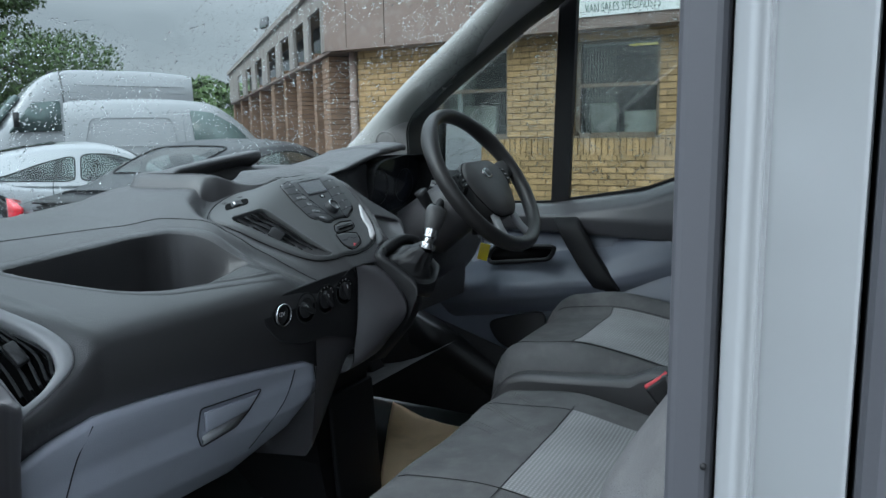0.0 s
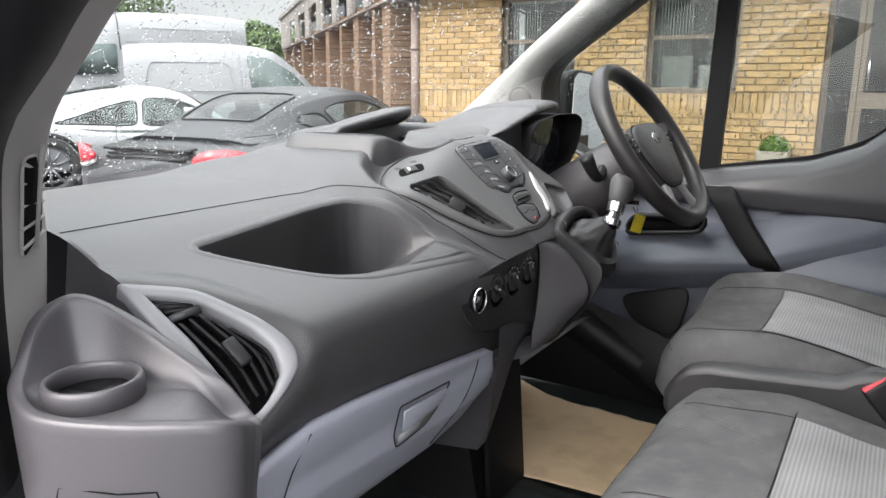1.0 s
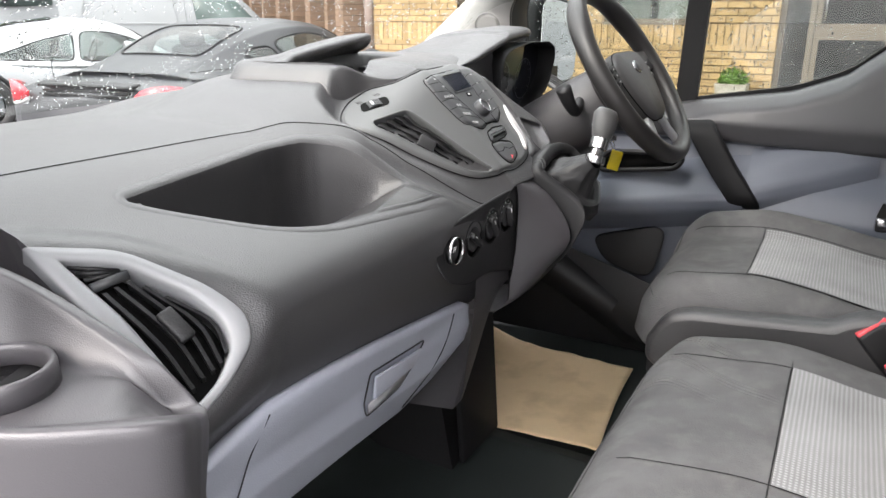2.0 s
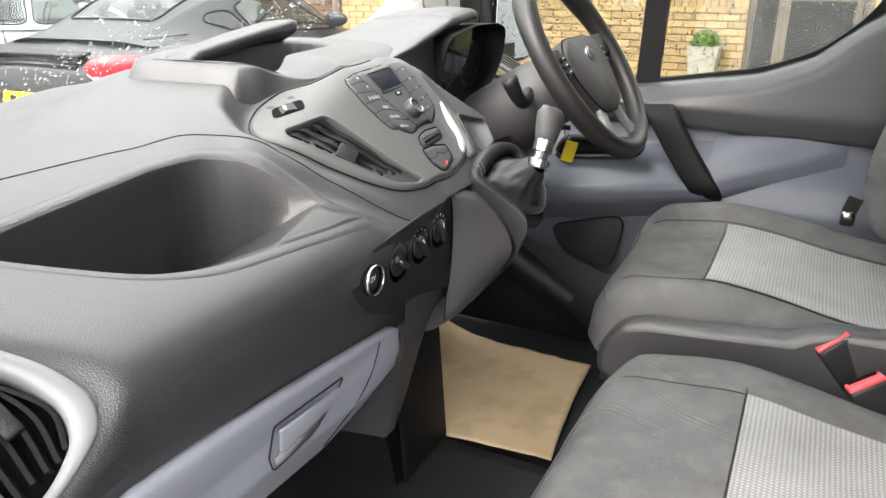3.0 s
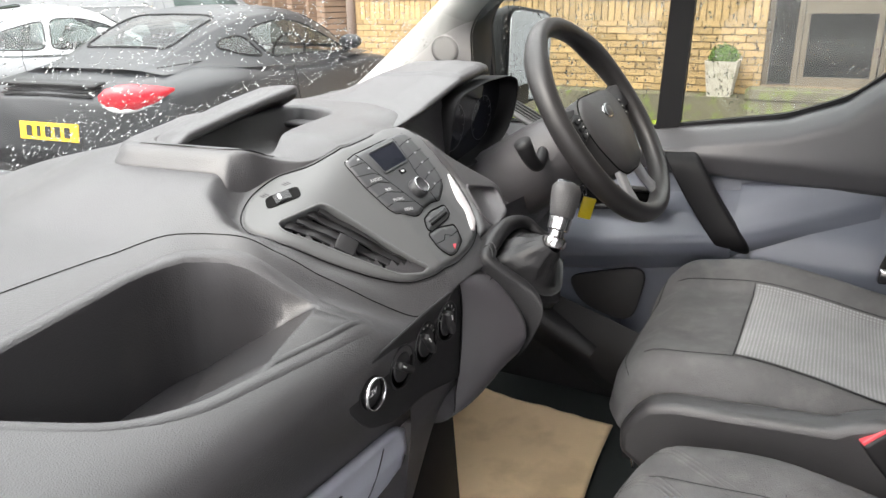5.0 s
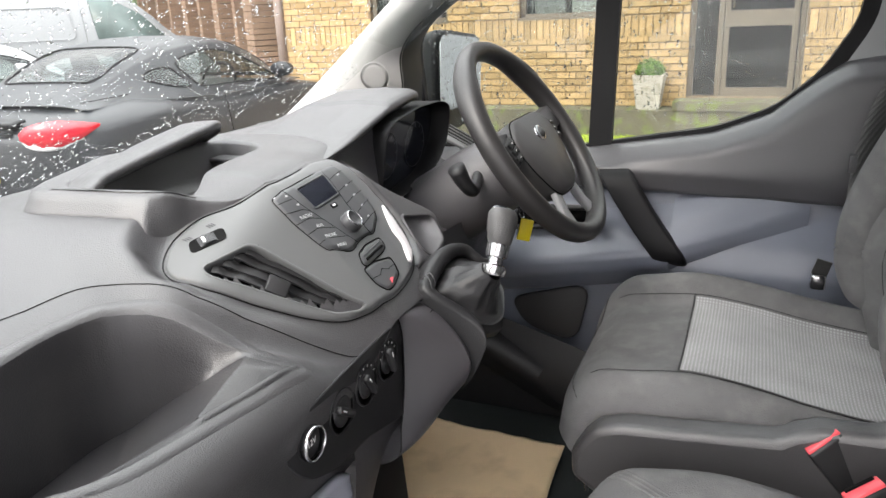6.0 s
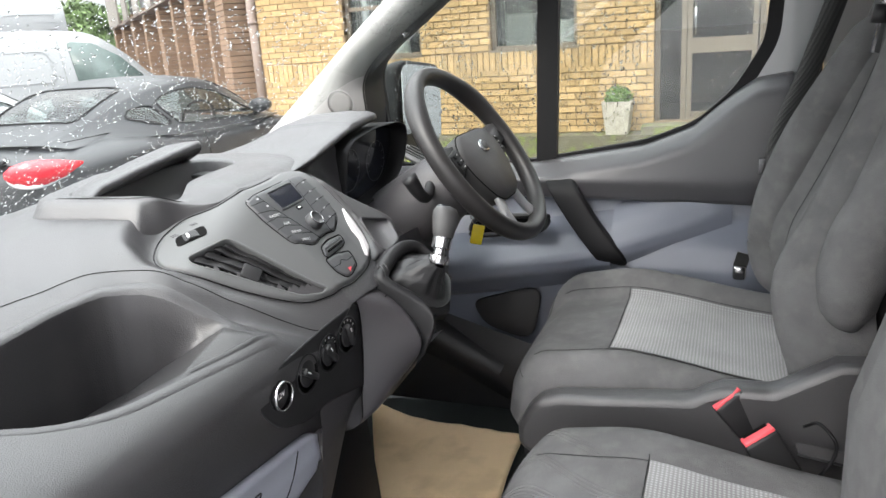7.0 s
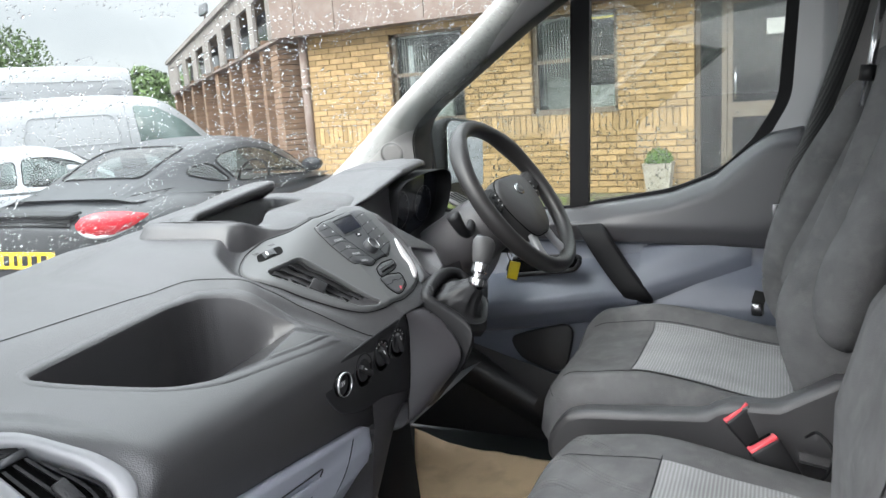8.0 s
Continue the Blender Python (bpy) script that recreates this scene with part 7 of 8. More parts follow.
def backing():
    """The mortar face behind the bricks, cut round the openings."""
    bm = bmesh.new()
    cx = sorted({BX0, BX1, *(v for o in OPEN for v in o[:2])})
    cz = sorted({BASE - 0.35, SOFFIT + 0.6, *(v for o in OPEN for v in o[2:])})
    for a, b in zip(cx, cx[1:]):
        for c, d in zip(cz, cz[1:]):
            if not in_open((a + b) / 2, (c + d) / 2):
                box((b - a, 0.20, d - c), ((a + b) / 2, FY + 0.109, (c + d) / 2), bm=bm)
    return bm


office = thing("office_building", "single-storey yellow brick office with brown cladding above", "building", (0, FY, BASE))
into(office, "wall_core", backing(), M_MORTAR, "dark mortar", False)


def brick_rows():
    """Places of the bricks: centre x, z, length, height."""
    out = []
    rows = int((SOFFIT - BASE) / CH) + 1
    sold_lo = 1.37 - 0.235
    z = BASE
    k = 0
    while z < SOFFIT - 0.01:
        soldier = abs(z - sold_lo) < 0.04
        if soldier:
            x = BX0
            while x < BX1:
                out.append((x + 0.0375, sold_lo + 0.1175, 0.065, 0.222))
                x += 0.075
            z = 1.37 + 0.004
            continue
        x = BX0 - (BL / 2 if k % 2 else 0)
        while x < BX1:
            out.append((x + BL / 2, z + CH / 2, BL - 0.011, CH - 0.011))
            x += BL
        z += CH
        k += 1
    return out


def clipped(b):
    """The brick cut back at the openings and wall ends, or None."""
    x, z, l, h = b
    a, c = max(x - l / 2, BX0), min(x + l / 2, BX1)
    for o in OPEN:
        if o[2] - 0.03 < z < o[3]:
            if o[0] <= a and c <= o[1]:
                return None
            if a < o[0] < c:
                c = o[0]
            if a < o[1] < c:
                a = o[1]
    return None if c - a < 0.03 else ((a + c) / 2, z, c - a, h)


bricks = [c for c in map(clipped, brick_rows()) if c]
rng = random.Random(7)
near_b_list = sorted(bricks, key=lambda b: abs(b[0] + 1.9) + 0.9 * abs(b[1] - 1.2))[:290]
near_set = set(near_b_list)
rest = bmesh.new()
for b in bricks:
    if b not in near_set:
        box((b[2], 0.10, b[3]), (b[0], FY + 0.046 + rng.uniform(-0.003, 0.003), b[1]), bm=rest)
rb = into(office, "brickwork", rest, M_BUFFI, "yellow brick wall", False)
tagged(rb, kind="stuff")


def framed_window(x0, x1, z0, z1, mid):
    w = new("window")
    w.parent = office
    w.location = (0, 0, 0)
    fr = 0.05
    def wp(name, bm, mat, label, smooth=False):
        bm.transform(Matrix.Translation(-office.location))
        return part(name, bm, mat, w, label, smooth)
    y = FY + 0.11
    for sx, sz, cx, cz in ((fr, z1 - z0, x0 + fr / 2, (z0 + z1) / 2), (fr, z1 - z0, x1 - fr / 2, (z0 + z1) / 2), (x1 - x0, fr, (x0 + x1) / 2, z0 + fr / 2), (x1 - x0, fr, (x0 + x1) / 2, z1 - fr / 2), (x1 - x0, 0.045, (x0 + x1) / 2, mid)):
        wp("frame_bar", box((sx, 0.06, sz), (cx, y, cz)), M_BRONZE, "bronze window frame bar")
    wp("sill", box((x1 - x0 + 0.02, 0.14, 0.03), ((x0 + x1) / 2, FY + 0.06, z0 - 0.002)), M_BRONZE, "bronze window sill")
    for a, b in ((z0 + fr, mid - 0.02), (mid + 0.02, z1 - fr)):
        g = wp("pane", box((x1 - x0 - 2 * fr, 0.006, b - a), ((x0 + x1) / 2, y + 0.01, (a + b) / 2)), M_ROOMPANE, "dark office pane")
        g.visible_shadow = False
    return w


for o in (OPEN[0], OPEN[1], OPEN[3]):
    framed_window(*o, 1.98)
# what shows behind the panes
inside_office = thing("office_interior", "dim office room behind the windows", "room", (-1, 9, BASE))
# walls, ceiling and floor are coloured dark so the room reads as unlit
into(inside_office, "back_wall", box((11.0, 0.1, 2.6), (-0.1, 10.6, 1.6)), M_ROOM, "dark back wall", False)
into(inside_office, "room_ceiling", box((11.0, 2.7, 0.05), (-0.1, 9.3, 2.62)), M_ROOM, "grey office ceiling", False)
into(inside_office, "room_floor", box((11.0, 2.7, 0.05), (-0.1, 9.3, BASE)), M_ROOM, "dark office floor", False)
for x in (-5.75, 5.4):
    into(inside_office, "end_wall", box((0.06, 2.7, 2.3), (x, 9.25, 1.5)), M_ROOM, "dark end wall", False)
tube_light = thing("office_light", "yellow fluorescent light in the office", "ceiling light", (-1.9, 8.3, 2.50))
part("diffuser", box((0.42, 0.10, 0.05)), M_LAMP, tube_light, "glowing yellow diffuser", False)
part("housing", box((0.46, 0.14, 0.02), (0, 0, 0.035)), M_BRONZE, tube_light, "dark housing", False)
for x0, x1 in ((-4.50, -3.55), (-2.58, -1.66)):
    bl = thing("window_blind", "pale vertical slat blind behind the office window", "blind", ((x0 + x1) / 2, 7.93, 1.4), group="office blinds")
    part("head_rail", box((x1 - x0, 0.03, 0.03), (0, 0, 1.07)), M_BLIND, bl, "pale head rail", False)
    n = 11
    for k in range(n):
        xx = -(x1 - x0) / 2 + 0.04 + (x1 - x0) * 0.42 * k / n
        part("slat", box((0.006, 0.05, 1.02), (xx, 0, 0.54), Matrix.Rotation(radians(20), 4, "Z")), M_BLIND, bl, "", False)
for x, w, h in ((-2.38, 0.34, 0.40), (-1.92, 0.40, 0.30), (-4.1, 0.5, 0.42)):
    mon = thing("office_monitor", "pale box-shaped office screen by the window", "screen", (x, 8.15, 1.40))
    soften(part("case", box((w, 0.10, h), (0, 0, h / 2 - 0.02)), M_BLIND, mon, "pale case", False), 0.02)
    part("stand", box((0.12, 0.12, 0.30), (0, 0, -0.17)), M_ROOM, mon, "dark stand", False)
    part("desk_leg", box((0.06, 0.06, 0.70), (0, 0, -0.66)), M_ROOM, mon, "dark support", False)

# entrance: recessed bronze glazed door and side light
def entrance():
    d = new("door")
    d.parent = office
    def dp(name, bm, mat, label, smooth=False):
        bm.transform(Matrix.Translation(-office.location))
        return part(name, bm, mat, d, label, smooth)
    y = FY + 0.16
    for cx, sx in ((-0.75, 0.05), (-0.475, 0.055), (-0.415, 0.05), (0.235, 0.055), (0.305, 0.055)):
        dp("frame_post", box((sx, 0.07, 2.02), (cx, y, 1.51)), M_BRONZE, "bronze frame post")
    for cz, sz in ((0.545, 0.09), (1.295, 0.16), (2.47, 0.10)):
        dp("door_rail", box((0.60, 0.06, sz), (-0.09, y - 0.004, cz)), M_BRONZE, "bronze door rail")
    dp("frame_head", box((1.11, 0.08, 0.06), (-0.22, y + 0.002, 2.50)), M_BRONZE, "bronze frame head")
    for a, b, c, e in ((-0.725, -0.50, 0.52, 2.46), (-0.39, 0.21, 0.59, 1.215), (-0.39, 0.21, 1.375, 2.42)):
        g = dp("pane", box((b - a, 0.006, e - c), ((a + b) / 2, y + 0.012, (c + e) / 2)), M_ROOMPANE, "dark reflecting pane")
        g.visible_shadow = False
    dp("door_handle", rod((-0.36, y - 0.06, 1.40), (-0.36, y - 0.06, 1.75), 0.014), M_CHROME, "steel pull handle", True)
    dp("reveal", box((0.02, 0.16, 2.02), (0.327, FY + 0.09, 1.51)), M_BRONZE, "bronze reveal")
    return d


entrance()
# notices on the door glass
notice = thing("door_notice", "small plain notice on the entrance glass", "notice", (0.05, FY + 0.145, 2.15))
part("paper", box((0.22, 0.004, 0.16)), M_BLIND, notice, "plain pale paper", False)

# overhanging brown cladding, its joints, the sign
clad = thing("roof_fascia", "brown panelled cladding overhanging the brick wall", "roof fascia", (0, FY - 0.3, SOFFIT))
x = -6.15
widths = [0.38, 0.62, 1.28, 1.28, 1.28, 1.28, 1.28, 1.28, 1.28, 1.28]
for w in widths:
    into(clad, "cladding_panel", box((w - 0.012, 0.03, 0.92), (x + w / 2, FY - 0.285, SOFFIT + 0.46)), M_FASCIA, "", False)
    x += w
into(clad, "backing", box((11.6, 0.25, 0.90), (-0.35, FY - 0.14, SOFFIT + 0.47)), M_MORTAR, "dark backing", False)
into(clad, "soffit_board", box((11.8, 0.36, 0.03), (-0.25, FY - 0.12, SOFFIT - 0.012)), M_FASCIA, "brown soffit", False)
into(clad, "roof_edge", box((12.0, 4.0, 0.06), (-0.25, FY + 1.65, SOFFIT + 0.97)), M_MORTAR, "dark roof edge", False)
sign = thing("shop_sign", "white sign board with dark green lettering", "sign", (-1.55, FY - 0.31, 2.875))
part("board", box((2.3, 0.02, 0.30)), M_SIGN, sign, "white board", False)
text("VAN SALES SPECIALISTS", 0.135, Matrix.Translation((-0.43, -0.012, -0.066)) @ Matrix.Rotation(radians(90), 4, "X") @ Matrix.Diagonal((0.60, 1, 1, 1)), M_SIGNTEXT, sign)

# step, kerb and moss along the wall
wall_part("pavement", box((12.0, 0.34, 0.30), (-0.2, FY - 0.17, BASE - 0.15)), M_CONC, "mossy concrete plinth along the wall", "pavement")
wall_part("trim_step", box((1.45, 0.42, 0.09), (-0.15, FY - 0.15, BASE + 0.046)), M_CONC, "weathered concrete door step", "step")
mbm = bmesh.new()
for k in range(9000):
    x = rng.uniform(-4.6, 3.0)
    y = FY - 0.34 - abs(rng.gauss(0, 0.22))
    if noise.noise(Vector((x * 1.3, y * 2.0, 4))) < -0.02 + 0.5 * (FY - 0.40 - y):
        continue
    r = rng.uniform(0.012, 0.035)
    a = rng.uniform(0, 6.28)
    z = GROUND + 0.004
    t = [Vector((x + r * math.cos(a + q * 2.1), y + r * math.sin(a + q * 2.1), z)) for q in range(3)]
    top = Vector((x + rng.uniform(-1, 1) * r, y, z + rng.uniform(0.6, 1.8) * r))
    vs = [mbm.verts.new(p) for p in (*t, top)]
    for q in ((0, 1, 3), (1, 2, 3), (2, 0, 3)):
        mbm.faces.new([vs[i] for i in q])
mo = link("moss", mbm, M_MOSS)
tagged(mo, "bright green moss and weeds at the foot of the wall", "moss", kind="stuff")
leafm = bmesh.new()
for k in range(420):
    x, y = rng.uniform(-4.5, 2.5), FY - 0.6 - abs(rng.gauss(0, 0.5))
    r = rng.uniform(0.008, 0.02)
    a = rng.uniform(0, 6.28)
    vs = [leafm.verts.new((x + r * math.cos(a + q * 1.57) * (1 if q % 2 else 1.8), y + r * math.sin(a + q * 1.57), GROUND + 0.012 + 0.004 * q)) for q in range(4)]
    leafm.faces.new(vs)
tagged(link("fallen_leaves", leafm, M_CONC), "small fallen leaves and grit by the wall", "leaves", kind="stuff")

planter = thing("stone_planter", "square tapered stone planter with a clipped green bush", "planter", (-1.14, FY - 0.17, BASE))
keep_sharp(part("pot", loft([[Vector((sx * h, sy * h, z)) for sx, sy in ((-1, -1), (1, -1), (1, 1), (-1, 1))] for h, z in ((0.115, 0.0), (0.155, 0.33), (0.160, 0.36), (0.135, 0.36), (0.130, 0.31))]), M_PLANTER, planter, "weathered stone pot", False))
part("soil", box((0.25, 0.25, 0.02), (0, 0, 0.32)), M_BARK, planter, "dark soil", False)


def leaf_ball(cx, rad, n, size, seed, flat=1.0):
    r2 = random.Random(seed)
    bm = bmesh.new()
    for k in range(n):
        d = Vector((r2.gauss(0, 1), r2.gauss(0, 1), r2.gauss(0, 1))).normalized()
        rr = (0.55 + 0.45 * r2.random() ** 0.5) * (1 + 0.22 * noise.noise(d * 2.3 + Vector((seed, 0, 0))))
        p = Vector(cx) + Vector((d.x * rad[0], d.y * rad[1], d.z * rad[2])) * rr
        a = Vector((r2.gauss(0, 1), r2.gauss(0, 1), r2.gauss(0, 1) * flat)).normalized()
        b = a.cross(d + Vector((0.1, 0.2, 0.3))).normalized()
        s = size * r2.uniform(0.6, 1.3)
        vs = [bm.verts.new(p + q) for q in (a * s, b * s * 0.45, -a * s, -b * s * 0.45)]
        bm.faces.new(vs)
    return bm


part("bush", leaf_ball((0, 0, 0.40), (0.145, 0.145, 0.12), 1500, 0.018, 3), M_BUSH, planter, "clipped green bush", False)

# ---- the brown brick wing that runs away from the corner ----
WD = Vector((-0.759, 0.651, 0)).normalized()
WNRM = Vector((-WD.y, WD.x, 0)) * 1
if WNRM.y > 0:
    WNRM = -WNRM
CORNER = Vector((-6.05, FY - 0.25, 0))
wing = thing("workshop_wing", "long brown brick wing with weathered cladding and piers", "building", tuple(CORNER + Vector((0, 0, GROUND))))
WMAT = Matrix((WD, -WNRM, Vector((0, 0, 1)))).transposed().to_4x4()


def wing_box(name, size, at, mat, label=""):
    """at: along the wing, out from its face (minus: inwards), up."""
    m = WMAT
    c = m @ Vector((at[0], -at[1], at[2]))
    return part(name, box(size, tuple(c), m), mat, wing, label, False)


wing_box("wall_core", (15.6, 0.25, 2.7), (8.2, -0.75, 1.35), M_MORTAR, "dark recessed wall")
wb = bmesh.new()
for row in range(34):
    for col in range(70):
        s = 0.45 + 0.225 * col + (0.11 if row % 2 else 0)
        c = WMAT @ Vector((s, 0.62, 0.04 + 0.075 * row))
        box((0.213, 0.06, 0.064), tuple(c), WMAT, bm=wb)
wbk = part("brickwork", wb, M_BROWNI, wing, "brown brick wall", False)
tagged(wbk, kind="stuff")
for s, w in ((0.55, 0.50), (1.55, 0.22), (2.9, 0.45), (4.6, 0.25), (6.2, 0.5), (8.6, 0.3), (10.8, 0.5), (13.2, 0.4), (15.6, 0.5)):
    pb_ = bmesh.new()
    for row in range(35):
        for col in range(max(1, round(w / 0.225))):
            c = WMAT @ Vector((s + 0.225 * col * (w / (0.225 * max(1, round(w / 0.225)))), 0.27, 0.0375 + 0.075 * row))
            box((w / max(1, round(w / 0.225)) - 0.011, 0.46, 0.064), tuple(c), WMAT, bm=pb_)
    part("pier", pb_, M_BROWNI, wing, "brick pier", False)
# tall cladding: panels, with dark clerestory openings between
s = 0.0
k = 0
for w, solid in ((0.55, 1), (0.95, 0), (0.40, 1), (0.95, 0), (0.55, 1), (1.1, 0), (0.6, 1), (1.3, 0), (0.9, 1), (1.3, 0), (0.9, 1), (1.3, 0), (1.0, 1), (1.3, 0), (2.9, 1)):
    if solid:
        for q in range(max(1, round(w / 0.30))):
            ww = w / max(1, round(w / 0.30))
            wing_box("cladding_panel", (ww - 0.015, 0.05, 0.95), (s + ww * (q + 0.5), 0.02, 2.52 + 0.475), M_FASCIA2, "weathered cladding panel")
    else:
        wing_box("cladding_top", (w, 0.05, 0.30), (s + w / 2, 0.02, 3.315), M_FASCIA2, "weathered cladding panel")
        wing_box("clerestory_pane", (w, 0.04, 0.64), (s + w / 2, -0.32, 2.84), M_SCREEN, "dark high window")
    s += w
wing_box("fascia_board", (16.1, 0.10, 0.10), (8.0, 0.06, 3.50), M_FASCIA2, "grey roof edge board")
wing_box("soffit_board", (16.0, 0.72, 0.04), (8.0, -0.34, 2.50), M_FASCIA, "brown soffit")
wing_box("roof_deck", (16.0, 3.0, 0.05), (8.0, -1.45, 3.50), M_MORTAR, "dark flat roof")
pipe = thing("drainpipe", "grey drainpipe in the corner of the brick wall", "drainpipe", (-5.86, FY - 0.03, GROUND))
part("pipe", rod((0, 0, 0), (0, 0, 2.5), 0.055, seg=20), M_FASCIA, pipe, "grey pipe")
for z in (0.8, 1.8):
    part("bracket", rod((0, 0, z), (0, 0, z + 0.05), 0.066, seg=20), M_FASCIA, pipe, "pipe bracket")
flood = thing("flood_light", "grey flood light on the roof edge", "flood light", tuple(CORNER + WD * 6.6 + Vector((0, 0, 3.66))))
part("stem", rod((0, 0, -0.06), (0.03, -0.05, 0.20), 0.025), M_FASCIA2, flood, "grey stem")
soften(part("head", box((0.20, 0.09, 0.30), (0.02, -0.06, 0.26), Matrix.Rotation(radians(-35), 4, "X") @ Matrix.Rotation(radians(-20), 4, "Y")), M_RADIO, flood, "dark lamp head", False), 0.03)
part("lens", box((0.16, 0.008, 0.24), (0.02, -0.110, 0.24), Matrix.Rotation(radians(-35), 4, "X") @ Matrix.Rotation(radians(-20), 4, "Y")), M_VGLASS, flood, "grey lens", False)

# ---- vehicles ----
def car_shell(stations, n=28):
    """Rings of a car body from (along, half width, low z, shoulder z, top z, top half width): a closed skin."""
    loops = []
    for s, hw, z0, zs, zt, tw in stations:
        ring = []
        side = [(hw * 0.93, z0), (hw * 0.985, z0 + 0.10), (hw, (z0 + zs) / 2), (hw * 0.985, zs - 0.05), (hw * 0.95, zs), ((hw * 0.95 + tw) / 2, zs + (zt - zs) * 0.55), (tw, zt - (zt - zs) * 0.10), (tw * 0.7, zt - 0.004), (0.0, zt + 0.01)]
        for w, z in side:
            ring.append(Vector((w, s, z)))
        for w, z in reversed(side[:-1]):
            ring.append(Vector((-w, s, z)))
        loops.append(ring)
    return loops


def resample(stations, n):
    pts = [Vector(q[:3]) for q in stations], [Vector(q[3:6]) for q in stations]
    a, b = spline(pts[0], n), spline(pts[1], n)
    return [(*p, *q) for p, q in zip(a, b)]


def wheel_part(parent, at, r, w, rim_mat, side):
    m = Matrix.Translation(at) @ Matrix.Rotation(radians(90), 4, "Y")
    t = part("wheel", spun([(r * 0.70, -w / 2), (r * 0.93, -w / 2), (r, -w * 0.35), (r, w * 0.35), (r * 0.93, w / 2), (r * 0.70, w / 2)], m, 36, closed=True), M_TYRE, parent, "black tyre")
    part("rim", spun([(r * 0.70, side * w * 0.30), (r * 0.66, side * w * 0.42), (r * 0.62, side * w * 0.25), (r * 0.15, side * w * 0.20), (0.001, side * w * 0.24)], m, 36), M_VOID, t, "dark wheel barrel")
    for k in range(10):
        a = 2 * math.pi * k / 10
        d = Vector((math.cos(a), math.sin(a), 0))
        part("rim_spoke", rod(m @ (d * r * 0.10 + Vector((0, 0, side * w * 0.40))), m @ (d * r * 0.66 + Vector((0, 0, side * w * 0.44))), 0.020, 0.013, 8), rim_mat, t, "alloy spoke")
    return t


def on_cabin(cabin, s, a, off):
    """A place just outside the cabin skin."""
    p = cabin(s, a)
    n = (cabin(s + 0.004, a) - p).cross(cabin(s, a + 0.004) - p).normalized()
    if n.dot(p - Vector((0, p.y, 0.7))) < 0:
        n = -n
    return p + n * off


def glazing(car, cabin, name, outline, tint, label):
    """A pane over an opening of the cabin, with its black seal; outline in cabin terms."""
    ring = [tuple(p) for p in rounded([Vector(q) for q in outline], 0.035, 5)]
    g = part(name, filled(ring, 0.012, lambda s, a, inn: on_cabin(cabin, s, a, 0.002)), tint, car, label)
    g.visible_shadow = False
    part("window_seal", tube([on_cabin(cabin, s, a, 0.003) for s, a in divided(ring, 0.02)], 0.008, 6, closed=True), M_RUBBER, g, "black window seal")


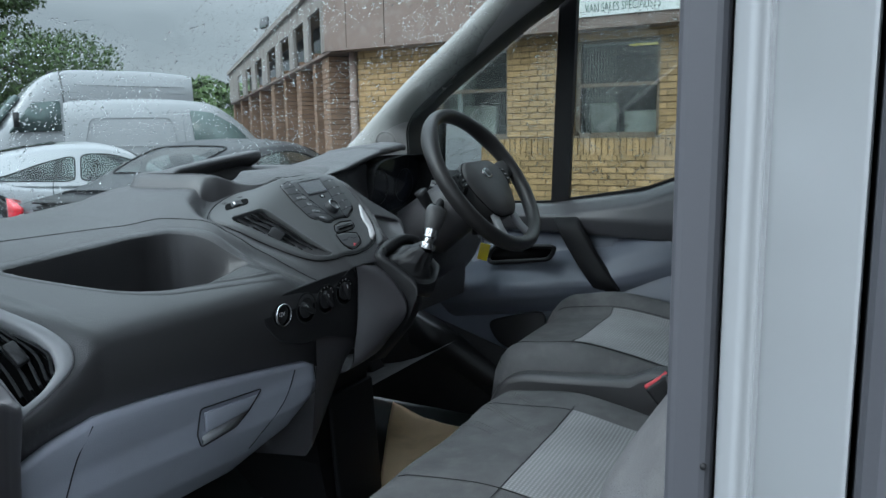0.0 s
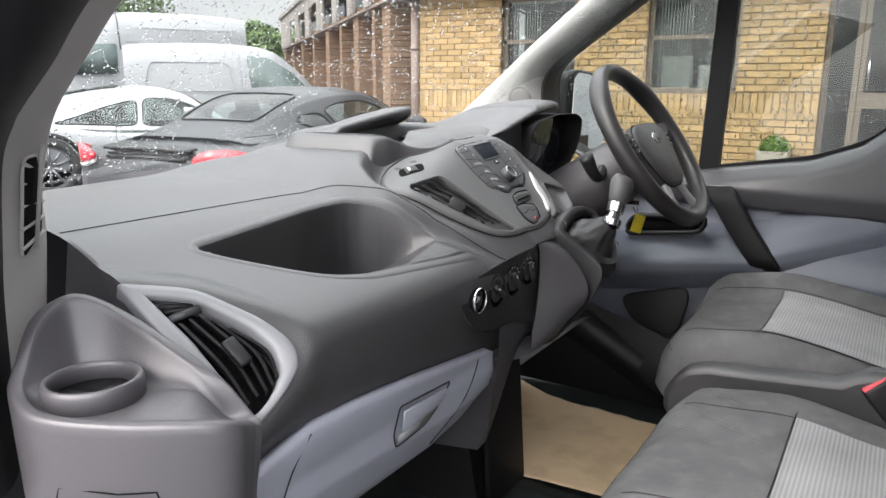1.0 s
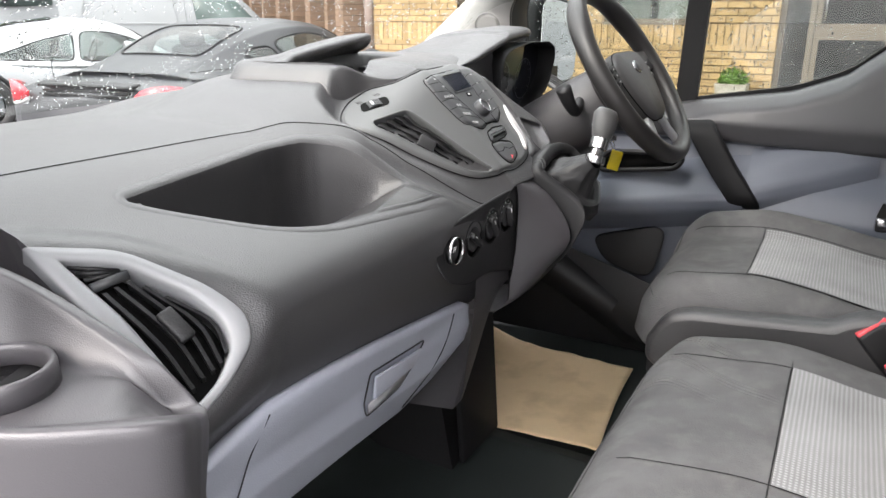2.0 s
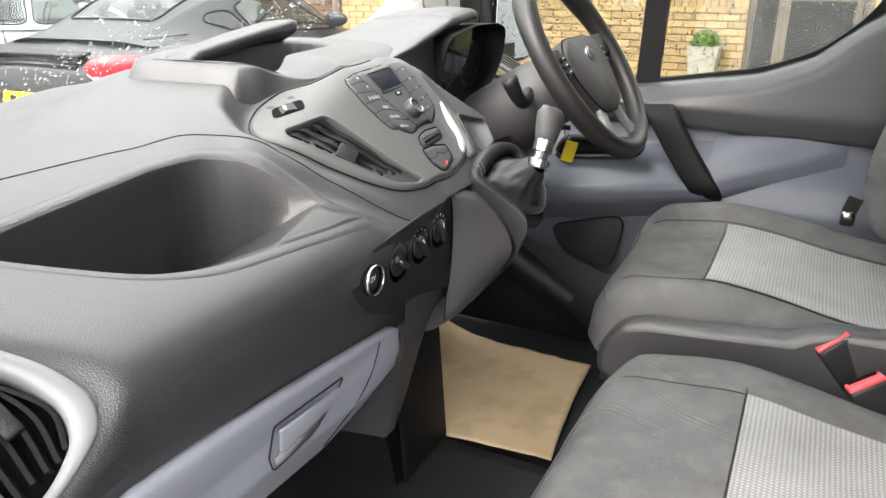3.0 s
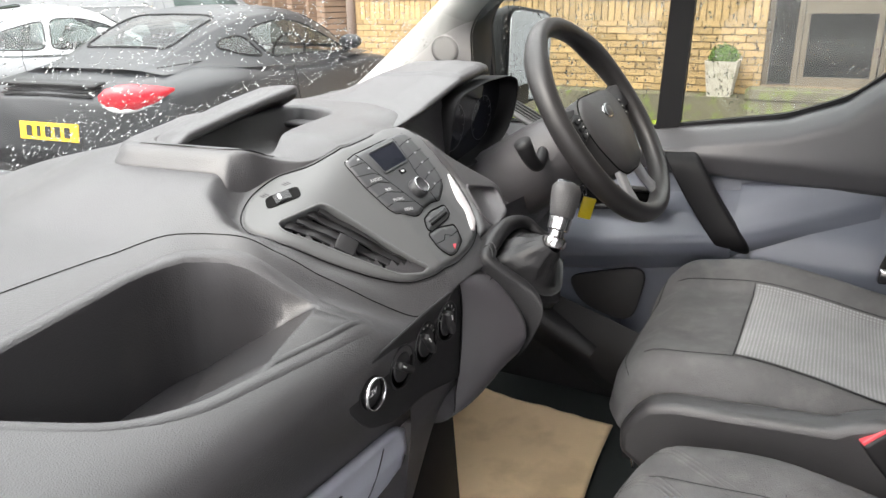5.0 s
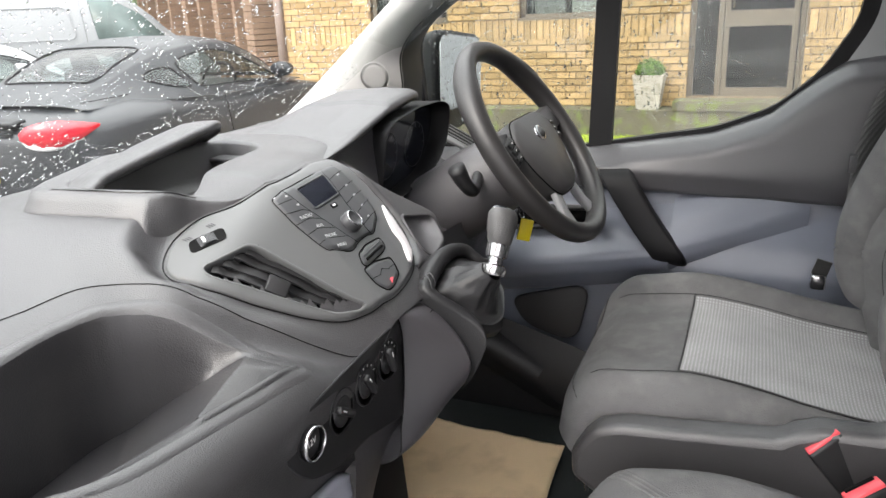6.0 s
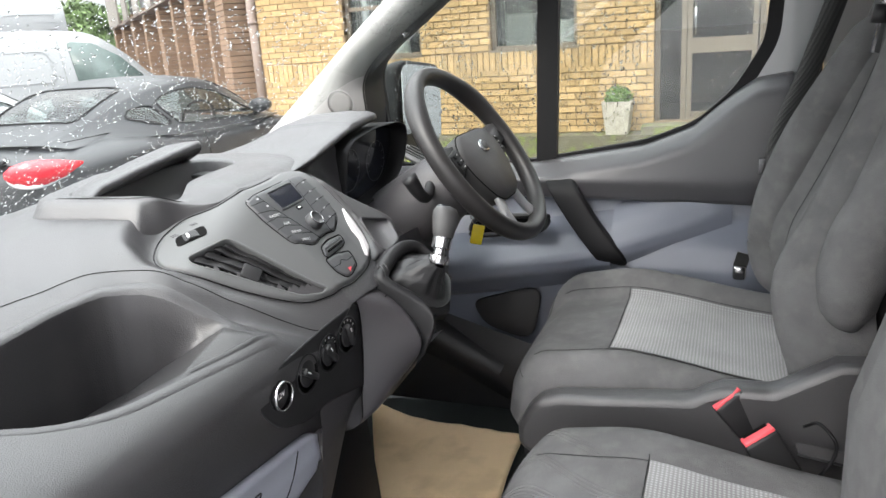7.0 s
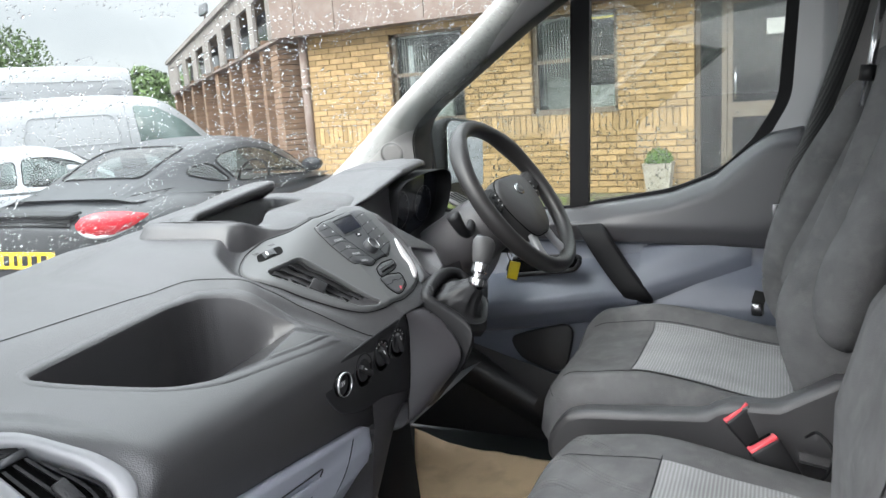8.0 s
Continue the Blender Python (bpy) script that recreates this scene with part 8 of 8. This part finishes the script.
def sports_car(name, label, at, turn, paint, body_stations, roof_stations, panes, wheels, rims):
    """A coupe that faces +y from its rear bumper at y = 0; panes are given for its right side and mirrored."""
    car = thing(name, label, "car", at)
    car.rotation_euler.z = turn
    shell = part("body", loft(car_shell(resample(body_stations, 60))), paint, car, "body shell")
    keep_sharp(shell, 50)
    cab = resample(roof_stations, 40)

    def cabin(s, a):
        """s along the cabin 0..1; a from the right belt (0) over the roof to the left belt (1)."""
        k = max(0, min(len(cab) - 1.001, s * (len(cab) - 1)))
        i = int(k)
        y, hw, z0, tw, zt, _ = [cab[i][j] + (cab[i + 1][j] - cab[i][j]) * (k - i) for j in range(6)]
        sx = -1 if a > 0.5 else 1
        e = abs(a * 2 - 1)
        table = [(0.0, 0.0, zt), (0.25, tw * 0.52, zt - (zt - z0) * 0.015), (0.42, tw * 0.86, zt - (zt - z0) * 0.07), (0.52, tw, zt - (zt - z0) * 0.16), (0.62, tw * 0.80 + hw * 0.20, zt - (zt - z0) * 0.32), (0.80, tw * 0.38 + hw * 0.62, z0 + (zt - z0) * 0.33), (1.0, hw, z0)]
        return Vector((sx * lerp([(p[0], p[1]) for p in table], e), y, lerp([(p[0], p[2]) for p in table], e)))

    rings = []
    for nm, outline, both, lb in panes:
        rings.append((nm, outline, lb))
        if both:
            rings.append((nm, [(s, 1 - a) for s, a in outline], lb))
    holes = [[tuple(p) for p in rounded([Vector(q) for q in outline], 0.035, 5)] for _, outline, _ in rings]
    spans = [(min(p[0] for p in h), max(p[0] for p in h), min(p[1] for p in h), max(p[1] for p in h)) for h in holes]
    part("roof", sheet(cabin, 90, 120, skip=lambda u, v: any(b[0] < u < b[1] and b[2] < v < b[3] and inside(h, u, v) < -0.006 for h, b in zip(holes, spans))), paint, car, "roof and pillars")
    for nm, outline, lb in rings:
        glazing(car, cabin, nm, outline, M_CARGLASS, lb)
    for y, r, half in wheels:
        for sx in (-1, 1):
            part("wheel_arch", spun([(r + 0.06, -0.03), (r + 0.06, 0.02), (r + 0.01, 0.03), (r + 0.01, -0.03)], Matrix.Translation((sx * (half + 0.085), y, r)) @ Matrix.Rotation(radians(90), 4, "Y"), 40, closed=True), M_RUBBER, car, "dark wheel arch")
            wheel_part(car, (sx * (half + 0.01), y, r), r, 0.25, rims, sx)
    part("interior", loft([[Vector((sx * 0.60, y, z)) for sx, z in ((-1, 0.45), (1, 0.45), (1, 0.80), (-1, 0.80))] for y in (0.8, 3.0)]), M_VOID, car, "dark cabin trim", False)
    for sx in (-0.36, 0.36):
        soften(part("seat", box((0.44, 0.14, 0.52), (sx, 1.62, 0.84), Matrix.Rotation(radians(18), 4, "X")), M_RADIO, car, "grey car seat"), 0.06, 3)
        soften(part("seat_head", box((0.24, 0.10, 0.16), (sx, 1.55, 1.12), Matrix.Rotation(radians(18), 4, "X")), M_RADIO, car, "grey head restraint"), 0.04, 3)
    part("car_wheel", spun([(0.165, -0.012), (0.180, 0.0), (0.165, 0.012), (0.150, 0.0)], Matrix.Translation((0.36, 2.30, 0.90)) @ Matrix.Rotation(radians(70), 4, "X"), 28, closed=True), M_BLACK, car, "black steering wheel")
    return car, cabin


PARK = GROUND
# dark coupe
DB = [(0.0, 0.62, 0.32, 0.68, 0.76, 0.50), (0.10, 0.80, 0.25, 0.78, 0.835, 0.60), (0.35, 0.88, 0.20, 0.83, 0.89, 0.62), (0.9, 0.905, 0.20, 0.85, 0.95, 0.62), (1.6, 0.88, 0.18, 0.80, 0.88, 0.62), (2.4, 0.87, 0.18, 0.79, 0.86, 0.60), (3.0, 0.885, 0.18, 0.80, 0.86, 0.58), (3.7, 0.87, 0.19, 0.72, 0.74, 0.52), (4.15, 0.78, 0.20, 0.60, 0.62, 0.45), (4.34, 0.60, 0.25, 0.50, 0.52, 0.35)]
DC = [(0.40, 0.64, 0.90, 0.44, 0.93, 0), (0.72, 0.70, 0.90, 0.48, 1.035, 0), (1.05, 0.76, 0.89, 0.52, 1.175, 0), (1.40, 0.80, 0.87, 0.55, 1.275, 0), (1.80, 0.82, 0.86, 0.57, 1.315, 0), (2.20, 0.82, 0.85, 0.57, 1.28, 0), (2.60, 0.81, 0.85, 0.55, 1.14, 0), (2.95, 0.78, 0.85, 0.52, 0.95, 0), (3.10, 0.74, 0.85, 0.50, 0.88, 0)]
COUPE_PANES = [("rear_window", [(0.135, 0.30), (0.34, 0.315), (0.34, 0.685), (0.135, 0.70)], False, "sloping rear window"), ("windscreen", [(0.66, 0.27), (0.93, 0.20), (0.93, 0.80), (0.66, 0.73)], False, "windscreen"), ("side_window", [(0.395, 0.045), (0.80, 0.040), (0.69, 0.150), (0.615, 0.190), (0.53, 0.207), (0.44, 0.200), (0.360, 0.180)], True, "door window"), ("quarter_window", [(0.255, 0.180), (0.235, 0.145), (0.30, 0.075), (0.375, 0.050), (0.342, 0.172)], True, "quarter window")]
dark, dcab = sports_car("sports_coupe", "dark grey coupe beaded with rain, parked nose-in", (-4.62, 2.34, PARK), radians(5.5), M_CARDARK, DB, DC, COUPE_PANES, ((0.88, 0.335, 0.79), (3.30, 0.32, 0.79)), M_ALLOY)
for sgn in (0, 1):
    sx = 1 if not sgn else -1
    lensm = loft([[Vector((sx * x, y, z + dz)) for dz in (-0.075 * h, 0.0, 0.065 * h)] for x, y, z, h in ((0.50, 0.003, 0.800, 0.25), (0.56, 0.002, 0.805, 0.80), (0.64, 0.016, 0.81, 1.1), (0.72, 0.065, 0.815, 1.1), (0.79, 0.145, 0.822, 0.75), (0.85, 0.25, 0.838, 0.10))], caps=False, closed=False)
    thick(part("tail_light", lensm, M_TAIL, dark, "red tail light"), 0.03, 1)
    part("tail_lens", tube([(sx * 0.51, 0.0, 0.768), (sx * 0.58, -0.008, 0.738), (sx * 0.66, 0.014, 0.728), (sx * 0.74, 0.080, 0.742), (sx * 0.80, 0.16, 0.775)], 0.021, 8, n=14), M_LENS, dark, "pale lower lens")
    part("door_mirror", loft([[Vector((sx * (0.90 + 0.10 * math.cos(2 * math.pi * q / 14) * s), y, 0.98 + 0.065 * math.sin(2 * math.pi * q / 14) * s)) for q in range(14)] for s, y in ((0.95, 2.44), (1.0, 2.47), (0.85, 2.54), (0.3, 2.60))]), M_CARDARK, dark, "dark door mirror")
    part("mirror_stalk", rod((sx * 0.80, 2.52, 0.90), (sx * 0.86, 2.52, 0.94), 0.02), M_BLACK, dark, "black mirror foot")
thick(part("spoiler", sheet(lambda u, v: Vector((-0.44 + 0.84 * u, 0.07 + 0.11 * v - 0.04 * (2 * u - 1) ** 2, 0.866 + 0.016 * v)), 14, 4), M_BLACK, dark, "black spoiler lip"), 0.018)
for k in range(3):
    part("vent_slat", box((0.80, 0.05, 0.014), (-0.02, 0.045 + 0.03 * k, 0.800 + 0.022 * k)), M_BLACK, dark, "black engine vent slat", False)
plate_ = part("number_plate", box((0.52, 0.012, 0.115), (0, -0.012, 0.565), Matrix.Rotation(radians(-8), 4, "X")), M_PLATE, dark, "yellow number plate", False)
for k, w in enumerate((0.05, 0.03, 0.05, 0.05, 0.05)):
    part("plate_bar", box((w, 0.004, 0.07), (-0.17 + 0.085 * k, -0.021, 0.565), Matrix.Rotation(radians(-8), 4, "X")), M_BLACK, plate_, "plain dark bar", False)
part("rear_valance", box((1.3, 0.06, 0.16), (0, 0.03, 0.34)), M_BLACK, dark, "black lower bumper", False)
part("door_gap", tube([(0.872, 1.60, 0.86), (0.885, 1.62, 0.70), (0.885, 1.66, 0.40)], 0.004, 5, n=8), M_VOID, dark)
part("rear_deck_line", tube([(0.60, 0.40, 0.945), (0.64, 0.9, 0.955), (0.70, 1.5, 0.95)], 0.003, 5, n=10), M_VOID, dark)
# pale silver coupe
SB = [(0.0, 0.60, 0.34, 0.66, 0.72, 0.48), (0.12, 0.80, 0.26, 0.76, 0.84, 0.58), (0.40, 0.88, 0.21, 0.84, 0.92, 0.62), (0.95, 0.90, 0.20, 0.82, 0.89, 0.62), (1.6, 0.87, 0.18, 0.74, 0.80, 0.62), (2.5, 0.86, 0.18, 0.73, 0.78, 0.60), (3.1, 0.875, 0.18, 0.74, 0.79, 0.58), (3.8, 0.86, 0.20, 0.72, 0.75, 0.52), (4.25, 0.76, 0.22, 0.60, 0.62, 0.45), (4.43, 0.56, 0.28, 0.50, 0.52, 0.35)]
SC = [(0.35, 0.62, 0.85, 0.42, 0.88, 0), (0.75, 0.72, 0.83, 0.48, 1.02, 0), (1.25, 0.80, 0.79, 0.53, 1.20, 0), (1.8, 0.83, 0.76, 0.56, 1.30, 0), (2.3, 0.83, 0.75, 0.56, 1.305, 0), (2.7, 0.82, 0.75, 0.54, 1.21, 0), (3.1, 0.80, 0.76, 0.51, 0.98, 0), (3.3, 0.74, 0.76, 0.48, 0.82, 0)]
PALE_PANES = [("rear_window", [(0.10, 0.37), (0.45, 0.33), (0.45, 0.67), (0.10, 0.63)], False, "sloping rear window"), ("windscreen", [(0.745, 0.27), (0.97, 0.20), (0.97, 0.80), (0.745, 0.73)], False, "windscreen"), ("side_window", [(0.500, 0.030), (0.93, 0.030), (0.865, 0.095), (0.745, 0.190), (0.62, 0.205), (0.515, 0.195)], True, "door window"), ("quarter_window", [(0.22, 0.040), (0.480, 0.030), (0.495, 0.190), (0.38, 0.150), (0.28, 0.085)], True, "quarter window")]
pale, scab = sports_car("sports_coupe", "pale silver coupe with dark wheels, parked nose-in", (-9.83, 3.45, PARK), radians(-25), M_CARWHITE, SB, SC, PALE_PANES, ((0.95, 0.345, 0.79), (3.30, 0.33, 0.79)), M_ALLOY)
for sgn in (0, 1):
    sx = 1 if not sgn else -1
    thick(part("tail_light", loft([[Vector((sx * x, y, z + dz)) for dz in (-0.05 * h, 0.0, 0.05 * h)] for x, y, z, h in ((0.45, 0.05, 0.74, 0.5), (0.65, 0.07, 0.75, 1.1), (0.82, 0.24, 0.77, 0.9), (0.875, 0.42, 0.78, 0.2))], caps=False, closed=False), M_TAIL, pale, "red tail light"), 0.02, 1)
    part("door_gap", tube([(sx * 0.865, 1.75, 0.88), (sx * 0.88, 1.72, 0.70), (sx * 0.875, 1.78, 0.35)], 0.004, 5, n=8), M_VOID, pale)
    part("door_mirror", loft([[Vector((sx * (0.89 + 0.09 * math.cos(2 * math.pi * q / 14) * s), y, 0.98 + 0.06 * math.sin(2 * math.pi * q / 14) * s)) for q in range(14)] for s, y in ((0.95, 2.56), (1.0, 2.59), (0.85, 2.66), (0.3, 2.72))]), M_CARWHITE, pale, "pale door mirror")

def panel_van(name, label, at, stations, turn, windows, wheels, extra=None):
    """A van from section rings (along, half width, low z, belt z, roof z, roof half width), nose at +y before turning."""
    v = thing(name, label, "van", at)
    v.rotation_euler.z = turn
    bpy.context.view_layer.update()
    loops = []
    for s, hw, z0, zb, zt, tw in resample(stations, 50):
        side = [(hw * 0.97, z0), (hw, z0 + 0.25), (hw, (z0 + zb) / 2), (hw * 0.99, zb), ((hw + tw) / 2, zb + (zt - zb) * 0.62), (tw, zt - 0.08), (tw * 0.93, zt - 0.015), (tw * 0.5, zt + 0.015), (0, zt + 0.02)]
        loops.append([Vector((w, s, z)) for w, z in side] + [Vector((-w, s, z)) for w, z in reversed(side[:-1])])
    keep_sharp(part("body", loft(loops), M_VAN, v, "white body"), 40)
    for nm, bm, mt, lb in windows:
        part(nm, bm, mt, v, lb)
    for y, r in wheels:
        for sx in (-1, 1):
            wheel_part(v, (sx * (stations[3][1] - 0.11), y, r), r, 0.22, M_ALLOY, sx)
    return v


# small white van, nose to the building
SVS = [(0.0, 0.80, 0.30, 1.10, 1.86, 0.70), (0.08, 0.88, 0.25, 1.12, 1.93, 0.76), (1.2, 0.90, 0.22, 1.12, 1.97, 0.78), (2.1, 0.90, 0.22, 1.12, 1.95, 0.77), (2.7, 0.89, 0.22, 1.11, 1.86, 0.74), (3.2, 0.88, 0.22, 1.08, 1.55, 0.68), (3.6, 0.87, 0.22, 1.03, 1.22, 0.62), (4.0, 0.84, 0.24, 0.90, 1.03, 0.58), (4.25, 0.76, 0.28, 0.70, 0.82, 0.50), (4.36, 0.66, 0.32, 0.60, 0.66, 0.45)]
svw = []
for sx in (-1, 1):
    svw.append(("side_window", slab(rounded([Vector((sx * 0.905, 2.28, 1.16)), Vector((sx * 0.905, 3.48, 1.13)), Vector((sx * 0.80, 3.05, 1.52)), Vector((sx * 0.775, 2.62, 1.74)), Vector((sx * 0.79, 2.20, 1.78))], 0.06, 4), (sx * 0.03, 0, 0)), M_VGLASS, "dark cab side window"))
    svw.append(("panel_line", tube(rounded([Vector((sx * 0.908, 0.30, 1.20)), Vector((sx * 0.908, 1.95, 1.20)), Vector((sx * 0.845, 1.85, 1.66)), Vector((sx * 0.845, 0.42, 1.66))], 0.12, 5), 0.009, 6, closed=True), M_VAN, "pressed panel outline"))
    svw.append(("door_line", tube([(sx * 0.91, 2.10, 0.35), (sx * 0.908, 2.10, 1.15), (sx * 0.80, 2.06, 1.80)], 0.004, 5, n=10), M_RADIO, "door shut line"))
svan = panel_van("small_van", "small white panel van spotted with rain", (-11.5, 7.15, PARK), SVS, -0.687, svw, ((0.75, 0.31), (3.55, 0.31)))
svan.scale = (0.88, 0.88, 1.02)
# tall white van facing the other way
TVS = [(1.3, 0.90, 0.35, 1.30, 2.55, 0.84), (1.36, 0.97, 0.30, 1.32, 2.64, 0.88), (2.2, 0.99, 0.28, 1.34, 2.70, 0.90), (3.2, 0.99, 0.28, 1.34, 2.70, 0.90), (4.0, 0.98, 0.28, 1.34, 2.66, 0.88), (4.5, 0.97, 0.28, 1.33, 2.40, 0.84), (5.0, 0.96, 0.28, 1.28, 1.80, 0.78), (5.35, 0.95, 0.28, 1.20, 1.35, 0.74), (5.75, 0.93, 0.30, 1.05, 1.18, 0.70), (5.95, 0.86, 0.34, 0.80, 0.90, 0.60)]
tvw = [("windscreen", slab(rounded([Vector((-0.82, 5.34, 1.40)), Vector((0.82, 5.34, 1.40)), Vector((0.76, 4.80, 2.09)), Vector((-0.76, 4.80, 2.09))], 0.06, 4), (0, 0.075, 0.060)), M_VGLASS, "dark windscreen"), ("bonnet_line", tube([(-0.80, 5.52, 1.285), (0.0, 5.58, 1.285), (0.80, 5.52, 1.285)], 0.006, 5, n=10), M_RADIO, "bonnet shut line")]
for sx in (-1, 1):
    tvw.append(("side_window", slab(rounded([Vector((sx * 0.985, 4.10, 1.40)), Vector((sx * 0.975, 5.10, 1.36)), Vector((sx * 0.93, 4.62, 1.98)), Vector((sx * 0.945, 4.10, 2.02))], 0.05, 4), (sx * 0.03, 0, 0)), M_VGLASS, "dark cab side window"))
    tvw.append(("roof_rib", tube([(sx * 0.955, 1.5, 2.36), (sx * 0.955, 3.7, 2.36)], 0.010, 6), M_VAN, "pressed rib"))
    for rz in (1.55, 2.06, 2.20):
        tvw.append(("side_rib", tube([(sx * lerp([(1.34, 0.985), (2.62, 0.90)], rz), 1.5, rz), (sx * lerp([(1.34, 0.985), (2.62, 0.90)], rz), 3.9, rz)], 0.008, 6), M_RADIO if rz == 2.06 else M_VAN, "pressed side rib"))
    tvw.append(("door_mirror", box((0.16, 0.10, 0.30), (sx * 1.16, 4.95, 1.62)), M_BLACK, "black door mirror"))
    tvw.append(("roof_seam", tube([(sx * 0.975, 4.02, 1.9), (sx * 0.91, 4.06, 2.62), (0, 4.08, 2.69)], 0.012, 6, n=12), M_RADIO, "dark roof seam"))
    tvw.append(("wiper_arm", tube([(sx * 0.60, 5.36, 1.39), (sx * 0.10, 5.30, 1.46)], 0.012, 6), M_BLACK, "black wiper"))
    tvw.append(("bonnet_slot", box((0.36, 0.05, 0.02), (sx * 0.45, 5.56, 1.24)), M_BLACK, "black bonnet slot"))
tvan = panel_van("tall_van", "tall white high-roof van facing the car park", (-15.0, 14.65, PARK), TVS, 2.704, tvw, ((2.0, 0.34), (4.75, 0.34)))
tvan.scale = (1.12, 1.12, 1.12)

# ---- trees ----
def tree(name, label, at, height, spread, n, leaf, seed):
    t = thing(name, label, "tree", at)
    r3 = random.Random(seed)
    trunk = tube([(0, 0, -0.1), (0.1, 0.05, height * 0.25), (-0.05, 0.1, height * 0.5), (0.05, 0, height * 0.8)], [0.28 * height / 9, 0.2 * height / 9, 0.12 * height / 9, 0.05], 10, n=12)
    part("trunk", trunk, M_BARK, t, "grey brown trunk")
    crown = bmesh.new()
    for k in range(16):
        a, h = r3.uniform(0, 6.28), r3.uniform(0.30, 0.92)
        rad = spread * (1.1 - abs(h - 0.55) * 1.3) * r3.uniform(0.45, 0.9)
        c = Vector((rad * math.cos(a), rad * math.sin(a), height * h))
        if k < 7:
            part("limb", tube([(0, 0, height * max(0.2, h - 0.25)), c * 0.5 + Vector((0, 0, height * (h - 0.12) * 0.5)), c], [0.09, 0.06, 0.02], 7, n=6), M_BARK, t)
        s = spread * r3.uniform(0.30, 0.48)
        clump = leaf_ball(c, (s, s, s * 0.8), n // 16, leaf, seed * 31 + k)
        clump.verts.ensure_lookup_table()
        me = bpy.data.meshes.new("tmp")
        clump.to_mesh(me)
        clump.free()
        crown.from_mesh(me)
        bpy.data.meshes.remove(me)
    part("crown", crown, M_LEAF, t, "dense green leaves", False)
    return t


tree("tree", "large dense green tree beyond the parked vans", (-30.0, 16.0, GROUND), 10.0, 4.4, 60000, 0.105, 5)
tree("tree", "broad dark green tree behind the car park", (-34.0, 11.5, GROUND), 9.5, 5.0, 48000, 0.115, 9)
tree("tree", "distant green tree at the end of the wing", (-29.8, 27.0, GROUND), 4.2, 2.6, 12000, 0.17, 12)
tree("tree", "distant green tree past the brick wing", (-27.0, 31.0, GROUND), 4.2, 3.2, 10000, 0.17, 15)

# ---- rain on the glass ----
def drop_mesh(bm, c, ex, ey, n, r, stretch):
    ring = [bm.verts.new(c + ex * r * math.cos(q * math.pi / 3) + ey * r * stretch * math.sin(q * math.pi / 3)) for q in range(6)]
    mid = [bm.verts.new(c + n * r * 0.38 + ex * r * 0.62 * math.cos(q * math.pi / 3) + ey * r * stretch * 0.62 * math.sin(q * math.pi / 3)) for q in range(6)]
    top = bm.verts.new(c + n * r * 0.55)
    bm.faces.new(list(reversed(ring)))
    for q in range(6):
        p = (q + 1) % 6
        bm.faces.new((ring[q], ring[p], mid[p], mid[q]))
        bm.faces.new((mid[q], mid[p], top))


rain = bmesh.new()
rr = random.Random(21)
for k in range(15000):
    u, v = rr.random(), rr.random()
    p = screen(u, v)
    ex = (screen(min(u + 0.01, 1.0), v) - screen(max(u - 0.01, 0), v)).normalized()
    ey = (screen(u, min(v + 0.01, 1.0)) - screen(u, max(v - 0.01, 0))).normalized()
    nn = ex.cross(ey).normalized()
    if nn.z < 0:
        nn = -nn
    if noise.noise(Vector((u * 9, v * 9, 2))) < -0.28:
        continue
    r = min(0.0026, 0.0009 + rr.expovariate(1 / 0.00036))
    drop_mesh(rain, p + nn * 0.0006, ex, ey, nn, r, rr.uniform(1.0, 2.1))
tagged(link("raindrops", rain, M_WATER), "rain drops beaded on the windscreen", "raindrops", kind="stuff")
rain2 = bmesh.new()
win_in = win
for k in range(5600):
    x, z = rr.uniform(-0.78, 0.10), rr.uniform(1.22, 1.83)
    if inside(win_in, x, z) > -0.006 or noise.noise(Vector((x * 7, z * 7, 8))) < -0.2 + 0.5 * max(0, 1.45 - z):
        continue
    r = min(0.0026, 0.0009 + rr.expovariate(1 / 0.00038))
    drop_mesh(rain2, Vector((x, 0.9186, z)), Vector((1, 0, 0)), Vector((0, 0, 1)), Vector((0, 1, 0)), r, rr.uniform(1.0, 2.2))
tagged(link("raindrops", rain2, M_WATER), "rain drops beaded on the driver window", "raindrops", kind="stuff")

# ---- single bricks of the wall ----
meshes = {}
for x, z, l, h in near_b_list:
    keyb = (round(l, 2), round(h, 2))
    if keyb not in meshes:
        bmx = box((l, 0.10, h))
        bmesh.ops.bevel(bmx, geom=[e for e in bmx.edges], offset=0.004, segments=1, affect="EDGES")
        me = bpy.data.meshes.new("brick")
        bmx.to_mesh(me)
        bmx.free()
        me.materials.append(M_BUFF)
        meshes[keyb] = me
    ob = new("brick", meshes[keyb])
    ob.parent = office
    ob.location = Vector((x, FY + 0.046 + rng.uniform(-0.003, 0.003), z)) - office.location
